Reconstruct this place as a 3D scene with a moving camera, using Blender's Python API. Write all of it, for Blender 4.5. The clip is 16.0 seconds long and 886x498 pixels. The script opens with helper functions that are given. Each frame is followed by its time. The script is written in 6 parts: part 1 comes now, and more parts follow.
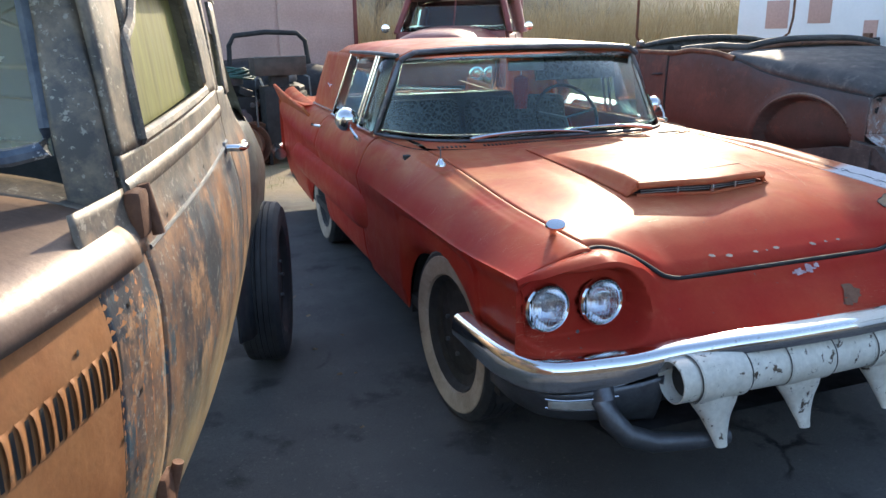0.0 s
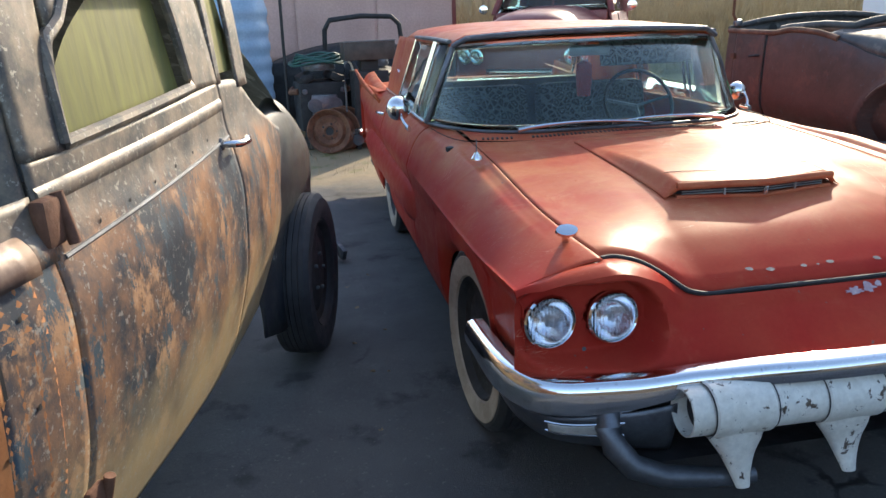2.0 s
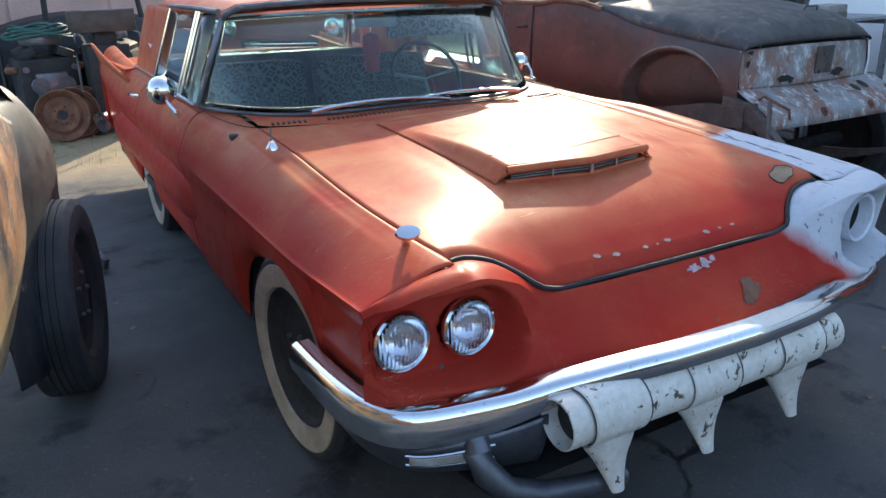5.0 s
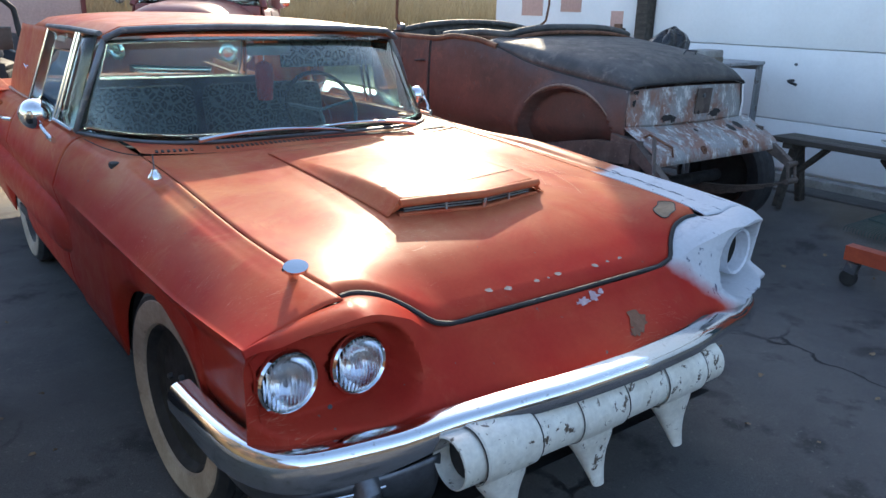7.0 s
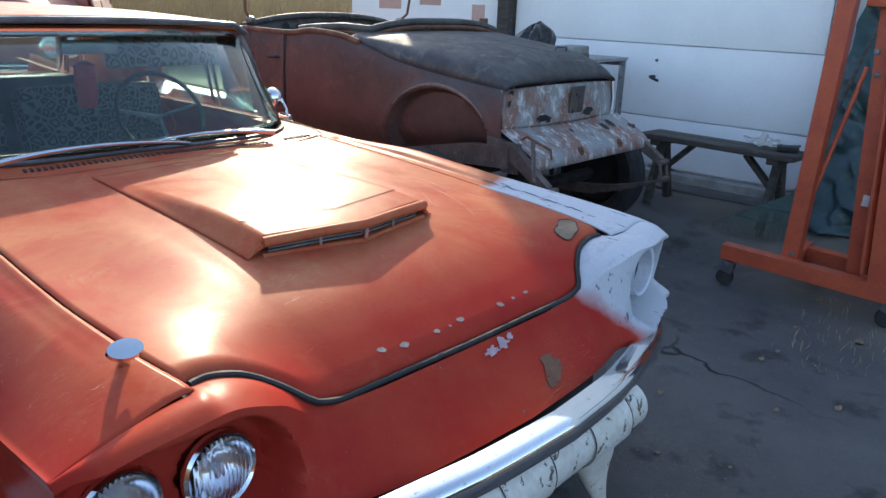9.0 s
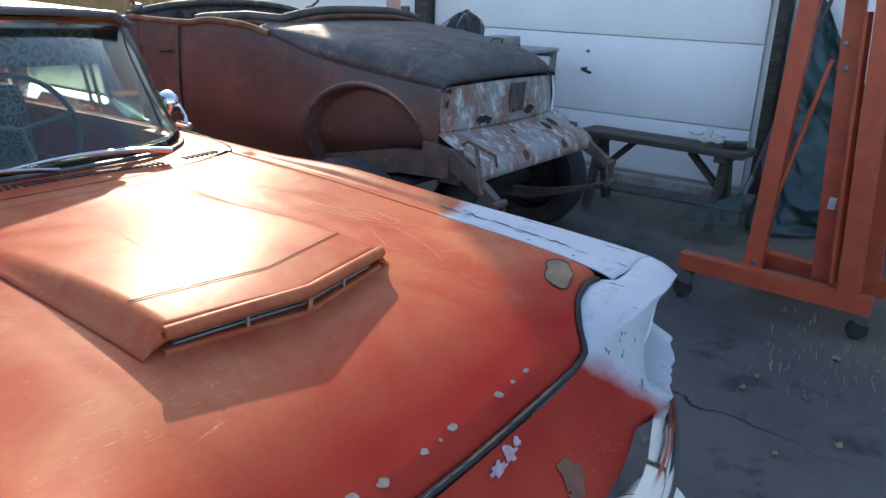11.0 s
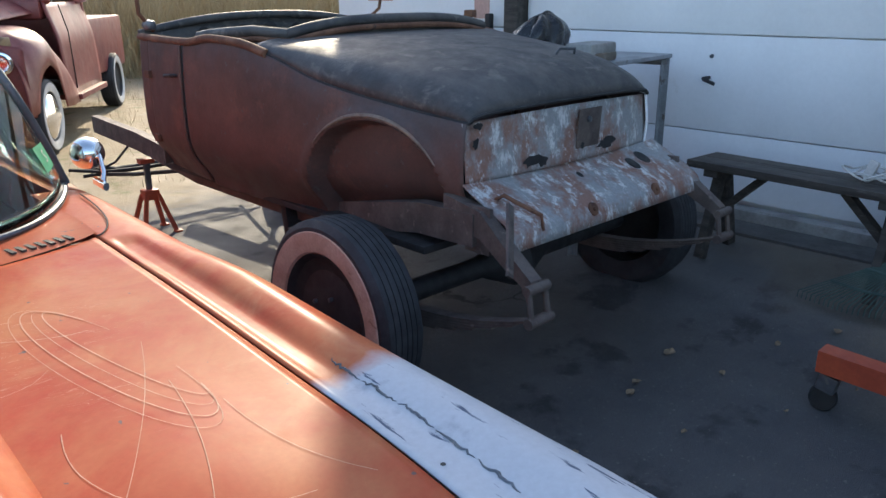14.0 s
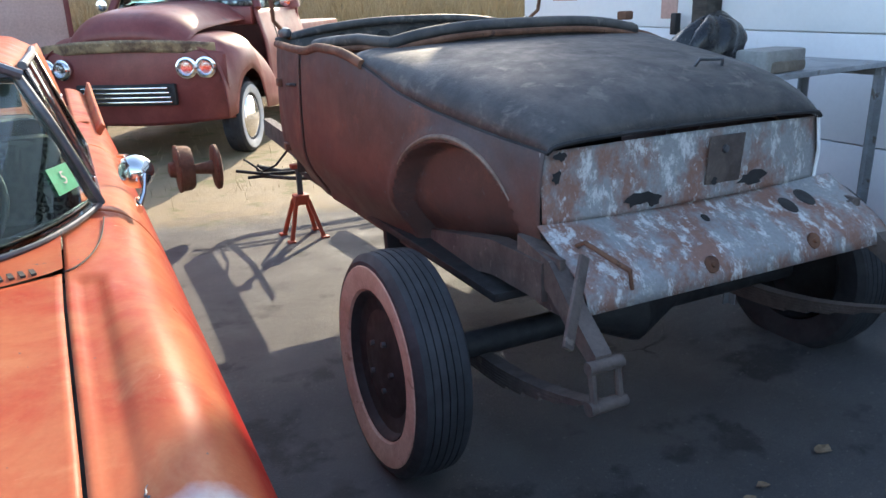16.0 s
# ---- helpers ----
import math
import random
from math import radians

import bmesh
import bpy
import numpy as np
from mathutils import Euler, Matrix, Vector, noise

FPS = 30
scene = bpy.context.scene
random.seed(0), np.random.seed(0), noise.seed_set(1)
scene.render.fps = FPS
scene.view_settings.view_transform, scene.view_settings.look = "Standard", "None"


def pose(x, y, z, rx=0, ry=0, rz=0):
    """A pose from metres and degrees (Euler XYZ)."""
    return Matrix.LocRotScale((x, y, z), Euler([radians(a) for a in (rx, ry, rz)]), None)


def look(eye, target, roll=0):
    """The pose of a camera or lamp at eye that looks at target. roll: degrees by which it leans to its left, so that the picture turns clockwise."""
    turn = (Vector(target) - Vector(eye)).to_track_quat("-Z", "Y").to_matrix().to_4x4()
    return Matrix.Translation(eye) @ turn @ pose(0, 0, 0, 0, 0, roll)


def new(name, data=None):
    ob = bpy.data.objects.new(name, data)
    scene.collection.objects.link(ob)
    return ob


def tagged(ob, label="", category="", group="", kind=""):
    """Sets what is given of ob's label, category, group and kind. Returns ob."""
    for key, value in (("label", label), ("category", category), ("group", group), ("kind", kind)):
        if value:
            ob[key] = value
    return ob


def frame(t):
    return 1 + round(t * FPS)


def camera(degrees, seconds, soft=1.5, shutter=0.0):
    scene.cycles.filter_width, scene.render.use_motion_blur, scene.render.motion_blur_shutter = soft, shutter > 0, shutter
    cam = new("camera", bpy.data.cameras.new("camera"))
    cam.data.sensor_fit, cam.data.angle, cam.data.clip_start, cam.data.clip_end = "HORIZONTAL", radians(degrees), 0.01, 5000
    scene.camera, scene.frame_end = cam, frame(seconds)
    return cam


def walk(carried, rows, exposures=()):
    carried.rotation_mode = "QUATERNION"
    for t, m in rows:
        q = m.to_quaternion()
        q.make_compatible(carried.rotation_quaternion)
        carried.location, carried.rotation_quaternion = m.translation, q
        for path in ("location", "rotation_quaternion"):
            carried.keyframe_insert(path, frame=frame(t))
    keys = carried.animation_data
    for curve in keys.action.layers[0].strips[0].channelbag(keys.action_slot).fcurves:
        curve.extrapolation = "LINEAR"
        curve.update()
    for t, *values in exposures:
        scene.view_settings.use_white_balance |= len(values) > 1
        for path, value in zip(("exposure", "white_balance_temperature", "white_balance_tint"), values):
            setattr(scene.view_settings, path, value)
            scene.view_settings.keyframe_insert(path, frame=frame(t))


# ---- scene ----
cam = camera(60.9, 16.0)

PATH = [
    (0, (-1.873, -2.297, 1.498), (-1.23, -0.488, 0.94), -1.0),
    (0.5, (-1.724, -2.261, 1.502), (-1.186, -0.422, 0.928), -1.1),
    (1, (-1.58, -2.258, 1.512), (-1.149, -0.395, 0.926), -1.4),
    (1.5, (-1.523, -2.263, 1.518), (-1.169, -0.385, 0.926), -1.8),
    (2, (-1.498, -2.233, 1.513), (-1.153, -0.356, 0.915), -2.1),
    (2.5, (-1.488, -2.126, 1.501), (-1.078, -0.265, 0.895), -2.2),
    (3, (-1.508, -1.977, 1.507), (-0.978, -0.151, 0.886), -2.1),
    (3.5, (-1.536, -1.868, 1.496), (-0.871, -0.095, 0.852), -2.0),
    (4, (-1.563, -1.854, 1.503), (-0.783, -0.136, 0.84), -1.9),
    (4.2, (-1.564, -1.853, 1.508), (-0.748, -0.156, 0.834), -1.9),
    (6.3, (-1.543, -1.833, 1.502), (-0.486, -0.263, 0.857), 0.8),
    (6.5, (-1.536, -1.832, 1.503), (-0.451, -0.275, 0.872), 0.9),
    (7, (-1.521, -1.827, 1.503), (-0.369, -0.309, 0.895), 1.4),
    (7.5, (-1.486, -1.773, 1.493), (-0.267, -0.304, 0.896), 1.7),
    (8, (-1.404, -1.675, 1.488), (-0.123, -0.262, 0.887), 1.8),
    (8.5, (-1.335, -1.591, 1.505), (0.011, -0.244, 0.895), 2.0),
    (9, (-1.303, -1.48, 1.506), (0.115, -0.212, 0.89), 2.1),
    (9.2, (-1.29, -1.427, 1.501), (0.155, -0.187, 0.892), 1.8),
    (11.3, (-0.902, -0.961, 1.494), (0.667, 0.102, 0.855), 2.2),
    (11.5, (-0.848, -0.923, 1.487), (0.718, 0.146, 0.849), 1.8),
    (12, (-0.673, -0.784, 1.487), (0.882, 0.303, 0.854), 1.3),
    (12.5, (-0.493, -0.716, 1.485), (1.033, 0.412, 0.853), 0.7),
    (13, (-0.23, -0.71, 1.485), (1.254, 0.474, 0.856), 0.4),
    (13.5, (-0.057, -0.733, 1.516), (1.359, 0.527, 0.876), 0.3),
    (14, (0.142, -0.76, 1.504), (1.451, 0.609, 0.863), -0.4),
    (14.5, (0.327, -0.77, 1.516), (1.524, 0.697, 0.874), -0.8),
    (15, (0.508, -0.819, 1.525), (1.583, 0.741, 0.882), -1.2),
    (15.5, (0.663, -0.784, 1.505), (1.611, 0.855, 0.862), -1.5),
    (16, (0.816, -0.721, 1.512), (1.641, 0.987, 0.877), -1.8),
]
# the clip's own exposure drifts as it turns from light to shade
EXPOSURES = [(0, 1.62), (1, 1.55), (2, 1.5), (4, 1.64), (7, 1.70), (9, 1.54), (11.5, 1.5), (12.5, 1.12), (13.5, 1.1), (14.2, 1.55), (15, 1.85), (16, 1.8)]
walk(cam, [(t, look(eye, target, roll)) for t, eye, target, roll in PATH], EXPOSURES)

# ---- sky, sun ----
SUN_AZ, SUN_EL = radians(37), radians(26)
world = bpy.data.worlds.new("world")
scene.world = world
world.use_nodes = True
wn = world.node_tree
sky = wn.nodes.new("ShaderNodeTexSky")
sky.sky_type, sky.sun_disc = "NISHITA", False
sky.sun_elevation, sky.sun_rotation = SUN_EL, SUN_AZ
wn.links.new(sky.outputs["Color"], wn.nodes["Background"].inputs["Color"])
wn.nodes["Background"].inputs["Strength"].default_value = 0.15
sun = new("sun", bpy.data.lights.new("sun", "SUN"))
sun.data.energy, sun.data.angle, sun.data.color = 2.3, radians(0.6), (1.0, 0.86, 0.64)
sun_way = Vector((math.sin(SUN_AZ) * math.cos(SUN_EL), math.cos(SUN_AZ) * math.cos(SUN_EL), math.sin(SUN_EL)))
sun.matrix_world = Matrix.Translation((4, 8, 9)) @ sun_way.to_track_quat("Z", "Y").to_matrix().to_4x4()


# ---- materials ----
class Nodes:
    """A material's node tree with short helpers."""

    def __init__(self, name):
        self.m = bpy.data.materials.new(name)
        self.m.use_nodes = True
        self.t = self.m.node_tree
        self.b = self.t.nodes["Principled BSDF"]
        self.co = self.add("ShaderNodeTexCoord").outputs["Object"]

    def add(self, kind):
        return self.t.nodes.new(kind)

    def link(self, a, b):
        self.t.links.new(a, b)

    def noise(self, scale, detail=5, rough=0.6, stretch=None, distort=0.0):
        n = self.add("ShaderNodeTexNoise")
        n.inputs["Scale"].default_value, n.inputs["Detail"].default_value = scale, detail
        n.inputs["Roughness"].default_value, n.inputs["Distortion"].default_value = rough, distort
        if stretch:
            mp = self.add("ShaderNodeMapping")
            mp.inputs["Scale"].default_value = stretch
            self.link(self.co, mp.inputs["Vector"])
            self.link(mp.outputs["Vector"], n.inputs["Vector"])
        else:
            self.link(self.co, n.inputs["Vector"])
        return n.outputs["Fac"]

    def step(self, value, lo, hi, a=0.0, b=1.0):
        n = self.add("ShaderNodeMapRange")
        n.inputs["From Min"].default_value, n.inputs["From Max"].default_value = lo, hi
        n.inputs["To Min"].default_value, n.inputs["To Max"].default_value = a, b
        self.link(value, n.inputs["Value"])
        return n.outputs["Result"]

    def mix(self, fac, a, b, blend="MIX"):
        n = self.add("ShaderNodeMix")
        n.data_type, n.blend_type = "RGBA", blend
        for v, s in ((fac, n.inputs[0]), (a, n.inputs[6]), (b, n.inputs[7])):
            if isinstance(v, (int, float)):
                s.default_value = v
            elif isinstance(v, tuple):
                s.default_value = (*v, 1)
            else:
                self.link(v, s)
        return n.outputs[2]

    def math(self, op, a, b=0.0):
        n = self.add("ShaderNodeMath")
        n.operation = op
        for v, s in ((a, n.inputs[0]), (b, n.inputs[1])):
            if isinstance(v, (int, float)):
                s.default_value = v
            else:
                self.link(v, s)
        return n.outputs[0]

    def axis(self, name):
        n = self.add("ShaderNodeSeparateXYZ")
        self.link(self.co, n.inputs[0])
        return n.outputs[name]

    def done(self, color=None, rough=None, metal=None, bump=None, strength=0.2, dist=0.01):
        for v, key in ((color, "Base Color"), (rough, "Roughness"), (metal, "Metallic")):
            if v is None:
                continue
            if isinstance(v, (int, float)):
                self.b.inputs[key].default_value = v
            elif isinstance(v, tuple):
                self.b.inputs[key].default_value = (*v, 1)
            else:
                self.link(v, self.b.inputs[key])
        if bump is not None:
            n = self.add("ShaderNodeBump")
            n.inputs["Strength"].default_value, n.inputs["Distance"].default_value = strength, dist
            self.link(bump, n.inputs["Height"])
            self.link(n.outputs["Normal"], self.b.inputs["Normal"])
        return self.m


def worn(name, c1, c2, c3=None, s=3.0, grain=60.0, rough=(0.45, 0.65), metal=0.0, t12=(0.4, 0.6), t3=(0.6, 0.66), strength=0.15, stretch=None, dist=0.004, grit=(0.72, 1.22)):
    """A surface of two mingled tones, with patches of a third, grain and fine relief."""
    n = Nodes(name)
    col = n.mix(n.step(n.noise(s, 6, 0.62, stretch), *t12), c1, c2)
    if c3:
        col = n.mix(n.step(n.noise(s * 1.7, 8, 0.68, stretch, 0.4), *t3), col, c3)
    fine = n.noise(grain, 4, 0.6)
    col = n.mix(1.0, col, n.mix(fine, (grit[0],) * 3, (grit[1],) * 3), "MULTIPLY")
    return n.done(col, n.step(n.noise(s * 3, 5), 0.3, 0.7, *rough), metal, fine, strength, dist)


def red_paint_material(name, primed):
    n = Nodes(name)
    n.b.inputs["Specular IOR Level"].default_value = 0.042
    y, x = n.axis("Y"), n.axis("X")
    wob = n.math("MULTIPLY", n.math("SUBTRACT", n.noise(9, 5), 0.5), 0.10)
    col = n.mix(n.step(n.noise(2.2, 6, 0.6), 0.35, 0.68), (0.37, 0.025, 0.019), (0.43, 0.060, 0.031))
    # chalky, sun-bleached coat on the tops; its tan also paints in their sunlit sheen
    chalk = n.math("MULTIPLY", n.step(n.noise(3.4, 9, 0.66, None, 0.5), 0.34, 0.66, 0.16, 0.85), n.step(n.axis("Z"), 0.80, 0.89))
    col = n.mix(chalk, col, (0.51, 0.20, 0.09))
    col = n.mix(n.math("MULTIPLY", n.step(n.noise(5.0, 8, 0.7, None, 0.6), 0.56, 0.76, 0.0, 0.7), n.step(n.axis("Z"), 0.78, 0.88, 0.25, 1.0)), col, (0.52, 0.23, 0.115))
    # thin pale scratches
    scr = n.noise(5.0, 2, 0.4, (1.2, 9.0, 3.0), 1.2)
    band = n.math("LESS_THAN", n.math("ABSOLUTE", n.math("SUBTRACT", scr, 0.52)), 0.0022)
    col = n.mix(n.math("MULTIPLY", band, n.step(n.noise(1.9, 3), 0.5, 0.6, 0.0, 0.7)), col, (0.72, 0.42, 0.28))
    chips = n.step(n.noise(38.0, 3, 0.5), 0.735, 0.75)
    col = n.mix(chips, col, (0.16, 0.11, 0.10))
    # light grey primer on the replaced front corner
    edge = n.math("ADD", n.math("ADD", x, n.math("MULTIPLY", n.axis("Z"), 1.14)), wob)
    front = n.step(edge, 1.27, 1.36)
    behind = n.step(n.math("ADD", y, wob), 0.15, 0.20, 1.0, 0.0)
    primer = n.mix(n.step(n.noise(14, 6), 0.58, 0.7), (0.52, 0.53, 0.56), (0.40, 0.41, 0.45))
    bare = n.step(n.noise(7, 6, 0.6, (6.0, 0.8, 3.0)), 0.62, 0.65)
    primer = n.mix(bare, primer, (0.10, 0.12, 0.17))
    if primed:
        col = n.mix(n.math("MULTIPLY", front, behind), col, primer)
    fine = n.noise(90, 4)
    col = n.mix(1.0, col, n.mix(fine, (0.88, 0.88, 0.88), (1.1, 1.1, 1.1)), "MULTIPLY")
    return n.done(col, n.step(n.noise(11, 8, 0.7), 0.3, 0.7, 0.27, 0.46), 0.0, n.noise(160, 3), 0.05, 0.002)


def asphalt_material():
    n = Nodes("ground of asphalt and dirt")
    y, x = n.axis("Y"), n.axis("X")
    base = n.mix(n.step(n.noise(0.9, 6, 0.65), 0.35, 0.65), (0.058, 0.058, 0.061), (0.098, 0.095, 0.093))
    stain = n.step(n.noise(2.6, 6, 0.6), 0.56, 0.63)
    base = n.mix(n.math("MULTIPLY", stain, 0.7), base, (0.016, 0.016, 0.018))
    dirt = n.mix(n.noise(6, 7, 0.7), (0.20, 0.145, 0.08), (0.36, 0.275, 0.16))
    moss = n.step(n.noise(3.1, 6), 0.55, 0.66)
    dirt = n.mix(moss, dirt, (0.16, 0.145, 0.05))
    wob = n.math("MULTIPLY", n.math("SUBTRACT", n.noise(1.3, 7, 0.7), 0.5), 1.3)
    far = n.step(n.math("ADD", y, wob), 4.5, 5.1)
    right = n.step(n.math("ADD", n.math("SUBTRACT", x, n.math("MULTIPLY", y, 0.9)), wob), 3.05, 3.5)
    soil = n.mix(n.noise(9, 7, 0.7), (0.085, 0.074, 0.060), (0.20, 0.165, 0.125))
    base = n.mix(n.math("MULTIPLY", right, 0.8), base, soil)
    base = n.mix(far, base, dirt)
    grit = n.noise(170, 4, 0.7)
    specks = n.step(n.noise(60, 3), 0.64, 0.68)
    base = n.mix(1.0, base, n.mix(grit, (0.3, 0.3, 0.3), (1.75, 1.75, 1.75)), "MULTIPLY")
    base = n.mix(n.math("MULTIPLY", specks, 0.5), base, (0.20, 0.19, 0.17))
    # dark cracks
    vor = n.add("ShaderNodeTexVoronoi")
    vor.feature = "DISTANCE_TO_EDGE"
    vor.inputs["Scale"].default_value = 0.85
    warp = n.add("ShaderNodeVectorMath")
    warp.operation = "ADD"
    nz = n.add("ShaderNodeTexNoise")
    nz.inputs["Scale"].default_value, nz.inputs["Detail"].default_value = 3.0, 5
    n.link(n.co, nz.inputs["Vector"])
    sc = n.add("ShaderNodeVectorMath")
    sc.operation = "SCALE"
    sc.inputs["Scale"].default_value = 0.35
    n.link(nz.outputs["Color"], sc.inputs[0])
    n.link(n.co, warp.inputs[0])
    n.link(sc.outputs["Vector"], warp.inputs[1])
    n.link(warp.outputs["Vector"], vor.inputs["Vector"])
    crack = n.math("MULTIPLY", n.step(vor.outputs["Distance"], 0.004, 0.012, 1.0, 0.0), n.step(n.noise(0.8, 3), 0.60, 0.66))
    crack = n.math("MULTIPLY", crack, n.step(y, 3.0, 4.0, 1.0, 0.0))
    base = n.mix(crack, base, (0.008, 0.008, 0.009))
    height = n.math("SUBTRACT", n.math("ADD", grit, n.math("MULTIPLY", n.noise(12, 5), 0.8)), crack)
    return n.done(base, n.step(n.noise(3, 5), 0.3, 0.7, 0.62, 0.88), 0.0, height, 0.5, 0.012)


def coupe_paint_material():
    n = Nodes("black paint worn to rust and ochre")
    z, y = n.axis("Z"), n.axis("Y")
    st = (1.4, 1.2, 1.0)
    body = n.mix(n.step(n.noise(2.6, 9, 0.68, st), 0.42, 0.58), (0.055, 0.064, 0.075), (0.36, 0.19, 0.10))
    body = n.mix(n.step(n.noise(5.5, 9, 0.74, (1.4, 1.2, 0.9)), 0.53, 0.60), body, (0.46, 0.27, 0.15))
    body = n.mix(n.step(n.noise(9, 9, 0.80, (1.5, 1.6, 0.7)), 0.545, 0.58), body, (0.075, 0.105, 0.125))
    low = n.step(n.math("ADD", z, n.math("MULTIPLY", n.math("SUBTRACT", n.noise(5, 6), 0.5), 0.5)), 0.56, 0.80, 1.0, 0.0)
    body = n.mix(n.math("MULTIPLY", low, 0.85), body, n.mix(n.noise(14, 7, 0.7), (0.52, 0.34, 0.13), (0.44, 0.39, 0.27)))
    up = n.step(n.math("ADD", z, n.math("MULTIPLY", n.math("SUBTRACT", n.noise(6, 6), 0.5), 0.18)), 1.12, 1.2)
    top = n.mix(n.step(n.noise(9, 7, 0.7), 0.4, 0.62), (0.075, 0.072, 0.070), (0.25, 0.20, 0.15))
    body = n.mix(up, body, top)
    flakes = n.step(n.noise(55, 5, 0.7), 0.59, 0.62)
    body = n.mix(n.math("MULTIPLY", flakes, 0.6), body, (0.42, 0.40, 0.34))
    fine = n.noise(120, 4)
    return n.done(body, n.step(n.noise(8, 6), 0.3, 0.7, 0.34, 0.62), 0.15, n.math("ADD", fine, n.noise(16, 5)), 0.16, 0.004)


def tail_material():
    n = Nodes("peeling grey and white paint over rust")
    st = (1.3, 1.0, 0.9)
    col = n.mix(n.step(n.noise(5, 8, 0.7, st), 0.44, 0.58), (0.30, 0.305, 0.31), (0.27, 0.145, 0.11))
    col = n.mix(n.step(n.noise(11, 9, 0.78, (1.4, 1, 0.8)), 0.53, 0.60), col, (0.62, 0.615, 0.61))
    col = n.mix(n.step(n.noise(26, 6, 0.7), 0.60, 0.65), col, (0.42, 0.40, 0.38))
    fine = n.noise(80, 5, 0.7)
    col = n.mix(1.0, col, n.mix(fine, (0.6, 0.6, 0.6), (1.3, 1.3, 1.3)), "MULTIPLY")
    return n.done(col, 0.6, 0.1, fine, 0.4, 0.004)


def glass_material(name, color, rough=0.0):
    n = Nodes(name)
    n.b.inputs["Transmission Weight"].default_value = 1.0
    n.b.inputs["IOR"].default_value = 1.45
    dust = n.step(n.noise(4, 6), 0.4, 0.75, rough, rough + 0.06)
    return n.done(color, dust)


def chrome_material():
    n = Nodes("pitted chrome")
    spots = n.step(n.noise(60, 5, 0.7), 0.60, 0.68)
    col = n.mix(n.math("MULTIPLY", spots, 0.5), (0.80, 0.80, 0.80), (0.30, 0.27, 0.24))
    return n.done(col, n.step(n.noise(9, 6), 0.35, 0.7, 0.05, 0.17), 1.0, n.noise(25, 4), 0.05, 0.003)


def tyre_material(name, tint):
    return worn(name, tint, tuple(c * 1.7 for c in tint), None, 8, 150, (0.6, 0.8), 0, strength=0.2)


def leopard_material():
    n = Nodes("grey leopard print cloth")
    v = n.add("ShaderNodeTexVoronoi")
    v.feature = "DISTANCE_TO_EDGE"
    v.inputs["Scale"].default_value = 24
    n.link(n.co, v.inputs["Vector"])
    ring = n.math("MULTIPLY", n.step(v.outputs["Distance"], 0.08, 0.12), n.step(v.outputs["Distance"], 0.26, 0.3, 1.0, 0.0))
    return n.done(n.mix(ring, (0.085, 0.088, 0.09), (0.018, 0.018, 0.02)), 0.95, 0.0, n.noise(300, 2), 0.3, 0.003)


def lens_material():
    """Fluted lamp glass."""
    n = Nodes("fluted lamp glass")
    n.b.inputs["Transmission Weight"].default_value = 1.0
    w = n.add("ShaderNodeTexWave")
    w.inputs["Scale"].default_value, w.inputs["Distortion"].default_value = 32, 0.4
    n.link(n.co, w.inputs["Vector"])
    return n.done((0.97, 0.98, 1.0), n.step(n.noise(30, 4), 0.3, 0.7, 0.04, 0.16), 0.0, w.outputs["Fac"], 0.5, 0.003)


def roadster_material():
    n = Nodes("rusty brown paint fading to black above")
    col = n.mix(n.step(n.noise(2.6, 7, 0.65), 0.36, 0.62), (0.062, 0.036, 0.030), (0.118, 0.058, 0.046))
    col = n.mix(n.step(n.noise(4.4, 8, 0.7, None, 0.4), 0.55, 0.70), col, (0.175, 0.078, 0.055))
    col = n.mix(n.step(n.noise(23, 6, 0.7), 0.62, 0.68), col, (0.10, 0.092, 0.088))
    wob = n.math("MULTIPLY", n.math("SUBTRACT", n.noise(4, 7, 0.65), 0.5), 0.5)
    up = n.step(n.math("ADD", n.math("SUBTRACT", n.axis("Z"), n.math("MULTIPLY", n.axis("Y"), 0.22)), wob), 0.66, 0.92)
    col = n.mix(n.math("MULTIPLY", up, 0.85), col, n.mix(n.noise(6, 7), (0.055, 0.060, 0.070), (0.095, 0.10, 0.112)))
    fine = n.noise(80, 5, 0.65)
    col = n.mix(1.0, col, n.mix(fine, (0.72, 0.72, 0.72), (1.25, 1.25, 1.25)), "MULTIPLY")
    return n.done(col, n.step(n.noise(7, 6), 0.3, 0.7, 0.45, 0.7), 0.1, n.math("ADD", fine, n.noise(14, 5)), 0.15, 0.004)


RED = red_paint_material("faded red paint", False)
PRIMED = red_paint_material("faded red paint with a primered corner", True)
ASPHALT = asphalt_material()
COUPE = coupe_paint_material()
TAIL = tail_material()
CHROME = chrome_material()
DULL = worn("dull grey metal", (0.17, 0.18, 0.20), (0.10, 0.105, 0.115), (0.26, 0.24, 0.22), 5, 70, (0.32, 0.5), 0.6)
GLASS = glass_material("windscreen glass", (0.72, 0.91, 0.85))
LENS = lens_material()
MIRROR = Nodes("lamp reflector").done((0.88, 0.89, 0.92), 0.14, 1.0)
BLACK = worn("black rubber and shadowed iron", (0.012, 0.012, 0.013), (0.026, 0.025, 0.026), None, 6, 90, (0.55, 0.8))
RUBBER = tyre_material("tyre rubber", (0.020, 0.021, 0.024))
WHITEWALL = worn("dirty tan whitewall", (0.40, 0.33, 0.27), (0.30, 0.24, 0.19), (0.20, 0.15, 0.12), 7, 90, (0.7, 0.9))
PINKWALL = worn("rust-stained pink whitewall", (0.56, 0.38, 0.30), (0.46, 0.29, 0.22), (0.32, 0.18, 0.13), 8, 90, (0.7, 0.9))
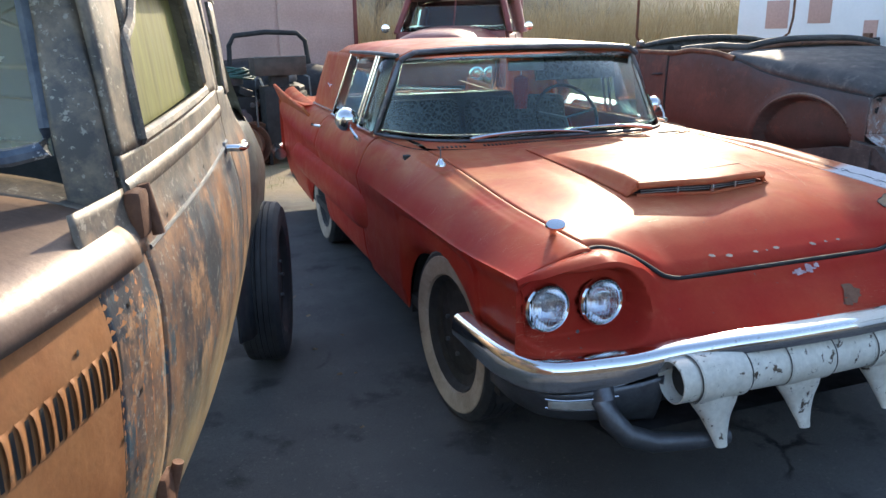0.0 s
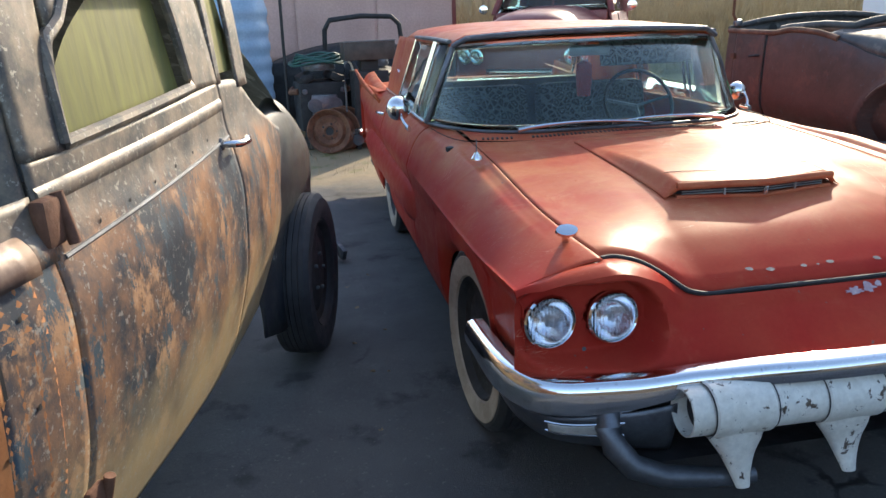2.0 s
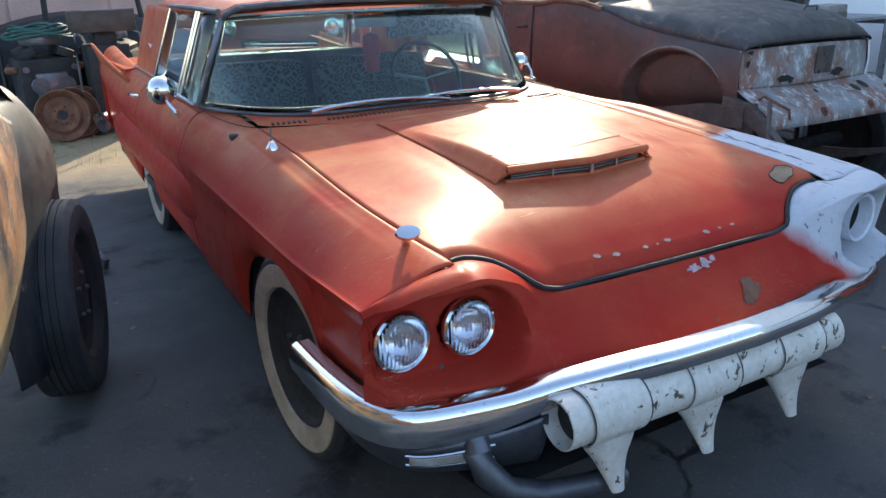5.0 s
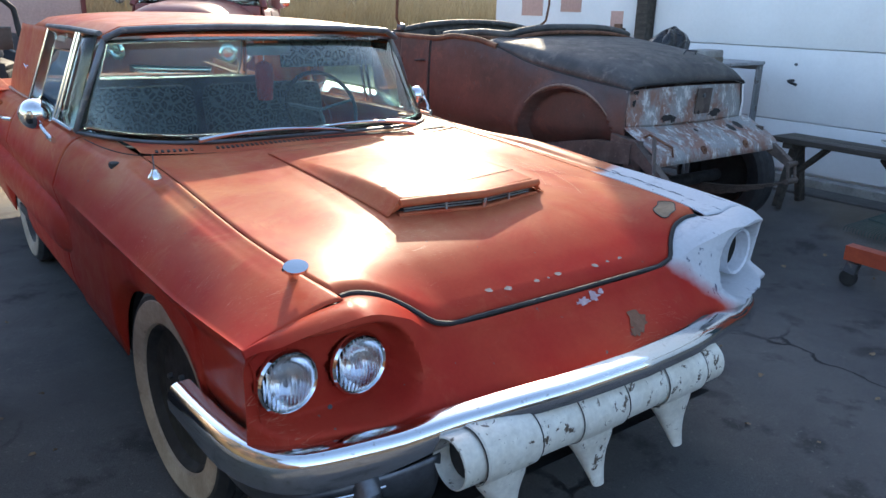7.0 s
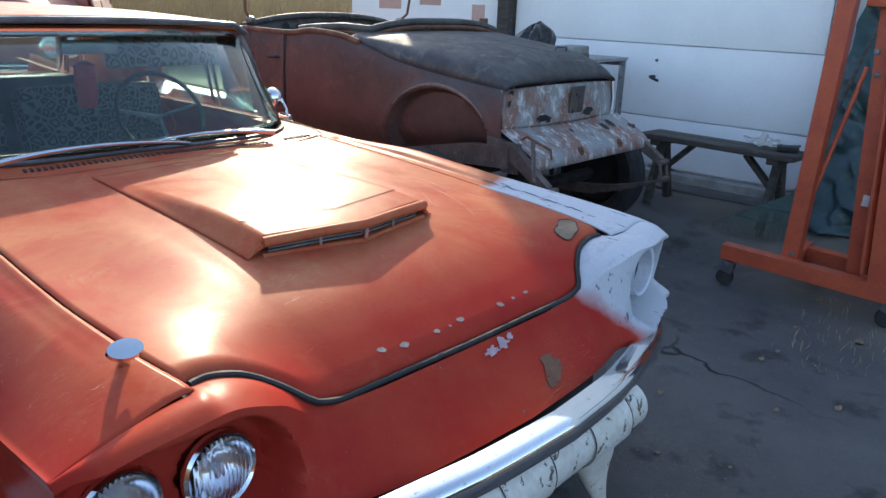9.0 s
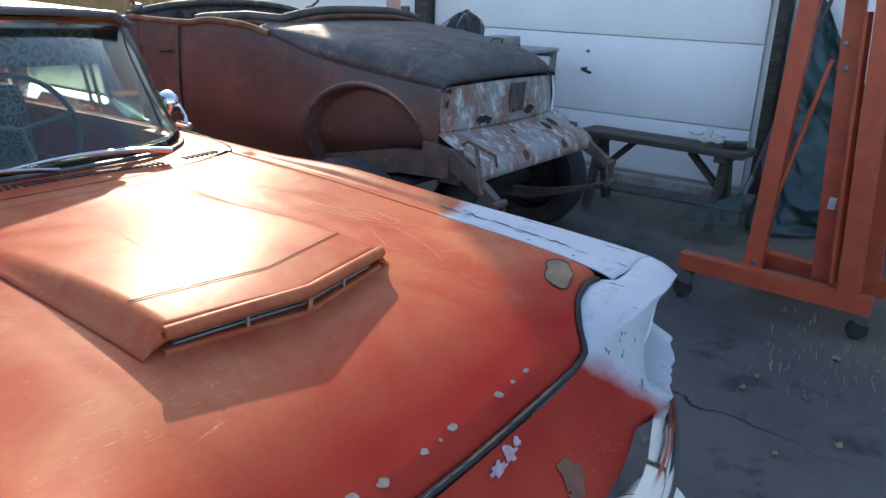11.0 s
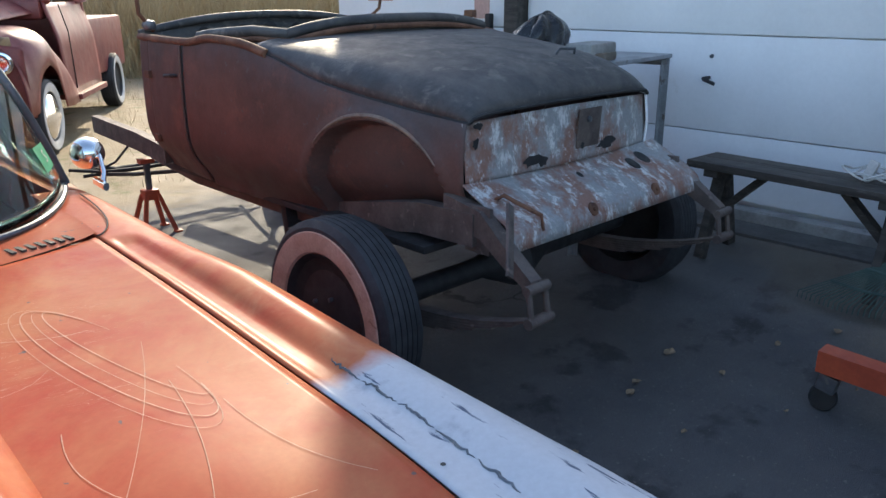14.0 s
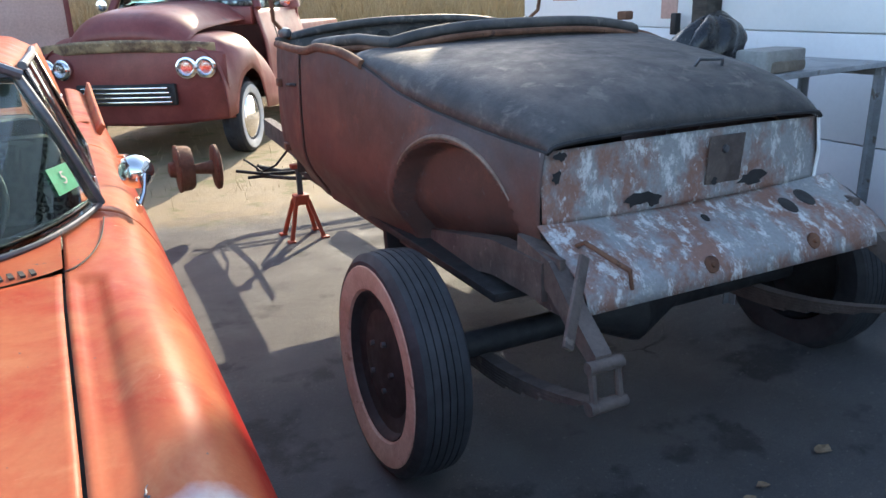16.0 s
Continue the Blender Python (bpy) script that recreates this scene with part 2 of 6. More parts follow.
WHITEWALL_CLEAN = worn("white tyre wall", (0.62, 0.61, 0.58), (0.52, 0.50, 0.47), None, 7, 90, (0.7, 0.9))
ENAMEL = worn("chipped cream enamel", (0.76, 0.73, 0.65), (0.68, 0.64, 0.55), (0.09, 0.065, 0.045), 13, 60, (0.3, 0.5), 0, (0.4, 0.6), (0.595, 0.605))
ROADSTER = roadster_material()
CHASSIS = worn("dirty grey-brown frame steel", (0.085, 0.066, 0.060), (0.135, 0.105, 0.092), (0.20, 0.16, 0.14), 9, 90, (0.55, 0.8), 0.2, strength=0.4)
DECK = worn("faded black deck paint", (0.052, 0.051, 0.053), (0.094, 0.086, 0.082), (0.135, 0.12, 0.11), 5.5, 80, (0.50, 0.72), 0.1, (0.40, 0.60), (0.55, 0.63), strength=0.3)
RUST = worn("brown rust", (0.12, 0.052, 0.03), (0.20, 0.095, 0.055), (0.07, 0.035, 0.025), 9, 90, (0.7, 0.9), 0.1, strength=0.4)
COPPER = worn("orange rust bonnet side", (0.33, 0.13, 0.05), (0.44, 0.21, 0.09), (0.05, 0.055, 0.055), 3.4, 70, (0.4, 0.6), 0.2, (0.35, 0.62), (0.58, 0.66))
BONNET = worn("worn brown bonnet top", (0.15, 0.10, 0.08), (0.24, 0.165, 0.125), (0.34, 0.29, 0.24), 4.0, 80, (0.32, 0.5), 0.2, (0.35, 0.6), (0.6, 0.7), stretch=(1, 1, 3))
MAROON = worn("maroon truck paint", (0.17, 0.036, 0.034), (0.23, 0.060, 0.052), (0.10, 0.030, 0.028), 2.5, 60, (0.36, 0.5), 0, (0.4, 0.6), (0.62, 0.72))
WALLWHITE = worn("white painted panelled door", (0.82, 0.83, 0.85), (0.77, 0.78, 0.80), (0.64, 0.62, 0.58), 1.4, 40, (0.5, 0.7), 0, (0.4, 0.65), (0.68, 0.8), strength=0.05, grit=(0.95, 1.05))
CONCRETE = worn("stained concrete", (0.34, 0.33, 0.31), (0.22, 0.21, 0.20), (0.10, 0.095, 0.09), 4, 60, (0.75, 0.9), strength=0.4)
DARKWOOD = worn("weathered dark timber", (0.040, 0.034, 0.030), (0.075, 0.064, 0.054), (0.12, 0.105, 0.09), 5, 60, (0.7, 0.9), stretch=(6, 0.8, 6), strength=0.4)
ORANGE = worn("orange-red hoist paint", (0.46, 0.085, 0.035), (0.38, 0.065, 0.03), (0.16, 0.07, 0.045), 6, 60, (0.38, 0.55), 0, (0.4, 0.6), (0.66, 0.7))
PINK = worn("faded pink sheet metal", (0.56, 0.36, 0.31), (0.47, 0.30, 0.26), (0.40, 0.33, 0.30), 1.6, 40, (0.5, 0.7), 0, (0.35, 0.65), (0.64, 0.76), stretch=(1, 1, 0.3))
DARKCLOTH = worn("dark seat cloth", (0.045, 0.050, 0.057), (0.08, 0.087, 0.095), None, 6, 200, (0.85, 0.95))
LEOPARD = leopard_material()
REDFUR = worn("red fur", (0.30, 0.018, 0.02), (0.17, 0.01, 0.012), None, 60, 300, (0.9, 1.0), strength=1.0)
DASHGREEN = worn("pale green dashboard", (0.36, 0.44, 0.38), (0.28, 0.35, 0.31), None, 5, 80, (0.45, 0.6))
AMBER = worn("ribbed parking lamp lens", (0.50, 0.49, 0.45), (0.40, 0.38, 0.34), None, 8, 60, (0.2, 0.35))


# ---- mesh helpers ----
def lerp(a, b, t):
    return a + (b - a) * t


def smooth(lo, hi, v):
    t = min(1.0, max(0.0, (v - lo) / (hi - lo)))
    return t * t * (3 - 2 * t)


def curve(v, *pairs):
    """A smooth interpolation through (position, value) pairs."""
    xs, zs = [p[0] for p in pairs], [p[1] for p in pairs]
    if v <= xs[0]:
        return zs[0]
    if v >= xs[-1]:
        return zs[-1]
    n = next(i for i in range(len(xs) - 1) if v <= xs[i + 1])
    h = xs[n + 1] - xs[n]
    t = (v - xs[n]) / h

    def slope(i):
        if i in (0, len(xs) - 1):
            return 0.0 if len(xs) < 3 else (zs[min(i + 1, len(xs) - 1)] - zs[max(i - 1, 0)]) / (xs[min(i + 1, len(xs) - 1)] - xs[max(i - 1, 0)])
        a, b = (zs[i] - zs[i - 1]) / (xs[i] - xs[i - 1]), (zs[i + 1] - zs[i]) / (xs[i + 1] - xs[i])
        return 0.0 if a * b <= 0 else 2 * a * b / (a + b)

    m0, m1 = slope(n) * h, slope(n + 1) * h
    return (2 * t**3 - 3 * t**2 + 1) * zs[n] + (t**3 - 2 * t**2 + t) * m0 + (-2 * t**3 + 3 * t**2) * zs[n + 1] + (t**3 - t**2) * m1


def thing(name, label, category, at=None, group="", kind=""):
    ob = new(name)
    ob.empty_display_size = 0.1
    if at is not None:
        ob.matrix_world = at
    return tagged(ob, label, category, group, kind)


def part(name, bm, material, parent=None, label="", sharp=38, thick=0.0, at=None):
    """Links a bmesh as one mesh object under a thing or a part."""
    me = bpy.data.meshes.new(name)
    bmesh.ops.recalc_face_normals(bm, faces=bm.faces)
    for f in bm.faces:
        f.smooth = True
    bm.to_mesh(me)
    bm.free()
    me.set_sharp_from_angle(angle=radians(sharp))
    me.materials.append(material)
    ob = new(name, me)
    ob.parent = parent
    if at is not None:
        ob.matrix_local = at
    if thick:
        mod = ob.modifiers.new("thickness", "SOLIDIFY")
        mod.thickness, mod.offset = thick, 0.0
    if label:
        ob["label"] = label
    return ob


def grid(fn, nu, nv, bm=None):
    """A sheet fn(u, v), u and v from 0 to 1. Returns the bmesh."""
    bm = bm or bmesh.new()
    vs = [[bm.verts.new(fn(i / nu, j / nv)) for j in range(nv + 1)] for i in range(nu + 1)]
    for i in range(nu):
        for j in range(nv):
            bm.faces.new((vs[i][j], vs[i + 1][j], vs[i + 1][j + 1], vs[i][j + 1]))
    return bm


def box(centre, size, turn=(0, 0, 0), bevel=0.006, bm=None):
    bm = bm or bmesh.new()
    m = pose(*centre, *turn) @ Matrix.Diagonal((*size, 1))
    vs = bmesh.ops.create_cube(bm, size=1.0, matrix=m)["verts"]
    if bevel:
        es = list({e for v in vs for e in v.link_edges})
        bmesh.ops.bevel(bm, geom=es, offset=bevel, segments=2, profile=0.6, affect="EDGES")
    return bm


def tube(points, radius, sides=10, bm=None, flat=1.0):
    """A round bar through points; radius: one number or a function of 0..1."""
    bm = bm or bmesh.new()
    pts = [Vector(p) for p in points]
    rings, up = [], Vector((0.13, 0.21, 1)).normalized()
    for i, p in enumerate(pts):
        d = (pts[min(i + 1, len(pts) - 1)] - pts[max(i - 1, 0)]).normalized()
        side = d.cross(up)
        side = side.normalized() if side.length > 0.05 else d.orthogonal().normalized()
        top = side.cross(d).normalized()
        r = radius(i / (len(pts) - 1)) if callable(radius) else radius
        rings.append([bm.verts.new(p + side * r * flat * math.cos(a) + top * r * math.sin(a)) for a in (2 * math.pi * k / sides for k in range(sides))])
    for a, b in zip(rings, rings[1:]):
        for k in range(sides):
            bm.faces.new((a[k], a[(k + 1) % sides], b[(k + 1) % sides], b[k]))
    bm.faces.new(rings[0])
    bm.faces.new(rings[-1])
    return bm


def sweep(points, profile, bm=None, closed=True, up=(0, 0, 1)):
    """A profile of (out, up) pairs carried along points."""
    bm = bm or bmesh.new()
    pts, rings = [Vector(p) for p in points], []
    for i, p in enumerate(pts):
        d = (pts[min(i + 1, len(pts) - 1)] - pts[max(i - 1, 0)]).normalized()
        out = d.cross(Vector(up)).normalized()
        prof = profile(i / (len(pts) - 1)) if callable(profile) else profile
        rings.append([bm.verts.new(p + out * a + Vector(up) * b) for a, b in prof])
    k = len(rings[0])
    for a, b in zip(rings, rings[1:]):
        for j in range(k if closed else k - 1):
            bm.faces.new((a[j], a[(j + 1) % k], b[(j + 1) % k], b[j]))
    if closed:
        bm.faces.new(rings[0])
        bm.faces.new(rings[-1])
    return bm


def lathe(profile, sides=40, bm=None, m=None):
    """A profile of (radius, along x) pairs turned about the x axis."""
    bm = bm or bmesh.new()
    m = m or Matrix()
    rings = []
    for r, x in profile:
        if r < 1e-5:
            rings.append([bm.verts.new(m @ Vector((x, 0, 0)))])
        else:
            rings.append([bm.verts.new(m @ Vector((x, r * math.cos(a), r * math.sin(a)))) for a in (2 * math.pi * k / sides for k in range(sides))])
    for a, b in zip(rings, rings[1:]):
        for k in range(sides):
            q = [a[k % len(a)], a[(k + 1) % len(a)], b[(k + 1) % len(b)], b[k % len(b)]]
            q = [v for i, v in enumerate(q) if v not in q[:i]]
            if len(q) > 2:
                bm.faces.new(q)
    return bm


def arc(cx, cy, r, a0, a1, n):
    return [(cx + r * math.cos(radians(lerp(a0, a1, i / n))), cy + r * math.sin(radians(lerp(a0, a1, i / n)))) for i in range(n + 1)]


def wheel(parent, at, radius, width, wall, hub, hub_kind="steel", ribs=5, name="wheel"):
    """A wheel whose outer face looks along its own +x: tyre, white wall, rim and hub, in the middle of the tyre."""
    w = width / 2
    ob = part(name, lathe([(radius * 0.62, -w * 0.8), (radius * 0.66, w * 0.75), (radius * 0.60, w * 0.62), (radius * 0.30, w * 0.45), (0.0, w * 0.45)], 36), hub, parent, at=at)
    prof = [(radius * 0.64, w * 0.78), (radius * 0.68, w * 0.95), (radius * 0.80, w * 1.06), (radius * 0.92, w * 1.02), (radius * 0.975, w * 0.84)]
    for i in range(ribs):
        a, b = lerp(w * 0.8, -w * 0.8, i / ribs), lerp(w * 0.8, -w * 0.8, (i + 1) / ribs)
        prof += [(radius * (1 - 0.02 * abs(a / w)), a), (radius * (1 - 0.02 * abs(b / w)), b + (a - b) * 0.16), (radius * 0.978, b + (a - b) * 0.13), (radius * 0.978, b + (a - b) * 0.02)]
    prof += [(radius * 0.97, -w * 0.86), (radius * 0.90, -w * 1.02), (radius * 0.75, -w * 1.0), (radius * 0.64, -w * 0.8)]
    part("tyre", lathe(prof, 64), RUBBER, ob, "black ribbed tyre", sharp=30)
    if wall:
        part("whitewall", lathe([(radius * 0.655, w * 0.84), (radius * 0.68, w * 0.985), (radius * 0.80, w * 1.085), (radius * 0.875, w * 1.07), (radius * 0.885, w * 1.03)], 64), wall, ob)
    part("rim", lathe([(radius * 0.60, w * 0.60), (radius * 0.63, w * 0.86), (radius * 0.655, w * 0.92), (radius * 0.665, w * 0.86)], 48), hub, ob)
    if hub_kind == "steel":
        part("hub_dish", lathe([(radius * 0.60, w * 0.40), (radius * 0.46, w * 0.58), (radius * 0.34, w * 0.62), (radius * 0.18, w * 0.74), (0.0, w * 0.74)], 40), hub, ob)
        for k in range(5):
            a = 2 * math.pi * k / 5
            part("lug_nut", lathe([(0.009, 0), (0.009, 0.014), (0.0, 0.018)], 6), DULL, ob, at=pose(w * 0.68, radius * 0.23 * math.cos(a), radius * 0.23 * math.sin(a)))
    return ob


# ---- ground ----
def ground_height(x, y):
    return 0.155 * smooth(3.0, 4.35, x) * smooth(9, 5, y) + 0.05 * smooth(4.0, 8.0, y) + 0.006 * math.sin(1.7 * x + 0.6) * math.cos(1.3 * y)


def ground():
    bm = bmesh.new()
    line = lambda n, a, b, far: [-far, -far / 3, -far / 8] + [lerp(a, b, i / n) for i in range(n + 1)] + [far / 8, far / 3, far]
    xs, ys = line(64, -7, 9, 400), line(72, -6, 14, 400)
    vs = [[bm.verts.new((x, y, ground_height(x, y))) for y in ys] for x in xs]
    for i in range(len(xs) - 1):
        for j in range(len(ys) - 1):
            bm.faces.new((vs[i][j], vs[i + 1][j], vs[i + 1][j + 1], vs[i][j + 1]))
    tagged(part("ground", bm, ASPHALT, sharp=60), "dark stained asphalt turning to dry dirt", "ground", kind="structure")


ground()

# ---- the red coupe ----
AXLE, ARCH_MID, ARCH = 0.29, 0.45, 0.47
PALEBAR = worn('pale grey bar metal', (0.50, 0.49, 0.47), (0.38, 0.37, 0.36), None, 20, 90, (0.3, 0.5), 0.5)


def crown(y):
    """Height of the wing's crown along the red car."""
    return curve(y, (-0.47, 0.825), (-0.33, 0.858), (0.25, 0.90), (0.76, 0.938), (1.1, 0.952), (1.62, 0.962), (3.2, 0.965), (4.0, 0.99), (4.72, 1.035))


def hood_middle(y):
    return curve(y, (-0.48, 0.724), (-0.42, 0.746), (-0.3, 0.803), (-0.2, 0.842), (-0.05, 0.876), (0.1, 0.897), (0.5, 0.926), (1.0, 0.950))


def hood_height(x, y):
    return lerp(hood_middle(y), crown(y) - 0.004, smooth(0.40, 0.69, abs(x))) + 0.012 * (1 - min(1, abs(x) / 0.4) ** 2)


def seam(y):
    """Half the hood's width."""
    return curve(y, (-0.40, 0.703), (-0.2, 0.735), (0.1, 0.75), (0.9, 0.742))


def hood_rear(x):
    return 0.955 + 0.13 * min(1.0, abs(x) / 0.745) ** 2


def hood_front(x):
    a = abs(x)
    if a < 0.478:
        return lerp(-0.432, -0.414, (a / 0.478) ** 1.6)
    return curve(a, (0.478, -0.414), (0.53, -0.368), (0.60, -0.332), (0.66, -0.326), (0.705, -0.335))


def scoop_rise(x, y):
    """How far the scoop's plateau stands over the hood."""
    return 0.046 * smooth(0.86, 0.12, y) * smooth(0.325, 0.272, abs(x))


def wing_wide(side, y):
    """Half the car's width at the crease of its side."""
    return curve(y, (-0.47, 0.965), (1.6, 0.968), (3.4, 0.965), (4.2, 0.95), (4.72, 0.93)) + (0.044 if side > 0 else 0.0)


def wing_crease(y):
    return curve(y, (-0.45, 0.79), (0.2, 0.752), (1.6, 0.758), (3.4, 0.775), (4.72, 0.84))


def wing_top(side, x, y):
    """Height of the wing's top, which falls from the hood's seam to the crease."""
    q = min(1.0, max(0.0, (x - seam(y)) / (wing_wide(side, y) - seam(y))))
    bow = lerp(1.75 if side < 0 else 4.0, 4.2, smooth(0.9, 1.8, y))
    groove = smooth(0.04, 0.12, q) * smooth(0.34, 0.22, q) * smooth(1.06, 1.01, y)
    full = 0.024 * smooth(0.2, 0.55, q) * smooth(1.0, 0.8, q) * smooth(1.05, 0.6, y) if side > 0 else 0.0
    return crown(y) - 0.004 + full - (crown(y) - wing_crease(y)) * q**bow - curve(y, (-0.3, 0.0), (0.2, 0.005), (0.9, 0.010)) * groove


def wing_section(side, y, t):
    """A point of the wing and body side: t from 0 at the hood's seam to 1 at the sill."""
    wide = wing_wide(side, y)
    low = 0.23
    spread = abs(y - ARCH_MID) / ARCH
    if spread < 1:
        low = 0.23 + 0.36 * math.sqrt(1 - spread**3.2)
    elif y < ARCH_MID:
        low = lerp(0.50, 0.46, smooth(-0.42, ARCH_MID - ARCH, y))
    rear = abs(y - 3.08)
    if rear < 0.36:
        low = max(low, 0.24 + 0.20 * math.sqrt(1 - (rear / 0.36) ** 2))
    if t < 0.44:
        x = lerp(seam(y) + 0.002, wide, (t / 0.44) ** 0.9)
        return Vector((side * x, y, wing_top(side, x, y)))
    x = wide + curve(t, (0.44, 0.0), (0.48, -0.006), (0.56, -0.022), (0.72, -0.026), (0.86, -0.036), (1.0, -0.07))
    return Vector((side * x, y, lerp(wing_crease(y), low, ((t - 0.44) / 0.56) ** 1.05)))


def red_coupe():
    car = thing("red_car", "faded red two-door hardtop car with white tusked grille, parked on asphalt", "car", pose(0, 0, 0))

    def hood_at(u, v):
        x = lerp(-0.70, 0.70, u)
        y = lerp(hood_front(x), hood_rear(x / 0.70 * 0.742), v)
        x *= (seam(y) - 0.0042) / 0.70
        z = hood_height(x, y) - 0.02 * smooth(0.02, 0.0, v)
        return Vector((x, y, z))

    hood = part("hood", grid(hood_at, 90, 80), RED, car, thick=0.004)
    for s in (-1, 1):
        part('hood_gap', grid(lambda u, v: Vector((s * (seam(lerp(-0.37, 1.07, u)) + lerp(-0.016, 0.012, v)), lerp(-0.37, 1.07, u), crown(lerp(-0.37, 1.07, u)) - 0.022)), 30, 1), BLACK, hood)
    edge = [lerp(-0.70, 0.70, i / 80) for i in range(81)]
    part('front_gap', tube([(x, hood_front(x) - 0.005, hood_height(x, hood_front(x)) - 0.014) for x in edge], 0.0075, 8), BLACK, hood)
    # scoop: shell, mouth, bars and badge
    mouth = lambda x: -0.030 + 0.060 * (abs(x) / 0.3) ** 1.1

    def shell(u, v):
        x = lerp(-0.326, 0.326, u)
        y = lerp(mouth(min(0.3, max(-0.3, x))), 0.88, v)
        return Vector((x, y, hood_height(x, y) + 0.005 + scoop_rise(x, y)))

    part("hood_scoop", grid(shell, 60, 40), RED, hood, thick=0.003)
    lip = [(x, mouth(x) - 0.004, hood_height(x, 0.0) + 0.046) for x in (lerp(-0.285, 0.285, i / 24) for i in range(25))]
    part("scoop_lip", tube(lip, 0.0135, 10), RED, hood)
    sill = [(x, mouth(x) + 0.001, hood_height(x, mouth(x)) + 0.004) for x, y, z in lip]
    part("scoop_sill", tube(sill, 0.0075, 8), RED, hood)
    across = [lerp(-0.275, 0.275, i / 24) for i in range(25)]
    part('scoop_joint', tube([(x, mouth(x) + 0.115, hood_height(x, mouth(x) + 0.115) + 0.0085 + scoop_rise(x, mouth(x) + 0.115)) for x in across], 0.0010, 5), BLACK, hood)
    bm = grid(lambda u, v: Vector((lerp(-0.28, 0.28, u), mouth(lerp(-0.28, 0.28, u)) + 0.034, lerp(hood_height(lerp(-0.28, 0.28, u), 0.0) + 0.002, hood_height(lerp(-0.28, 0.28, u), 0.0) + 0.044, v))), 20, 2)
    part("scoop_mouth", bm, BLACK, hood)
    for k in range(3):
        row = [(x, mouth(x) + 0.018, hood_height(x, 0.0) + 0.014 + 0.0085 * k) for x in (lerp(-0.262, 0.262, i / 20) for i in range(21))]
        part("grille_bar", tube([(x, y - 0.004, z) for x, y, z in row], 0.0025, 6), PALEBAR, hood)
    for x in (-0.13, 0.13):
        part("grille_divider", box((x, mouth(x), hood_height(x, 0) + 0.022), (0.006, 0.006, 0.030), bevel=0.001), PALEBAR, hood)
    part("badge", box((0, -0.034, hood_height(0, 0) + 0.022), (0.014, 0.012, 0.038), bevel=0.003), CHROME, hood)
    for s in (-1, 1):
        for i in (0,):
            ends = [(s * 0.284, mouth(0.284), hood_height(0.284, 0) + 0.041), (s * 0.302, 0.04, hood_height(0.31, 0.03) + 0.016), (s * 0.322, 0.06, hood_height(0.32, 0.05) + 0.003)]
            part("scoop_corner", tube(ends, lambda q: lerp(0.010, 0.004, q), 8), RED, hood)
    # long curling scratches in the paint
    rnd = random.Random(31)
    bm = bmesh.new()
    for k in range(15):
        x, y, a = rnd.uniform(0.36, 0.62) if k < 10 else rnd.uniform(-0.5, 0.6), rnd.uniform(0.15, 0.85), rnd.uniform(-2.2, -1.2)
        bend, n, row = rnd.uniform(-0.22, 0.22), rnd.randint(8, 22), []
        for i in range(n):
            row.append((x, y))
            a += bend * rnd.uniform(0.3, 1.4)
            x, y = x + 0.022 * math.cos(a), y + 0.022 * math.sin(a)
        if k < 4:
            # long leaf-shaped loops
            row = [(0.47 + 0.012 * k + (0.075 - 0.012 * k) * math.cos(q) + 0.10 * (0.5 - 0.5 * math.sin(q)), 0.46 + 0.01 * k + (0.28 - 0.02 * k) * math.sin(q)) for q in (lerp(0.4 + 0.3 * k, 6.0 - 0.4 * k, i / 40) for i in range(41))]
        row = [(px, py) for px, py in row if abs(px) < 0.70 and -0.3 < py < 0.88]
        w = rnd.uniform(0.0004, 0.0009)
        if len(row) > 3:
            side = [(-(row[min(i + 1, len(row) - 1)][1] - row[max(i - 1, 0)][1]), row[min(i + 1, len(row) - 1)][0] - row[max(i - 1, 0)][0]) for i in range(len(row))]
            vs = []
            for (px, py), (sx, sy) in zip(row, side):
                d = math.hypot(sx, sy) or 1
                up = hood_height(px, py) + (scoop_rise(px, py) + 0.0085 if abs(px) < 0.326 and py > 0.0 else 0.0035)
                vs.append([bm.verts.new((px + e * w * sx / d, py + e * w * sy / d, up)) for e in (-1, 1)])
            for p, q in zip(vs, vs[1:]):
                bm.faces.new((p[0], p[1], q[1], q[0]))
    tagged(part("scratches", bm, worn("pale scratched primer", (0.66, 0.38, 0.25), (0.56, 0.28, 0.17), None, 20, 90, (0.6, 0.8)), hood), kind="stuff")
    # a bare patch with a hole through the paint
    bm = bmesh.new()
    ring = []
    for k in range(26):
        a = 2 * math.pi * k / 26
        r = 1 + 0.16 * math.sin(2 * a + 0.5) + 0.08 * math.sin(5 * a)
        x, y = 0.632 + 0.050 * r * math.cos(a) + 0.022 * math.sin(a), -0.262 + 0.048 * r * math.sin(a)
        ring.append(bm.verts.new((x, y, hood_height(x, y) + 0.0045)))
    edge_loop = [v.co + Vector((0, 0, 0.0005)) for v in ring + ring[:1]]
    hub = bm.verts.new((0.632, -0.262, hood_height(0.632, -0.262) + 0.0055))
    for a, b in zip(ring, ring[1:] + ring[:1]):
        bm.faces.new((hub, a, b))
    part("patch_edge", tube(edge_loop, 0.0016, 5), BLACK, hood)
    part("filler_patch", bm, worn("tan body filler", (0.16, 0.105, 0.065), (0.27, 0.19, 0.12), None, 9, 90, (0.7, 0.9)), hood)

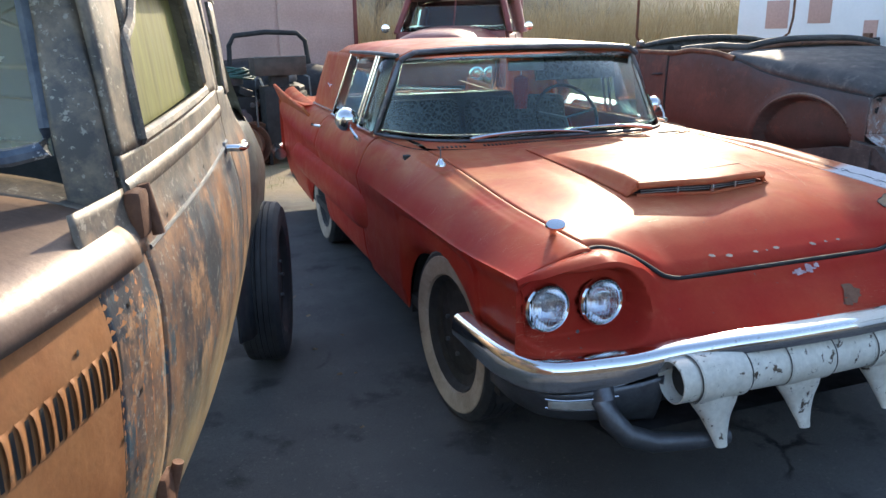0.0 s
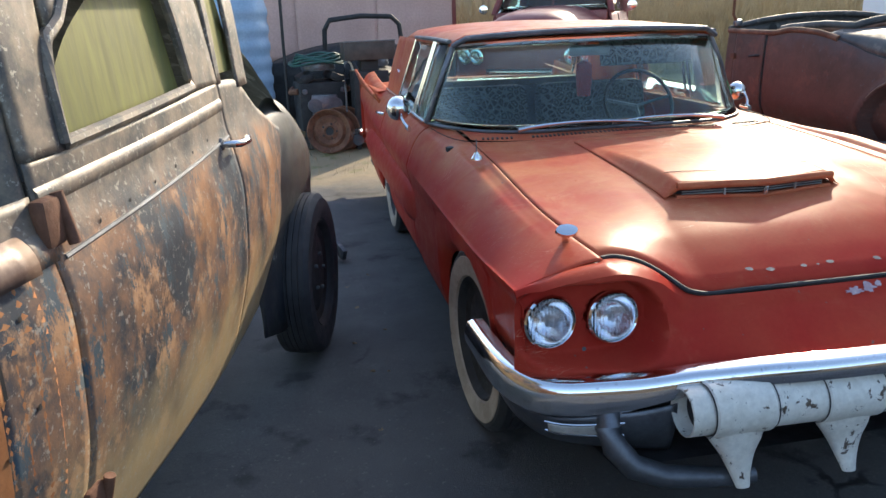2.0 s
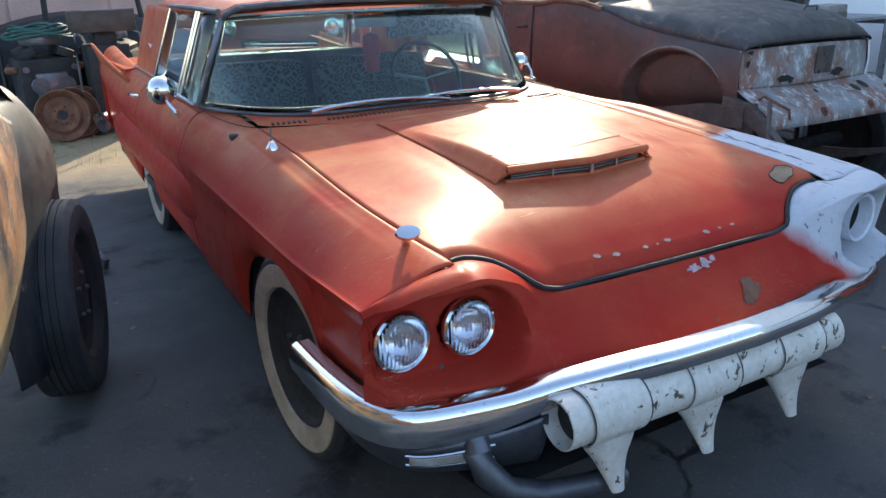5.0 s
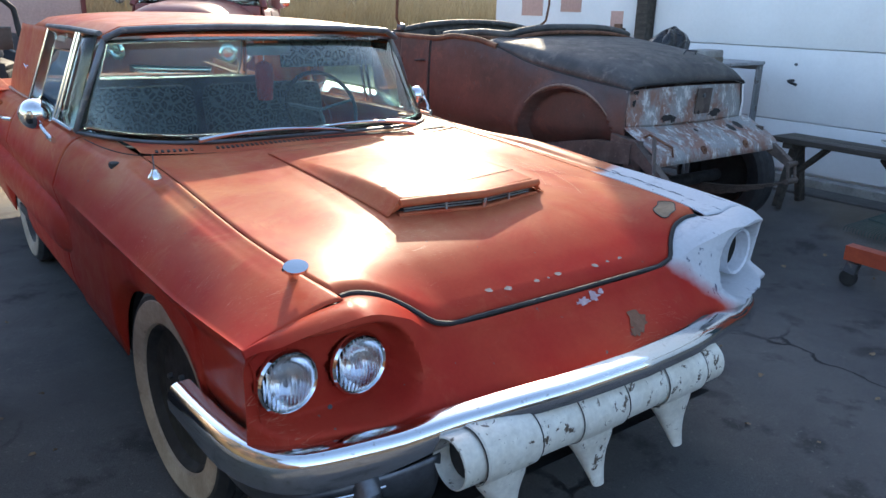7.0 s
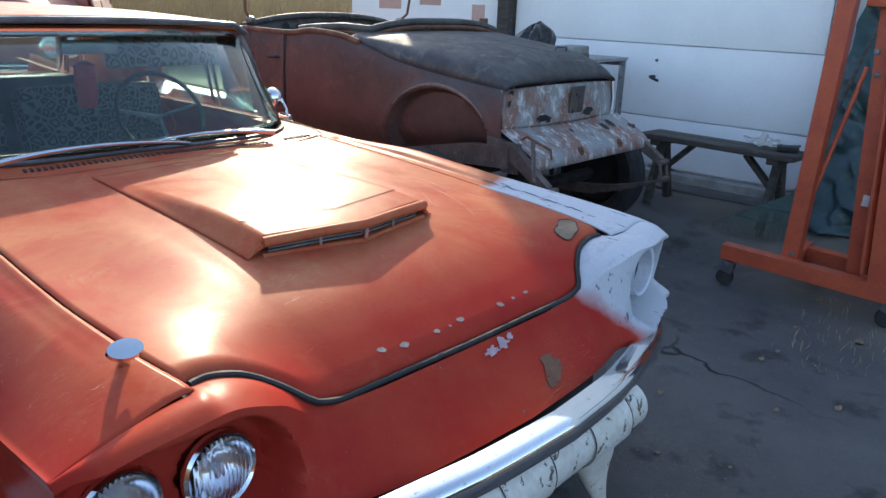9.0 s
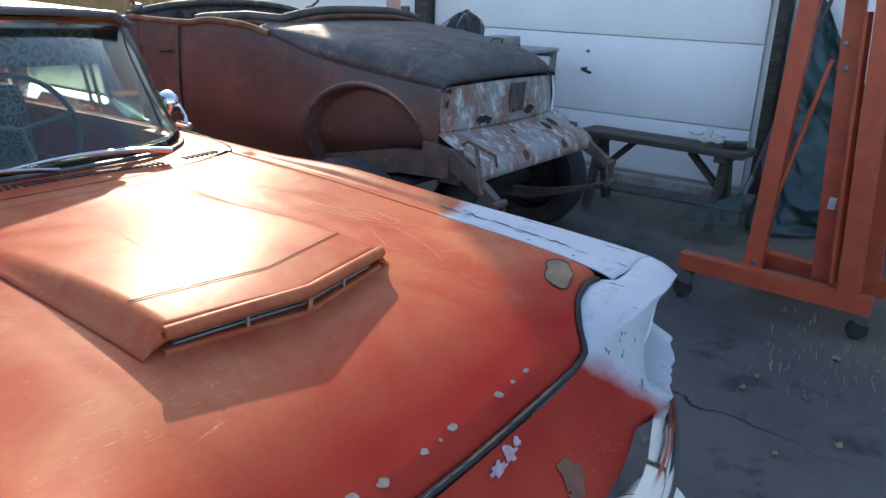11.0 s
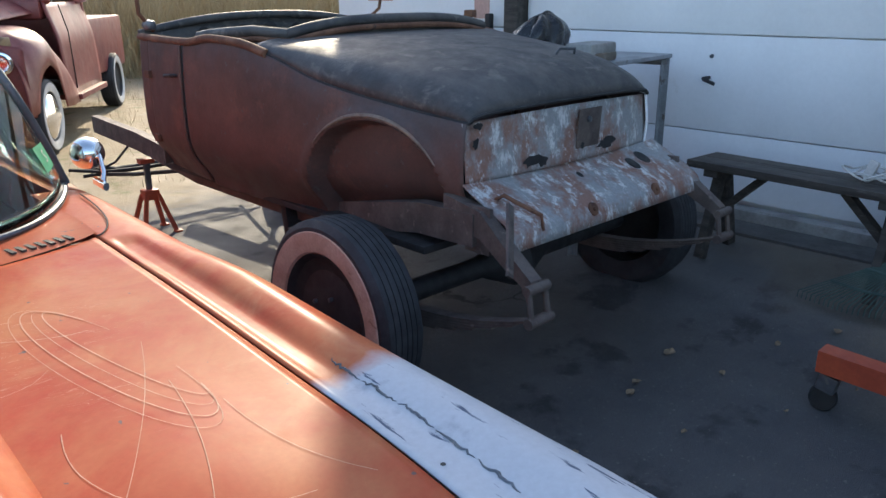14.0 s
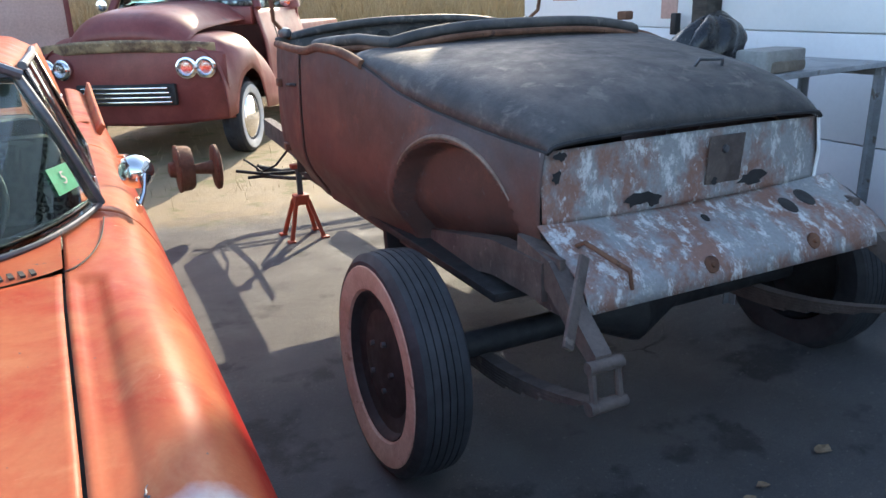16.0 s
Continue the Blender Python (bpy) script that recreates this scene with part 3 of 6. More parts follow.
    # wings and body sides
    for s, nm in ((-1, "front_wing"), (1, "front_wing")):
        y0 = lambda t: lerp(-0.375, -0.392, smooth(0.02, 0.3, t))
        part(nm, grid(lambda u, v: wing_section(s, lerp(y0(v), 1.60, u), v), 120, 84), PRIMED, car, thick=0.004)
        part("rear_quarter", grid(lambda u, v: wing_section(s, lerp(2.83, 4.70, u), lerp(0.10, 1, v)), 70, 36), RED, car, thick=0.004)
        door = part("door", grid(lambda u, v: wing_section(s, lerp(1.606, 2.824, u), lerp(0.14, 0.96, v)), 40, 36), RED, car, thick=0.004)
        # bullet-shaped bulge low on the door and quarter
        def bulge(u, v):
            y = lerp(1.42, 3.9, u)
            h = 0.115 * math.sqrt(max(0.0, min(1, u / 0.16) * (2 - min(1, u / 0.16)))) * smooth(1.02, 0.9, u)
            a = lerp(-90, 90, v)
            return Vector((s * (0.935 + 0.05 * math.cos(radians(a)) * smooth(0, 0.1, u)), y, 0.56 + h * math.sin(radians(a))))

        part("side_bulge", grid(bulge, 40, 12), RED, car)
        part("door_handle", tube([(s * 0.965, 2.56, 0.915), (s * 0.992, 2.60, 0.918), (s * 0.996, 2.70, 0.914), (s * 0.965, 2.74, 0.91)], 0.009, 8), CHROME, door)
        # tail fin
        def fin(u, v):
            y = lerp(3.3, 4.76, u)
            return Vector((s * lerp(0.90, 0.95, v), y + 0.05 * v * u, lerp(0.90, crown(y) + 0.015 * u, v)))
        part("fin", grid(fin, 20, 4), RED, car, thick=0.02)
        # mirror
        mir = part("door_mirror", tube([(s * 0.952, 1.60, 0.955), (s * 0.97, 1.63, 0.985), (s * 0.985, 1.69, 1.03)], lambda q: lerp(0.009, 0.006, q), 8), CHROME, car, "chrome round mirror on a thin stalk")
        part("mirror_foot", tube([(s * 0.95, 1.57, 0.953), (s * 0.952, 1.66, 0.958)], 0.014, 8, flat=0.7), CHROME, mir)
        part("mirror_shell", lathe([(0.0, -0.055), (0.03, -0.05), (0.052, -0.03), (0.062, 0.0), (0.064, 0.012), (0.058, 0.014), (0.0, 0.006)], 28, m=pose(s * (0.985 if s < 0 else 0.965), 1.70 if s < 0 else 1.73, 1.045 if s < 0 else 1.03, 0, 0, 80) @ Matrix.Scale(1.0 if s < 0 else 0.82, 4)), CHROME, mir)
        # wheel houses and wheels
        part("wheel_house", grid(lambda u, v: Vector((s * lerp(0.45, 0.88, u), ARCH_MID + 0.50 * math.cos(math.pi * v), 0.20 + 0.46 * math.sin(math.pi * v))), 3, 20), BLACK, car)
        turn = pose(s * 0.84, AXLE, 0.352, 0, 0, 0 if s > 0 else 180) @ pose(0, 0, 0, 0, 0, 4)
        wheel(car, turn, 0.352, 0.19, WHITEWALL, BLACK)
        wheel(car, pose(s * 0.79, 3.08, 0.345, 0, 0, 0 if s > 0 else 180), 0.345, 0.19, WHITEWALL, BLACK)
        # drip-rail ornament stuck on the wing tip
        if s > 0:
            continue
        gun = part("wing_ornament", tube([(s * 0.762, -0.225, 0.855), (s * 0.768, -0.232, 0.885), (s * 0.772, -0.25, 0.903)], lambda q: lerp(0.013, 0.008, q), 8), CHROME, car, "chrome oval sight on the wing")
        if s < 0:
            # oval head of the sight
            bm = lathe([(0.0, -0.012), (0.026, -0.010), (0.036, 0.0), (0.034, 0.010), (0.0, 0.013)], 24, m=pose(-0.772, -0.256, 0.902, 0, -50, -100) @ Matrix.Diagonal((0.9, 0.92, 0.58, 1)))
            part("sight_rim", bm, CHROME, gun)
    for y in (-0.10, -0.24):
        x = seam(y) + 0.028
        part("bolt_hole", lathe([(0.0045, 0.0), (0.0, 0.001)], 8, m=pose(x, y, wing_top(1, x, y) + 0.003, 0, -90, 0)), BLACK, car)
    for k in range(5):
        rnd = random.Random(70 + k)
        row = []
        for i in range(14):
            y = lerp(0.24, -0.22, (k + i / 14) / 5)
            x = seam(y) + 0.072 + 0.006 * noise.noise((y * 14, k, 3.0)) + rnd.uniform(-0.003, 0.003)
            row.append((x, y, wing_top(1, x, y) + 0.0022))
        part("primer_crack", tube(row, lambda q: 0.0008 + 0.0022 * math.sin(math.pi * q), 5), DULL, car)
    # aerial base
    aer = part("aerial_base", lathe([(0.024, 0.0), (0.022, 0.010), (0.012, 0.022), (0.010, 0.030), (0.0, 0.032)], 16, m=pose(-0.80, 0.73, 0.938, 0, -90, 0)), CHROME, car)
    part("aerial_stub", tube([(-0.80, 0.73, 0.965), (-0.80, 0.735, 1.02)], 0.003, 6), DULL, aer)

    # front face: apron and lamp housings
    def face_top(x):
        a = abs(x)
        return Vector((x, curve(a, (0, -0.446), (0.3, -0.44), (0.46, -0.428), (0.6, -0.452), (0.75, -0.462), (0.9, -0.445), (0.94, -0.415), (1.0, -0.385)) - 0.030 * smooth(0.50, 0.66, x),
                       curve(a, (0, 0.734), (0.40, 0.73), (0.47, 0.728), (0.58, 0.795), (0.70, 0.832), (0.80, 0.824), (0.92, 0.795), (0.966, 0.775)) + 0.028 * smooth(0.74, 0.88, x)))

    def face_low(x):
        a = abs(x)
        return Vector((x, curve(a, (0, -0.63), (0.3, -0.605), (0.6, -0.535), (0.8, -0.47), (0.9, -0.43), (0.966, -0.375)), curve(a, (0, 0.60), (0.5, 0.585), (0.75, 0.54), (0.966, 0.515))))

    def capsule(x, z):
        if x > 0:
            return math.hypot(x - min(0.87, max(0.76, x)), z - 0.70)
        return math.hypot(x + min(0.872, max(0.688, -x)), z - 0.69)

    def face(u, v):
        x = lerp(-0.966, 1.005, u)
        p = face_top(x).lerp(face_low(x), v)
        fold = 0.045 * smooth(0.0, 0.3, v) * smooth(0.60, 0.48, abs(x))
        p.y += fold * 0.35
        d = capsule(x, p.z)
        flat = -0.385 - 0.02 * (0.9 - abs(x)) if x < 0 else -0.34
        inside = smooth(0.125, 0.098, d)
        p.y -= (0.07 if x > 0 else 0.0) * smooth(0.64, 0.60, p.z) * smooth(0.54, 0.59, p.z) * smooth(0.5, 0.75, abs(x))
        p.y = lerp(p.y, flat, inside)
        if x < 0:
            p.y += 0.07 * smooth(0.072, 0.066, min(math.hypot(abs(x) - 0.87, p.z - 0.69), math.hypot(abs(x) - 0.69, p.z - 0.69)))
        return p

    for s in (-1, 1):
        def brow(u, v):
            x = s * lerp(0.40, 0.966 if s < 0 else 1.005, u)
            y0 = lerp(hood_front(abs(x)), -0.386, smooth(0.69, 0.72, abs(x)))
            edge = wing_top(s, abs(x), y0)
            a = Vector((x, y0 + 0.006, lerp(hood_height(x, y0) - 0.020, edge, smooth(0.69, 0.715, abs(x)))))
            p = a.lerp(face_top(x), v)
            p.z += 0.010 * math.sin(math.pi * v) * smooth(0.0, 0.3, u)
            return p

        part("lamp_brow", grid(brow, 44, 8), PRIMED, car)
    part("front_panel", grid(face, 220, 56), PRIMED, car, "red front panel with chipped paint", sharp=60)
    # chips and bare rust on the front
    def scab(u, v, w, h, material, name, seed):
        rnd = random.Random(seed)
        bm = bmesh.new()
        mid = bm.verts.new(face(u, v) + Vector((0, -0.0035, 0.002)))
        ring = []
        for k in range(22):
            a, r = 2 * math.pi * k / 22, rnd.uniform(0.55, 1.15)
            ring.append(bm.verts.new(face(u + w * r * math.cos(a) / 1.9, min(0.98, max(0.02, v + h * r * math.sin(a) / 0.17))) + Vector((0, -0.003, 0.0015))))
        for k in range(22):
            bm.faces.new((mid, ring[k], ring[(k + 1) % 22]))
        part(name, bm, material, car)

    chalk = worn("chalky pale chip", (0.55, 0.44, 0.46), (0.42, 0.28, 0.30), None, 30, 90, (0.7, 0.9))
    scab(0.500, 0.16, 0.030, 0.012, chalk, "paint_chip", 1)
    scab(0.525, 0.12, 0.022, 0.016, chalk, "paint_chip", 2)
    scab(0.542, 0.08, 0.012, 0.010, chalk, "paint_chip", 3)
    scab(0.580, 0.66, 0.050, 0.028, RUST, "bare_rust", 4)
    scab(0.560, 0.78, 0.018, 0.014, RUST, "bare_rust", 5)
    for k in (0, 1, 3, 4, 5, 8, 9, 10):
        x = -0.26 + 0.052 * k + 0.013 * math.sin(7 * k)
        rnd = random.Random(k)
        y = hood_front(x) + 0.045 + rnd.uniform(-0.006, 0.006)
        r = rnd.uniform(0.003, 0.010)
        bm = bmesh.new()
        bm.faces.new([bm.verts.new((x + 1.5 * r * rnd.uniform(0.6, 1.2) * math.cos(a), y + r * rnd.uniform(0.6, 1.2) * math.sin(a), hood_height(x, y) + 0.004 + r * 0.35 * math.sin(a))) for a in (2 * math.pi * j / 9 for j in range(9))])
        part("paint_chip", bm, worn("grey chipped primer", (0.16, 0.14, 0.14), (0.26, 0.22, 0.21), None, 40, 90, (0.7, 0.9)), hood)
    # lamps
    for s in (-1, 1):
        for x, y in ((0.87, -0.392), (0.69, -0.402)):
            if s > 0 and x < 0.8:
                continue
            m = pose(s * x, y, 0.69, 0, 0, -90) @ pose(0, 0, 0, 0, -4, 4 * -s)
            if s > 0:
                part("empty_lamp_tube", lathe([(0.092, -0.03), (0.096, 0.06), (0.092, 0.075), (0.082, 0.07), (0.078, -0.06), (0.0, -0.06)], 40, m=pose(0.868, -0.352, 0.70, 0, 0, -84) @ Matrix.Diagonal((0.9, 0.9, 0.9, 1))), worn("pale primer", (0.70, 0.72, 0.78), (0.60, 0.62, 0.68), None, 8, 60, (0.5, 0.7)), car, "empty primered lamp tube")
                part("lamp_cavity", lathe([(0.079, 0.02), (0.077, -0.055), (0.0, -0.055)], 32, m=pose(0.868, -0.352, 0.70, 0, 0, -84) @ Matrix.Diagonal((0.9, 0.9, 0.9, 1))), BLACK, car)
                continue
            lamp = part("headlamp", lathe([(0.070, -0.012), (0.076, 0.0), (0.077, 0.012), (0.072, 0.018), (0.068, 0.014)], 44, m=m), CHROME, car, "round sealed headlamp with chrome rim")
            part("reflector", lathe([(0.069, 0.006), (0.055, -0.022), (0.030, -0.040), (0.0, -0.045)], 36, m=m), MIRROR, lamp)
            part("lens", lathe([(0.0695, 0.012), (0.055, 0.022), (0.03, 0.030), (0.0, 0.033)], 36, m=m), LENS, lamp, thick=0.003)
            part("bulb_shield", lathe([(0.0, 0.008), (0.016, 0.006), (0.018, -0.01), (0.0, -0.012)], 16, m=m), MIRROR, lamp)
    for x, z in ((-0.78, 0.612),):
        part("screw", lathe([(0.006, 0.0), (0.006, 0.003), (0.0, 0.004)], 10, m=pose(x, -0.428 if x > -0.9 else -0.40, z, 0, 0, -90)), DULL, car)

    # bumper
    def bar(t):
        a = abs(t)
        return Vector((0.985 * (1 if t > 0 else -1) * min(1.0, curve(a, (0, 0), (0.5, 0.52), (0.72, 0.80), (0.82, 0.93), (0.9, 0.985), (1, 0.995))),
                       curve(a, (0, -0.69), (0.25, -0.668), (0.5, -0.60), (0.72, -0.505), (0.82, -0.43), (0.9, -0.27), (1.0, 0.02)),
                       curve(a, (0, 0.612), (0.3, 0.602), (0.5, 0.575), (0.65, 0.525), (0.8, 0.497), (1.0, 0.50))))

    def blade(q):
        a = abs(2 * q - 1)
        h = lerp(0.030, 0.054, smooth(0.45, 0.75, a)) * lerp(1, 0.8, smooth(0.88, 1.0, a))
        return [(-0.02, h), (0.018, h), (0.031, h * 0.86), (0.039, h * 0.5), (0.043, -0.1 * h), (0.040, -h * 0.7), (0.024, -h), (-0.02, -h)]

    pts = [bar(lerp(-1, 1, i / 90)) for i in range(91)]
    bumper = part("front_bumper", sweep(pts, blade), CHROME, car, "chrome wraparound bumper with pitted finish")
    for s in (-1, 1):
        # dull lower corner with the parking lamp; the other corner has lost its own
        if s > 0:
            continue

        def corner(u, v):
            t = lerp(0.56, 0.93, u)
            p = bar(s * t)
            return Vector((p.x * lerp(1, 0.965, v**2), p.y - 0.022 + 0.07 * v**2, lerp(p.z - 0.05, lerp(0.325, 0.35, u) - 0.012 * math.sin(math.pi * u), v)))

        low = part("bumper_corner", grid(corner, 24, 10), DULL, bumper, thick=0.006)
        lens = lambda u, v: corner(lerp(0.30, 0.66, u), lerp(0.18, 0.42, v)) + Vector((0, -0.012, 0))
        part("parking_lamp", grid(lens, 12, 6), AMBER, low, thick=0.008)
        for e in (0.15, 0.45):
            part("lamp_trim", tube([corner(lerp(0.28, 0.68, i / 10), e) + Vector((0, -0.014, 0)) for i in range(11)], 0.0035, 6), CHROME, low)
        loop = [(s * 0.74, -0.525, 0.47), (s * 0.755, -0.55, 0.43), (s * 0.745, -0.575, 0.385), (s * 0.70, -0.60, 0.332), (s * 0.62, -0.625, 0.306), (s * 0.5, -0.645, 0.298), (s * 0.38, -0.655, 0.296)]
        part("bumper_loop", tube(loop, lambda q: curve(q, (0, 0.036), (0.3, 0.036), (1, 0.026)), 14), DULL, bumper)
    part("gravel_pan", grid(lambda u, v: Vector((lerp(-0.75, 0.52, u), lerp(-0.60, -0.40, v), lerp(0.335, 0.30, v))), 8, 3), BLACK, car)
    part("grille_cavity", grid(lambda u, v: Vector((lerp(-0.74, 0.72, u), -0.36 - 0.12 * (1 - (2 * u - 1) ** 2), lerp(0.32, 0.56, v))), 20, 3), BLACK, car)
    # tusked grille tube
    tusks = part("grille_tube", lathe([(0.060, -0.50), (0.064, -0.498), (0.066, -0.30), (0.070, -0.02), (0.066, 0.3), (0.064, 0.478), (0.056, 0.48)], 28, m=pose(-0.10, -0.655, 0.512)), ENAMEL, car, "white enamel grille tube with three tusks, chipped")
    part("tube_end", lathe([(0.05, -0.46), (0.0, -0.458)], 20, m=pose(-0.10, -0.655, 0.512)), BLACK, tusks)
    for x in (-0.455, -0.14, 0.20):
        part("collar", lathe([(0.069, -0.085), (0.074, -0.08), (0.075, 0.0), (0.074, 0.08), (0.069, 0.085)], 28, m=pose(x, -0.655, 0.512)), ENAMEL, tusks)
        def horn(u, v):
            a = 2 * math.pi * u
            w = curve(v, (0, 0.088), (0.3, 0.078), (0.55, 0.050), (0.85, 0.028), (1, 0.020))
            d = curve(v, (0, 0.066), (0.3, 0.05), (0.6, 0.032), (1, 0.010))
            return Vector((x + 0.018 * v + w * math.cos(a), -0.655 - 0.045 * v * v + d * math.sin(a), 0.495 - 0.20 * v))
        part("tusk", grid(horn, 20, 12), ENAMEL, tusks)
        for e in (-0.087, 0.087):
            part("seam", lathe([(0.0715, -0.002), (0.0725, 0.0), (0.0715, 0.002)], 28, m=pose(x + e, -0.655, 0.512)), BLACK, tusks)

    # cowl, vents and wipers
    def cowl_z(x, y):
        return lerp(hood_height(min(abs(x), 0.7), 0.97) + 0.001, 0.966, smooth(0.96, 1.2, y))

    def cowl(u, v):
        x = lerp(-0.742, 0.742, u)
        wind = 1.115 + 0.51 * min(1, abs(x) / 0.85) ** 5.5
        front = hood_rear(x) + 0.006
        y = lerp(front, max(wind + 0.03, front + 0.05), v)
        return Vector((x, y, cowl_z(x, y) + (0.003 if abs(x) > 0.72 else 0)))

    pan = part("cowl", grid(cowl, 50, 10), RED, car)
    for first, last, count in ((-0.68, -0.55, 7), (-0.45, 0.45, 46), (0.55, 0.68, 7)):
        for k in range(count):
            x = lerp(first, last, k / (count - 1))
            y = 1.062 + 0.042 * (x / 0.68) ** 2
            part("vent_slot", box((x, y, cowl_z(x, y) - 0.002), (0.0105, 0.046, 0.008), (0, 0, -12 if x < 0 else 12), 0), BLACK, pan)
    # curved joint where the cowl meets the wing
    for s in (-1, 1):
        bend = [(s * lerp(0.742, 0.85, q) + s * 0.02 * math.sin(math.pi * q), lerp(1.085, 1.50, q ** 1.6), 0.0) for q in (i / 16 for i in range(17))]
        part("cowl_joint", tube([(x, y, crown(y) + 0.0012) for x, y, z in bend], 0.0022, 5), BLACK, pan)
    for x0, x1 in ((-0.52, 0.12), (-0.06, 0.50)):
        rod = [(lerp(x0, x1, q), 1.04 + 0.05 * math.sin(math.pi * q) * 0.6 - 0.02 * q + (0.055 if x0 > -0.3 else 0.04), 0.990 + 0.018 * math.sin(math.pi * q) ** 0.7) for q in (i / 12 for i in range(13))]
        w = part("wiper", tube(rod, lambda q: lerp(0.010, 0.004, q) if x0 < -0.3 else lerp(0.004, 0.010, q), 8), CHROME, car, "steel wiper arm")
        part("wiper_blade", tube([(p[0], p[1] + 0.012, p[2] - 0.008) for p in rod[4:]], 0.005, 6), BLACK, w)

    # cabin: glass, pillars, roof
    def low_edge(x):
        return Vector((x, 1.115 + 0.51 * (abs(x) / 0.85) ** 5.5, 0.972))

    def top_edge(x):
        return Vector((x, 1.50 + 0.11 * (abs(x) / 0.70) ** 2.4, 1.372 - 0.02 * (abs(x) / 0.70) ** 3))

    screen = lambda u, v: low_edge(lerp(-0.85, 0.85, u)).lerp(top_edge(lerp(-0.70, 0.70, u)), v) + Vector((0, -0.02, 0.02)) * math.sin(math.pi * v)
    glass = part("windscreen", grid(screen, 72, 12), GLASS, car, "tinted curved windscreen", thick=0.004)
    glass.visible_shadow = False
    part("screen_trim", tube([screen(i / 60, 1) for i in range(61)], 0.014, 8), CHROME, glass)
    part("screen_trim", tube([screen(i / 72, 0) for i in range(73)], 0.008, 8), DULL, glass)
    for u in (0, 1):
        part("screen_pillar", tube([screen(u, i / 12) for i in range(13)], 0.015, 10), DULL, glass)

    def roof(u, v):
        x = lerp(-1, 1, u)
        y = lerp(1.50 + 0.11 * abs(x) ** 2.4 - 0.03, 3.38, v)
        edge = curve(v, (0, 0.715), (0.5, 0.73), (1, 0.70))
        z = 1.385 + 0.05 * (1 - abs(x) ** 2.6) * smooth(-0.3, 0.3, v) - 0.03 * smooth(0.9, 1.0, abs(x)) - 0.05 * smooth(0.8, 1.0, v)
        return Vector((edge * x, y, z))

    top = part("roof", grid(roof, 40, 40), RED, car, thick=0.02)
    part('roof_moulding', tube([roof(i / 40, 0) + Vector((0, -0.006, -0.004)) for i in range(41)], 0.014, 8), DULL, top)
    for s in (-1, 1):
        def pillar(u, v):
            y0, y1 = lerp(2.74, 2.62, v), lerp(3.58, 3.36, v)
            return Vector((s * lerp(0.80, 0.715, v**1.3), lerp(y0, y1, u), lerp(0.955, 1.36, v)))
        quarter = part("rear_pillar", grid(pillar, 12, 12), RED, car, thick=0.03)
        part("pillar_emblem", tube([(s * 0.79, 3.02, 1.145), (s * 0.785, 3.06, 1.125), (s * 0.79, 3.10, 1.15)], 0.005, 6), CHROME, quarter)
        part("pillar_trim", tube([(s * 0.815, 2.70, 0.975), (s * 0.815, 3.58, 0.975)], 0.012, 8), CHROME, quarter)
        pane = part("side_window", grid(lambda u, v: Vector((s * lerp(0.845, 0.72, v), lerp(lerp(1.72, 1.64, v), lerp(2.74, 2.62, v), u), lerp(0.965, 1.365, v))), 4, 4), GLASS, car, thick=0.004)
        pane.visible_shadow = False
        for u in (0.30, 0.36, 1.0):
            a, b = Vector((s * 0.85, lerp(1.72, 2.74, u), 0.965)), Vector((s * 0.722, lerp(1.64, 2.62, u), 1.365))
            part("window_strip", tube([a, a.lerp(b, 0.5), b], 0.010, 8), CHROME, pane)
        part("window_strip", tube([(s * 0.722, 1.60, 1.372), (s * 0.735, 2.1, 1.378), (s * 0.722, 2.66, 1.37)], 0.012, 8), DULL, pane)
        part("window_strip", tube([(s * 0.85, 1.70, 0.968), (s * 0.85, 2.76, 0.968)], 0.010, 8), CHROME, pane)
        part("door_sill_top", grid(lambda u, v: Vector((s * lerp(0.80, 0.86, v), lerp(1.60, 3.6, u), 0.962 - 0.01 * v)), 10, 2), RED, car)
    back = part("rear_window", grid(lambda u, v: Vector((lerp(-1, 1, u) * lerp(0.70, 0.62, v), lerp(3.62, 3.38, v) - 0.10 * (2 * u - 1) ** 2, lerp(0.97, 1.33, v))), 20, 6), GLASS, car, thick=0.004)
    back.visible_shadow = False
    part("rear_deck", grid(lambda u, v: Vector((lerp(-0.90, 0.90, u), lerp(3.52, 4.70, v), curve(v, (0, 0.965), (0.7, 0.955), (1, 0.90)) + 0.02 * (1 - (2 * u - 1) ** 2))), 24, 20), RED, car)
    part("tail_panel", grid(lambda u, v: Vector((lerp(-0.93, 0.93, u), 4.70 + 0.03 * math.sin(math.pi * v), lerp(0.40, 0.92, v))), 20, 6), RED, car)
    part("rear_bumper", tube([(-1.0, 4.35, 0.48), (-0.99, 4.7, 0.48), (-0.9, 4.86, 0.48), (-0.5, 4.90, 0.48), (0.5, 4.90, 0.48), (0.9, 4.86, 0.48), (0.99, 4.7, 0.48), (1.0, 4.35, 0.48)], 0.05, 12), CHROME, car)
    part("floor_pan", box((0, 2.2, 0.28), (1.78, 4.6, 0.06), bevel=0.01), BLACK, car)
    part("bulkhead", box((0, 1.12, 0.62), (1.7, 0.05, 0.62), bevel=0.01), BLACK, car)
    # cabin inside
    part("dashboard", grid(lambda u, v: Vector((lerp(-0.80, 0.80, u), low_edge(lerp(-0.80, 0.80, u)).y * 0.35 + 0.82 + 0.30 * v, 0.945 - 0.05 * v**2)), 24, 6), DASHGREEN, car)
    part("dash_face", box((0, 1.56, 0.82), (1.6, 0.06, 0.18), bevel=0.02), DARKCLOTH, car)
    steer = part("steering_wheel", bmesh.new(), BLACK, car)
    bm = bmesh.new()
    rim_m = pose(0.40, 1.80, 0.985, 62, 0, 0)
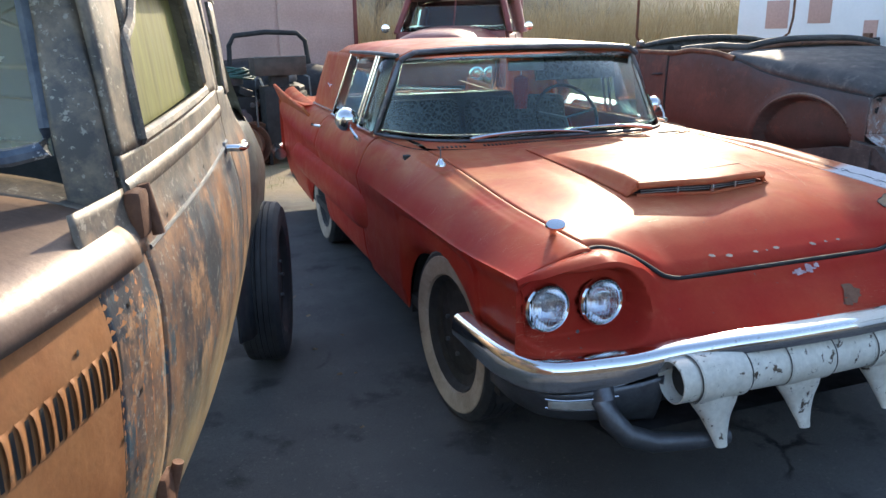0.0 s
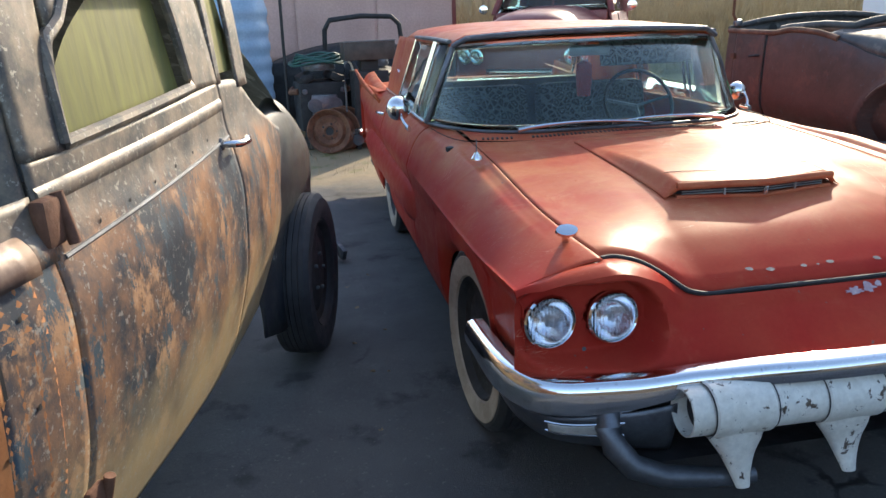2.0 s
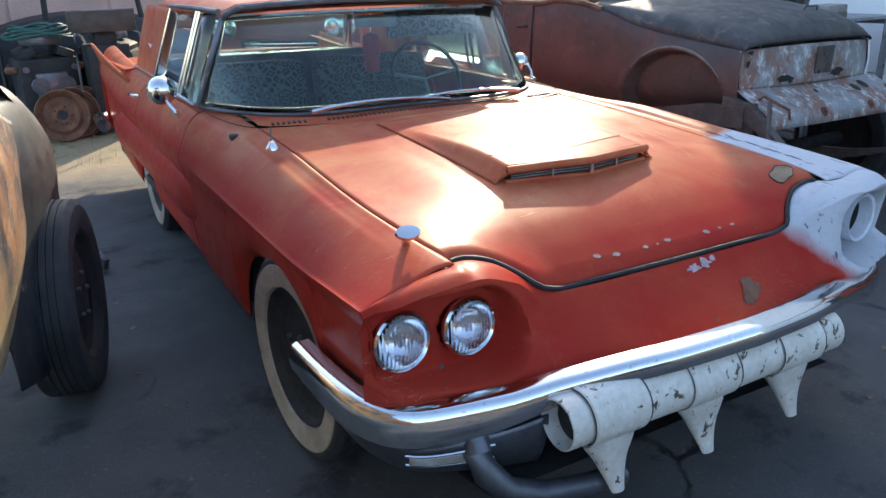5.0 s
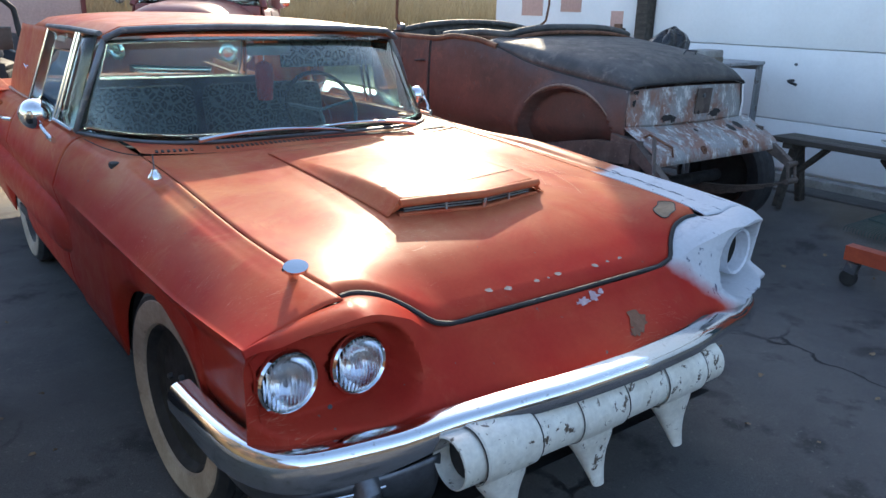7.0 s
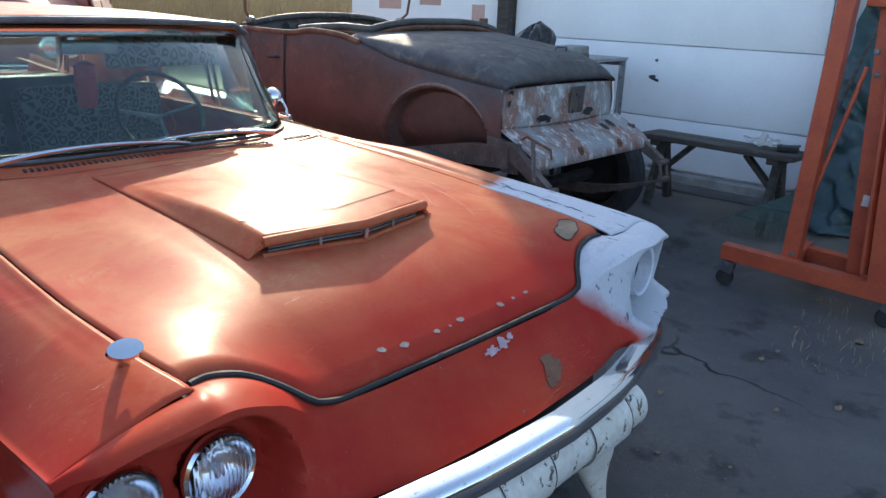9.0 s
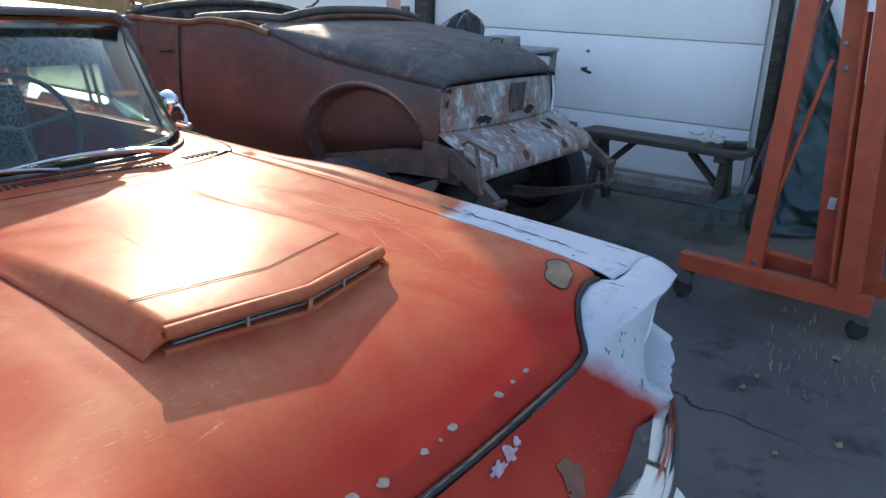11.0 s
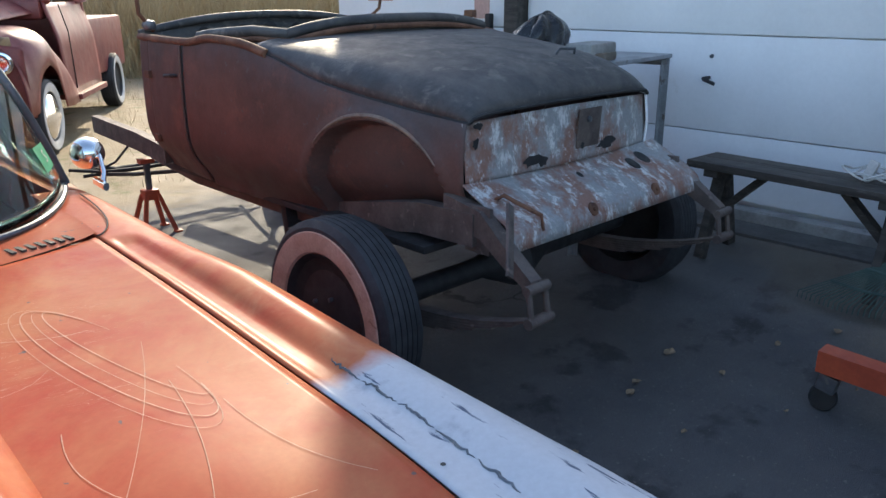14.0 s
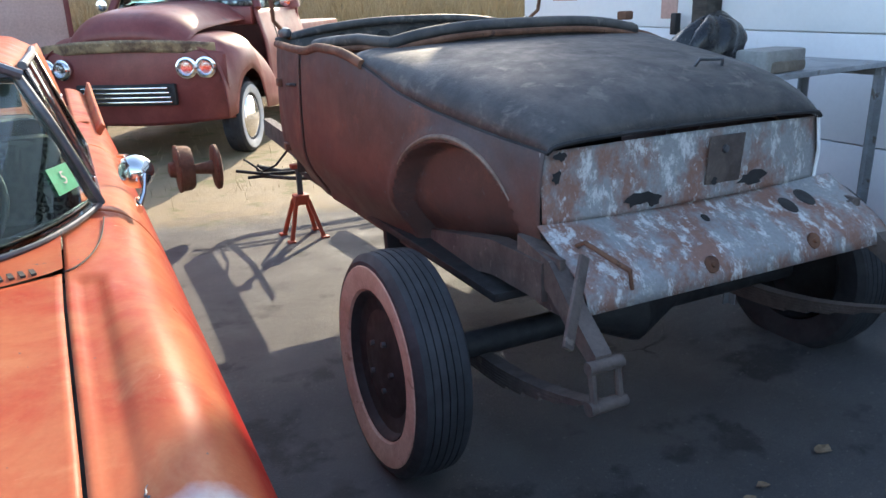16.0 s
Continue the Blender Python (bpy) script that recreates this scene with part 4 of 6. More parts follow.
    circle = [rim_m @ Vector((0.20 * math.cos(2 * math.pi * k / 40), 0.20 * math.sin(2 * math.pi * k / 40), 0)) for k in range(41)]
    tube(circle, 0.011, 8, bm)
    bm.to_mesh(steer.data)
    bm.free()
    for a in (10, 170, 270):
        part("spoke", tube([rim_m @ Vector((0, 0, -0.03)), rim_m @ Vector((0.2 * math.cos(radians(a)), 0.2 * math.sin(radians(a)), 0))], 0.009, 6), DULL, steer)
    for x in (-0.40, 0.40):
        seat = part("front_seat", box((x, 2.15, 0.62), (0.66, 0.58, 0.24), (4, 0, 0), 0.06), LEOPARD, car)
        part("seat_back", box((x, 2.52, 0.83), (0.74, 0.16, 0.46), (-12, 0, 0), 0.07), LEOPARD, seat)
    part("rear_seat", box((0, 3.22, 0.80), (1.4, 0.18, 0.48), (-14, 0, 0), 0.07), DARKCLOTH, car)
    part("parcel_shelf", box((0, 3.44, 0.955), (1.4, 0.30, 0.03), bevel=0.01), DARKCLOTH, car)
    part("headliner", box((0, 2.4, 1.362), (1.28, 1.6, 0.012), bevel=0.004), DARKCLOTH, car)
    part("rear_view_mirror", box((0.02, 1.60, 1.30), (0.22, 0.02, 0.055), bevel=0.012), DULL, car)
    part("sun_visor", box((0.36, 1.66, 1.285), (0.52, 0.012, 0.15), (-14, 0, 0), 0.005), LEOPARD, car, "leopard print sun visor")
    fob = part("hanging_fob", lathe([(0.0, -0.09), (0.035, -0.085), (0.042, 0.0), (0.04, 0.08), (0.0, 0.10)], 16, m=pose(0.0, 1.62, 1.15, 0, -90, 0)), REDFUR, car, "red furry hanging ornament")
    part("string", tube([(0, 1.62, 1.24), (0, 1.61, 1.34)], 0.003, 5), WHITEWALL_CLEAN, fob)
    part("sticker", grid(lambda u, v: screen(lerp(0.955, 0.985, u), lerp(0.17, 0.33, v)) + Vector((0.004, -0.006, 0.002)), 2, 2), worn("green sticker", (0.03, 0.34, 0.16), (0.04, 0.42, 0.2), None, 30, 90), car, "green inspection sticker")
    number = bpy.data.curves.new("sticker_number", "FONT")
    number.body, number.size, number.align_x, number.align_y = "5", 0.05, "CENTER", "CENTER"
    number.materials.append(WHITEWALL_CLEAN)
    mid = screen(0.970, 0.25)
    along, rise = (screen(0.985, 0.25) - screen(0.955, 0.25)).normalized(), (screen(0.970, 0.33) - screen(0.970, 0.17)).normalized()
    face_out = along.cross(rise).normalized()
    turn = Matrix((along, face_out.cross(along), face_out)).transposed().to_4x4()
    num = new("sticker_number", number)
    num.parent, num.matrix_local = car, Matrix.Translation(mid + face_out * 0.009) @ turn
    return car


red_coupe()


# ---- the white building ----
def building():
    house = thing("wall_east", "white painted garage wall with panelled overhead doors and dark posts", "building", pose(4.6, 0, 0), kind="structure")
    part("wall", box((0.55, 0.2, 2.3), (0.9, 10.4, 4.6), bevel=0.01), WALLWHITE, house)
    part("footing", box((0.0, 0.1, 0.12), (0.12, 10.2, 0.24), bevel=0.02), CONCRETE, house, "stained concrete footing")
    for y0, y1 in ((0.25, 3.02), (3.24, 5.38), (-3.4, 0.04)):
        for z0, z1 in ((0.26, 0.665), (0.673, 1.255), (1.263, 1.84), (1.848, 2.42)):
            part("door_panel", box((0.085, (y0 + y1) / 2, (z0 + z1) / 2), (0.05, y1 - y0, z1 - z0), bevel=0.004), WALLWHITE, house)
    for y in (3.13, 0.145):
        part("post", box((0.05, y, 1.3), (0.16, 0.13 if y > 1 else 0.075, 2.6), bevel=0.006), DARKWOOD, house, "weathered dark door post")
    part("beam", box((0.04, 0.9, 2.52), (0.14, 8.4, 0.18), bevel=0.006), DARKWOOD, house)
    lever = part("door_lever", tube([(0.05, 1.545, 1.0), (-0.03, 1.545, 1.0), (-0.045, 1.53, 0.995), (-0.05, 1.46, 0.975)], 0.011, 8), BLACK, house)
    part("keyhole", lathe([(0.012, 0.0), (0.012, -0.012), (0.0, -0.013)], 12, m=pose(0.06, 1.545, 1.13)), DULL, lever)
    for y, z, w, h in ((4.15, 1.62, 0.30, 0.24), (4.75, 1.60, 0.34, 0.3), (3.5, 1.42, 0.16, 0.2)):
        part("faded_mark", box((0.056, y, z), (0.006, w, h), bevel=0.002), PINK, house, "faded pink paint mark")
    part("bolt", box((-0.01, 3.36, 1.29), (0.05, 0.05, 0.14), bevel=0.008), BLACK, house)
    kerb = thing("doorstep", "worn concrete doorstep strip along the garage wall", "step", pose(4.42, 1.0, 0), kind="structure")
    part("slab", box((0, 0, 0.12), (0.26, 3.6, 0.11), bevel=0.02), worn("dark damp concrete", (0.06, 0.058, 0.055), (0.10, 0.095, 0.09), None, 5, 70, (0.7, 0.9), strength=0.4), kerb)


building()


def closing_walls():
    """Plain walls that close the yard behind the camera."""
    # unseen, added fence; dark and low so the chrome mirrors darker bands
    b = box((0, -9.0, 1.0), (24, 0.2, 2.0), bevel=0.01)
    tagged(part("wall_south", b, DARKWOOD), "unseen plain dark fence added behind the yard", "wall", kind="structure")


closing_walls()


# ---- the rusty roadster ----
RX = 2.60


def ro_half(y):
    return curve(y, (1.08, 0.575), (1.3, 0.63), (1.7, 0.705), (2.3, 0.775), (2.8, 0.80), (3.3, 0.765))


def ro_belt(y):
    return curve(y, (1.08, 1.072), (1.4, 1.115), (1.8, 1.185), (2.05, 1.262), (2.3, 1.31), (2.5, 1.318), (2.7, 1.295), (3.3, 1.30))


def ro_side(s, y, t):
    """Body side: t 0 at the belt, 1 at the sill."""
    low = curve(y, (1.08, 0.70), (1.4, 0.66), (2.2, 0.585), (3.3, 0.60))
    z = lerp(ro_belt(y), low, t)
    x = ro_half(y) - 0.003 * smooth(0.1, 0, t) - 0.10 * smooth(0.55, 1.0, t) ** 2 + 0.015 * math.sin(math.pi * t)
    # wheel arch: a raised rim round a sunken bowl
    r = math.hypot((y - 1.50) / 0.36, max(0.0, z - 0.72) / 0.34)
    x += (0.010 * smooth(1.16, 1.04, r) - 0.075 * smooth(0.99, 0.90, r)) * smooth(1.09, 1.2, y)
    return Vector((RX + s * x, y, z))


def roadster():
    car = thing("roadster_body", "rusty brown open roadster body with black rear deck, without front wheels", "car", pose(0, 0, 0))
    for s in (-1, 1):
        part("body_side", grid(lambda u, v: ro_side(s, lerp(1.085, 2.745, u), v), 90, 60), ROADSTER, car, "dark rusty brown side panel", thick=0.004)
        door = part("door", grid(lambda u, v: ro_side(s, lerp(2.762, 3.16, u), v * 0.97) + Vector((s * 0.004, 0, 0)), 24, 40), ROADSTER, car, thick=0.01)
        part("door_gap", grid(lambda u, v: ro_side(s, lerp(2.742, 2.765, u), v) - Vector((s * 0.012, 0, 0)), 2, 30), BLACK, car)
        part("door_handle", tube([ro_side(s, 2.80, 0.22) + Vector((s * 0.01, 0, 0)), ro_side(s, 2.82, 0.22) + Vector((s * 0.03, 0, 0)), ro_side(s, 2.90, 0.23) + Vector((s * 0.03, 0, 0))], 0.008, 8), BLACK, door)
        for z in (0.25, 0.72):
            part("hinge", box(ro_side(s, 3.15, z) + Vector((s * 0.018, 0, 0)), (0.03, 0.05, 0.04), bevel=0.008), RUST, door)
        part("cowl_side", grid(lambda u, v: ro_side(s, lerp(3.175, 3.30, u), v), 8, 30), ROADSTER, car, thick=0.006)
        part("belt_roll", tube([ro_side(s, lerp(2.08, 3.3, i / 30), 0.0) + Vector((0, 0, 0.004)) for i in range(31)], 0.019, 10), RUST, car)
        lip = []
        for i in range(31):
            a = lerp(math.radians(38), math.radians(146), i / 30)
            y, z = 1.50 + 0.37 * math.cos(a), 0.72 + 0.35 * math.sin(a)
            if y < 1.10:
                break
            low = curve(y, (1.08, 0.70), (1.4, 0.66), (2.2, 0.585), (3.3, 0.60))
            lip.append(ro_side(s, y, (ro_belt(y) - z) / (ro_belt(y) - low)) + Vector((s * 0.002, 0, 0)))
        # the lip's lit edge is painted in: tan over the rust
        part('arch_lip', tube(lip, lambda q: 0.003 + 0.007 * math.sin(math.pi * q), 8), worn('rusted lip with painted tan highlight', (0.17, 0.115, 0.085), (0.26, 0.19, 0.145), (0.10, 0.055, 0.04), 14, 90, (0.5, 0.7)), car)
        # windscreen post hook
        part("screen_post", tube([(RX + s * 0.70, 3.27, 1.33), (RX + s * 0.74, 3.25, 1.37), (RX + s * 0.79, 3.22, 1.42), (RX + s * 0.80, 3.20, 1.55), (RX + s * 0.80, 3.20, 1.72)], 0.011, 8), RUST, car)
        post = part("post_knob", lathe([(0.0, -0.03), (0.03, -0.02), (0.036, 0.0), (0.03, 0.02), (0.0, 0.03)], 16, m=pose(RX + s * 0.73, 3.25, 1.36, 0, 90, 0)), DULL, car)
    # rear deck
    def deck(u, v):
        y = lerp(1.075, 2.16, v)
        a = lerp(-math.pi / 2, math.pi / 2, u)
        top = curve(y, (1.075, 1.105), (1.10, 1.15), (1.16, 1.20), (1.3, 1.255), (1.6, 1.30), (1.9, 1.325), (2.16, 1.335))
        sx = math.copysign(abs(math.sin(a)) ** 0.72, a)
        z = ro_belt(y) + 0.004 + (top - ro_belt(y)) * abs(math.cos(a)) ** 0.5
        return Vector((RX + sx * (ro_half(y) - 0.006) * (1 - 0.05 * abs(math.cos(a)) ** 0.5), y - 0.02 * math.cos(a) * smooth(0.2, 0, v), z))

    lid = part("rear_deck", grid(deck, 60, 50), DECK, car, "faded black rounded rear deck", thick=0.004)
    part("deck_edge", tube([deck(0, i / 40) + Vector((0, 0, -0.004)) for i in range(41)], 0.006, 6), BLACK, lid)
    part("deck_edge", tube([deck(i / 40, 0) for i in range(41)], 0.008, 6), BLACK, lid)
    hx, hy = 0.56, 0.20
    part("deck_handle", tube([deck(hx, hy), deck(hx + 0.005, hy) + Vector((0, -0.01, 0.025)), deck(hx + 0.065, hy) + Vector((0, -0.01, 0.025)), deck(hx + 0.07, hy)], 0.006, 8), DULL, lid)
    # rolled cockpit rim behind the seat
    def rim(i, n=50):
        q = 2 * i / n - 1
        y = 2.14 + 0.52 * smooth(0.80, 1.0, abs(q)) - 0.02 * (1 - q * q)
        return Vector((RX + q * (0.775 - 0.02), y, ro_belt(min(2.3, y)) + 0.105 * (1 - abs(q) ** 3.0) + 0.012))

    part("cockpit_rim", tube([rim(i) for i in range(51)], 0.024, 10), DECK, car)
    part("rim_apron", grid(lambda u, v: rim(lerp(2, 48, u)) + Vector((0, -0.03 * v, -0.10 * v)), 40, 4), DECK, car, thick=0.006)
    part("rim_tack_strip", tube([rim(i) + Vector((0, -0.035, -0.032)) for i in range(51)], 0.014, 8), RUST, car)
    part("rim_bracket", box((RX + 0.69, 2.3, 1.40), (0.07, 0.05, 0.04), (0, 0, 20), 0.008), RUST, car)
    # cockpit inside
    part("bulkhead", grid(lambda u, v: Vector((RX + lerp(-0.72, 0.72, u), 3.28 + 0.03 * math.sin(math.pi * u), lerp(0.62, 1.345 + 0.06 * (1 - (2 * u - 1) ** 2), v))), 20, 8), DECK, car, thick=0.01)
    for k, (x, r) in enumerate(((-0.42, 0.035), (-0.30, 0.026), (-0.18, 0.04), (0.0, 0.05), (0.18, 0.04), (0.3, 0.03), (0.44, 0.035))):
        part("dash_hole", lathe([(r, 0.0), (0.0, 0.002)], 16, m=pose(RX + x, 3.262, 1.31, 0, 0, -90)), BLACK, car)
    part("cowl_rim", tube([Vector((RX + 0.765 * q, 3.30 - 0.03 * (1 - q * q), 1.315 + 0.085 * (1 - abs(q) ** 2.5))) for q in (2 * i / 30 - 1 for i in range(31))], 0.022, 10), DECK, car)
    part("cockpit_floor", box((RX, 2.3, 0.60), (1.36, 2.2, 0.03), bevel=0.005), BLACK, car)
    part("seat_riser", box((RX, 2.25, 0.80), (1.3, 0.05, 0.8), (-8, 0, 0), 0.02), BLACK, car)
    # tail panel and sloping pan
    tail = part("tail_panel", grid(lambda u, v: Vector((RX + lerp(-0.582, 0.582, u), 1.072 + 0.03 * (2 * u - 1) ** 2 - 0.02 * v, lerp(1.072 + 0.012 * math.sin(math.pi * u), 0.858, v))), 40, 14), TAIL, car, "peeling grey and white painted tail panel with rust holes", thick=0.004)
    random.seed(5)
    for cx, w, h, z in ((-0.25, 0.055, 0.022, 0.895), (-0.19, 0.03, 0.018, 0.885), (0.235, 0.06, 0.022, 0.905), (-0.54, 0.016, 0.02, 1.0), (-0.53, 0.02, 0.012, 1.06), (0.06, 0.012, 0.012, 0.915)):
        bm = bmesh.new()
        bm.faces.new([bm.verts.new((RX + cx + w * (1 + 0.35 * random.uniform(-1, 1)) * math.cos(2 * math.pi * k / 14), 1.046 + 0.03 * (cx / 0.57) ** 2, z + h * (1 + 0.4 * random.uniform(-1, 1)) * math.sin(2 * math.pi * k / 14))) for k in range(14)])
        part("rust_hole", bm, BLACK, tail)
    part("old_plate_patch", box((RX + 0.10, 1.047, 0.985), (0.15, 0.006, 0.16), (4, 0, 0), 0.002), CHASSIS, tail, "bare rusted patch")
    part("bolt", lathe([(0.014, 0.0), (0.012, 0.01), (0.0, 0.012)], 10, m=pose(RX + 0.09, 1.043, 1.02, 0, 0, -90)), DULL, tail)
    part("white_edge", tube([(RX + 0.572, 1.085, 1.07), (RX + 0.575, 1.07, 0.96), (RX + 0.572, 1.075, 0.86)], 0.006, 6), WALLWHITE, tail)
    def pan(u, v):
        x = lerp(-0.60, 0.66, u)
        y = curve(v, (0, 1.08), (0.15, 1.06), (0.85, 0.845), (1, 0.825))
        z = curve(v, (0, 0.858), (0.15, 0.845), (0.8, 0.735), (0.92, 0.71), (1, 0.665))
        return Vector((RX + x, y, z))

    shelf = part("rear_pan", grid(pan, 60, 24), TAIL, car, "sloping grey rear pan with white paint and two holes", thick=0.005)
    for u, v, r in ((0.745, 0.42, 0.030), (0.825, 0.36, 0.034), (0.46, 0.38, 0.014)):
        bm = bmesh.new()
        bm.faces.new([bm.verts.new(pan(u + r / 1.26 * math.cos(2 * math.pi * k / 24), v + r / 0.29 * math.sin(2 * math.pi * k / 24)) + Vector((0, -0.002, 0.004))) for k in range(24)])
        part("lamp_hole", bm, BLACK, shelf)
    for u in (0.37, 0.72):
        part("pan_bolt", lathe([(0.028, 0.0), (0.026, 0.006), (0.010, 0.008), (0.008, 0.016), (0.0, 0.017)], 18, m=pose(*pan(u, 0.86), 0, 0, -90) @ pose(0, 0, 0, 0, -25, 0)), RUST, shelf)
    part("pan_handle", tube([pan(0.06, 0.4), pan(0.06, 0.45) + Vector((0, -0.02, 0.03)), pan(0.12, 0.75) + Vector((0, -0.03, 0.02)), pan(0.125, 0.92)], 0.008, 8), RUST, shelf)

    # chassis
    for s in (-1, 1):
        rail = [(RX + s * 0.62, 0.98, 0.72), (RX + s * 0.60, 1.3, 0.70), (RX + s * 0.56, 2.0, 0.56), (RX + s * 0.56, 3.2, 0.56), (RX + s * 0.48, 4.2, 0.60), (RX + s * 0.46, 5.0, 0.62)]
        part("chassis_rail", sweep(rail, [(-0.03, 0.06), (0.03, 0.06), (0.03, -0.06), (-0.03, -0.06)]), CHASSIS, car)
        horn = [(RX + s * 0.60, 1.15, 0.76), (RX + s * 0.62, 0.95, 0.745), (RX + s * 0.635, 0.82, 0.66), (RX + s * 0.64, 0.70, 0.585)]
        part("rail_horn", sweep(horn, lambda q: [(-0.026, lerp(0.06, 0.025, q)), (0.026, lerp(0.06, 0.025, q)), (0.026, -lerp(0.06, 0.025, q)), (-0.026, -lerp(0.06, 0.025, q))]), CHASSIS, car)
        sx = RX + s * 0.64
        sh = part("shackle", tube([(sx - 0.055, 0.695, 0.585), (sx + 0.055, 0.695, 0.585)], 0.018, 10), CHASSIS, car, "rusty spring shackle with bolts")
        part("shackle_pin", tube([(sx - 0.06, 0.68, 0.475), (sx + 0.06, 0.68, 0.475)], 0.020, 10), CHASSIS, sh)
        for e in (-0.042, 0.042):
            part("shackle_plate", tube([(sx + e, 0.70, 0.60), (sx + e, 0.675, 0.46)], 0.011, 8), CHASSIS, sh)
        spring = part("leaf_spring", bmesh.new(), CHASSIS, car)
        bm = bmesh.new()
        for k in range(6):
            half = 1 - 0.13 * k
            row = []
            for i in range(17):
                q = (2 * i / 16 - 1) * half
                row.append((sx, 1.42 + q * 0.74, 0.335 + 0.14 * q * q - 0.011 * k))
            sweep(row, [(-0.025, 0.005), (0.025, 0.005), (0.025, -0.005), (-0.025, -0.005)], bm)
        bm.to_mesh(spring.data)
        bm.free()
        part("rear_brace", box((sx - s * 0.02, 0.98, 0.72), (0.02, 0.12, 0.17), (0, 0, 0), 0.004), CHASSIS, car)
        wheel_at = pose(RX + s * 0.945, 1.37, 0.375, 0, 0, 0 if s > 0 else 180) @ pose(0, 0, 0, 0, -2, 0)
        wheel(car, wheel_at, 0.375, 0.18, PINKWALL, BLACK, ribs=6)
    part("slotted_strap", box((RX - 0.66, 0.80, 0.73), (0.035, 0.012, 0.27), (-28, 36, 0), 0.003), CHASSIS, car)
    part("rear_axle", tube([(RX - 0.85, 1.37, 0.37), (RX - 0.2, 1.37, 0.37), (RX, 1.37, 0.37), (RX + 0.2, 1.37, 0.37), (RX + 0.85, 1.37, 0.37)], lambda q: 0.045 + 0.09 * smooth(0.28, 0.0, abs(q - 0.5)), 16), BLACK, car)
    # front axle on stands
    part("front_axle", tube([(RX - 0.62, 4.78, 0.36), (RX - 0.45, 4.8, 0.30), (RX + 0.45, 4.8, 0.30), (RX + 0.62, 4.78, 0.36)], 0.028, 10), BLACK, car)
    for s in (-1, 1):
        drum = part("brake_drum", lathe([(0.0, -0.06), (0.14, -0.055), (0.155, -0.03), (0.16, 0.03), (0.168, 0.035), (0.165, 0.05), (0.06, 0.06), (0.05, 0.10), (0.0, 0.11)], 32, m=pose(RX + s * 1.14, 4.72, 0.43, 0, 0, 0 if s > 0 else 180)), RUST, car, "rusty front brake drum")
        part("backing_plate", lathe([(0.0, -0.03), (0.13, -0.028), (0.155, -0.02), (0.16, 0.0), (0.15, 0.012), (0.05, 0.02), (0.03, 0.16), (0.0, 0.16)], 32, m=pose(RX + s * 0.93, 4.70, 0.42, 0, 0, 0 if s > 0 else 180)), RUST, drum)
        part("steering_arm", tube([(RX + s * 0.78, 4.75, 0.36), (RX + s * 0.6, 4.62, 0.34), (RX + s * 0.3, 4.60, 0.33)], 0.012, 8), BLACK, car)
        part("radius_rod", tube([(RX + s * 0.62, 4.78, 0.30), (RX + s * 0.50, 4.3, 0.36), (RX + s * 0.42, 3.8, 0.45)], 0.014, 8), BLACK, car)
    part("tie_rod", tube([(RX - 0.72, 4.66, 0.32), (RX + 0.72, 4.66, 0.32)], 0.012, 8), BLACK, car)
    part("brake_hose", tube([(RX - 0.72, 4.74, 0.44), (RX - 0.62, 4.62, 0.36), (RX - 0.55, 4.5, 0.42), (RX - 0.46, 4.42, 0.55)], 0.008, 6), BLACK, car)
    for s in (-1, 1):
        jack_stand(pose(RX + s * 0.50, 4.10, ground_height(RX - 0.5, 4.1)))


def jack_stand(at):
    j = thing("jack_stand", "orange steel jack stand under the chassis rail", "jack stand", at, "jack stands under the roadster")
    for sx in (-1, 1):
        for sy in (-1, 1):
            part("leg", sweep([(sx * 0.11, sy * 0.10, 0.0), (sx * 0.04, sy * 0.035, 0.26)], [(-0.012, 0.012), (0.012, 0.012), (0.012, -0.012), (-0.012, -0.012)], up=(0, 1, 0)), ORANGE, j)
            part("foot", box((sx * 0.115, sy * 0.105, 0.006), (0.05, 0.05, 0.012), bevel=0.003), ORANGE, j)
    part("collar", box((0, 0, 0.26), (0.10, 0.09, 0.07), bevel=0.012), ORANGE, j)
    part("column", box((0, 0, 0.36), (0.035, 0.03, 0.24), bevel=0.004), DULL, j)
    part("saddle", box((0, 0, 0.485), (0.10, 0.06, 0.03), bevel=0.006), ORANGE, j)


roadster()


# ---- the old dark coupe beside the camera ----
CO = pose(-1.957, -0.759, 0, 0, 0, -13)


def co_side(s, z):
    """Outward place of the old coupe's side at s metres behind the door's front edge."""
    bulge = 0.075 * math.sin(math.pi * min(1, max(0, (s + 0.75) / 2.5)))
    taper = -0.17 * smooth(-0.1, -1.7, s) - 0.05 * smooth(1.4, 2.6, s)
    lower = curve(z, (0.38, -0.105), (0.55, -0.045), (0.80, 0.012), (1.0, 0.022), (1.15, 0.0), (1.2, -0.012), (1.30, -0.022), (1.62, -0.055), (1.75, -0.11))
    return bulge + taper + lower - 0.03


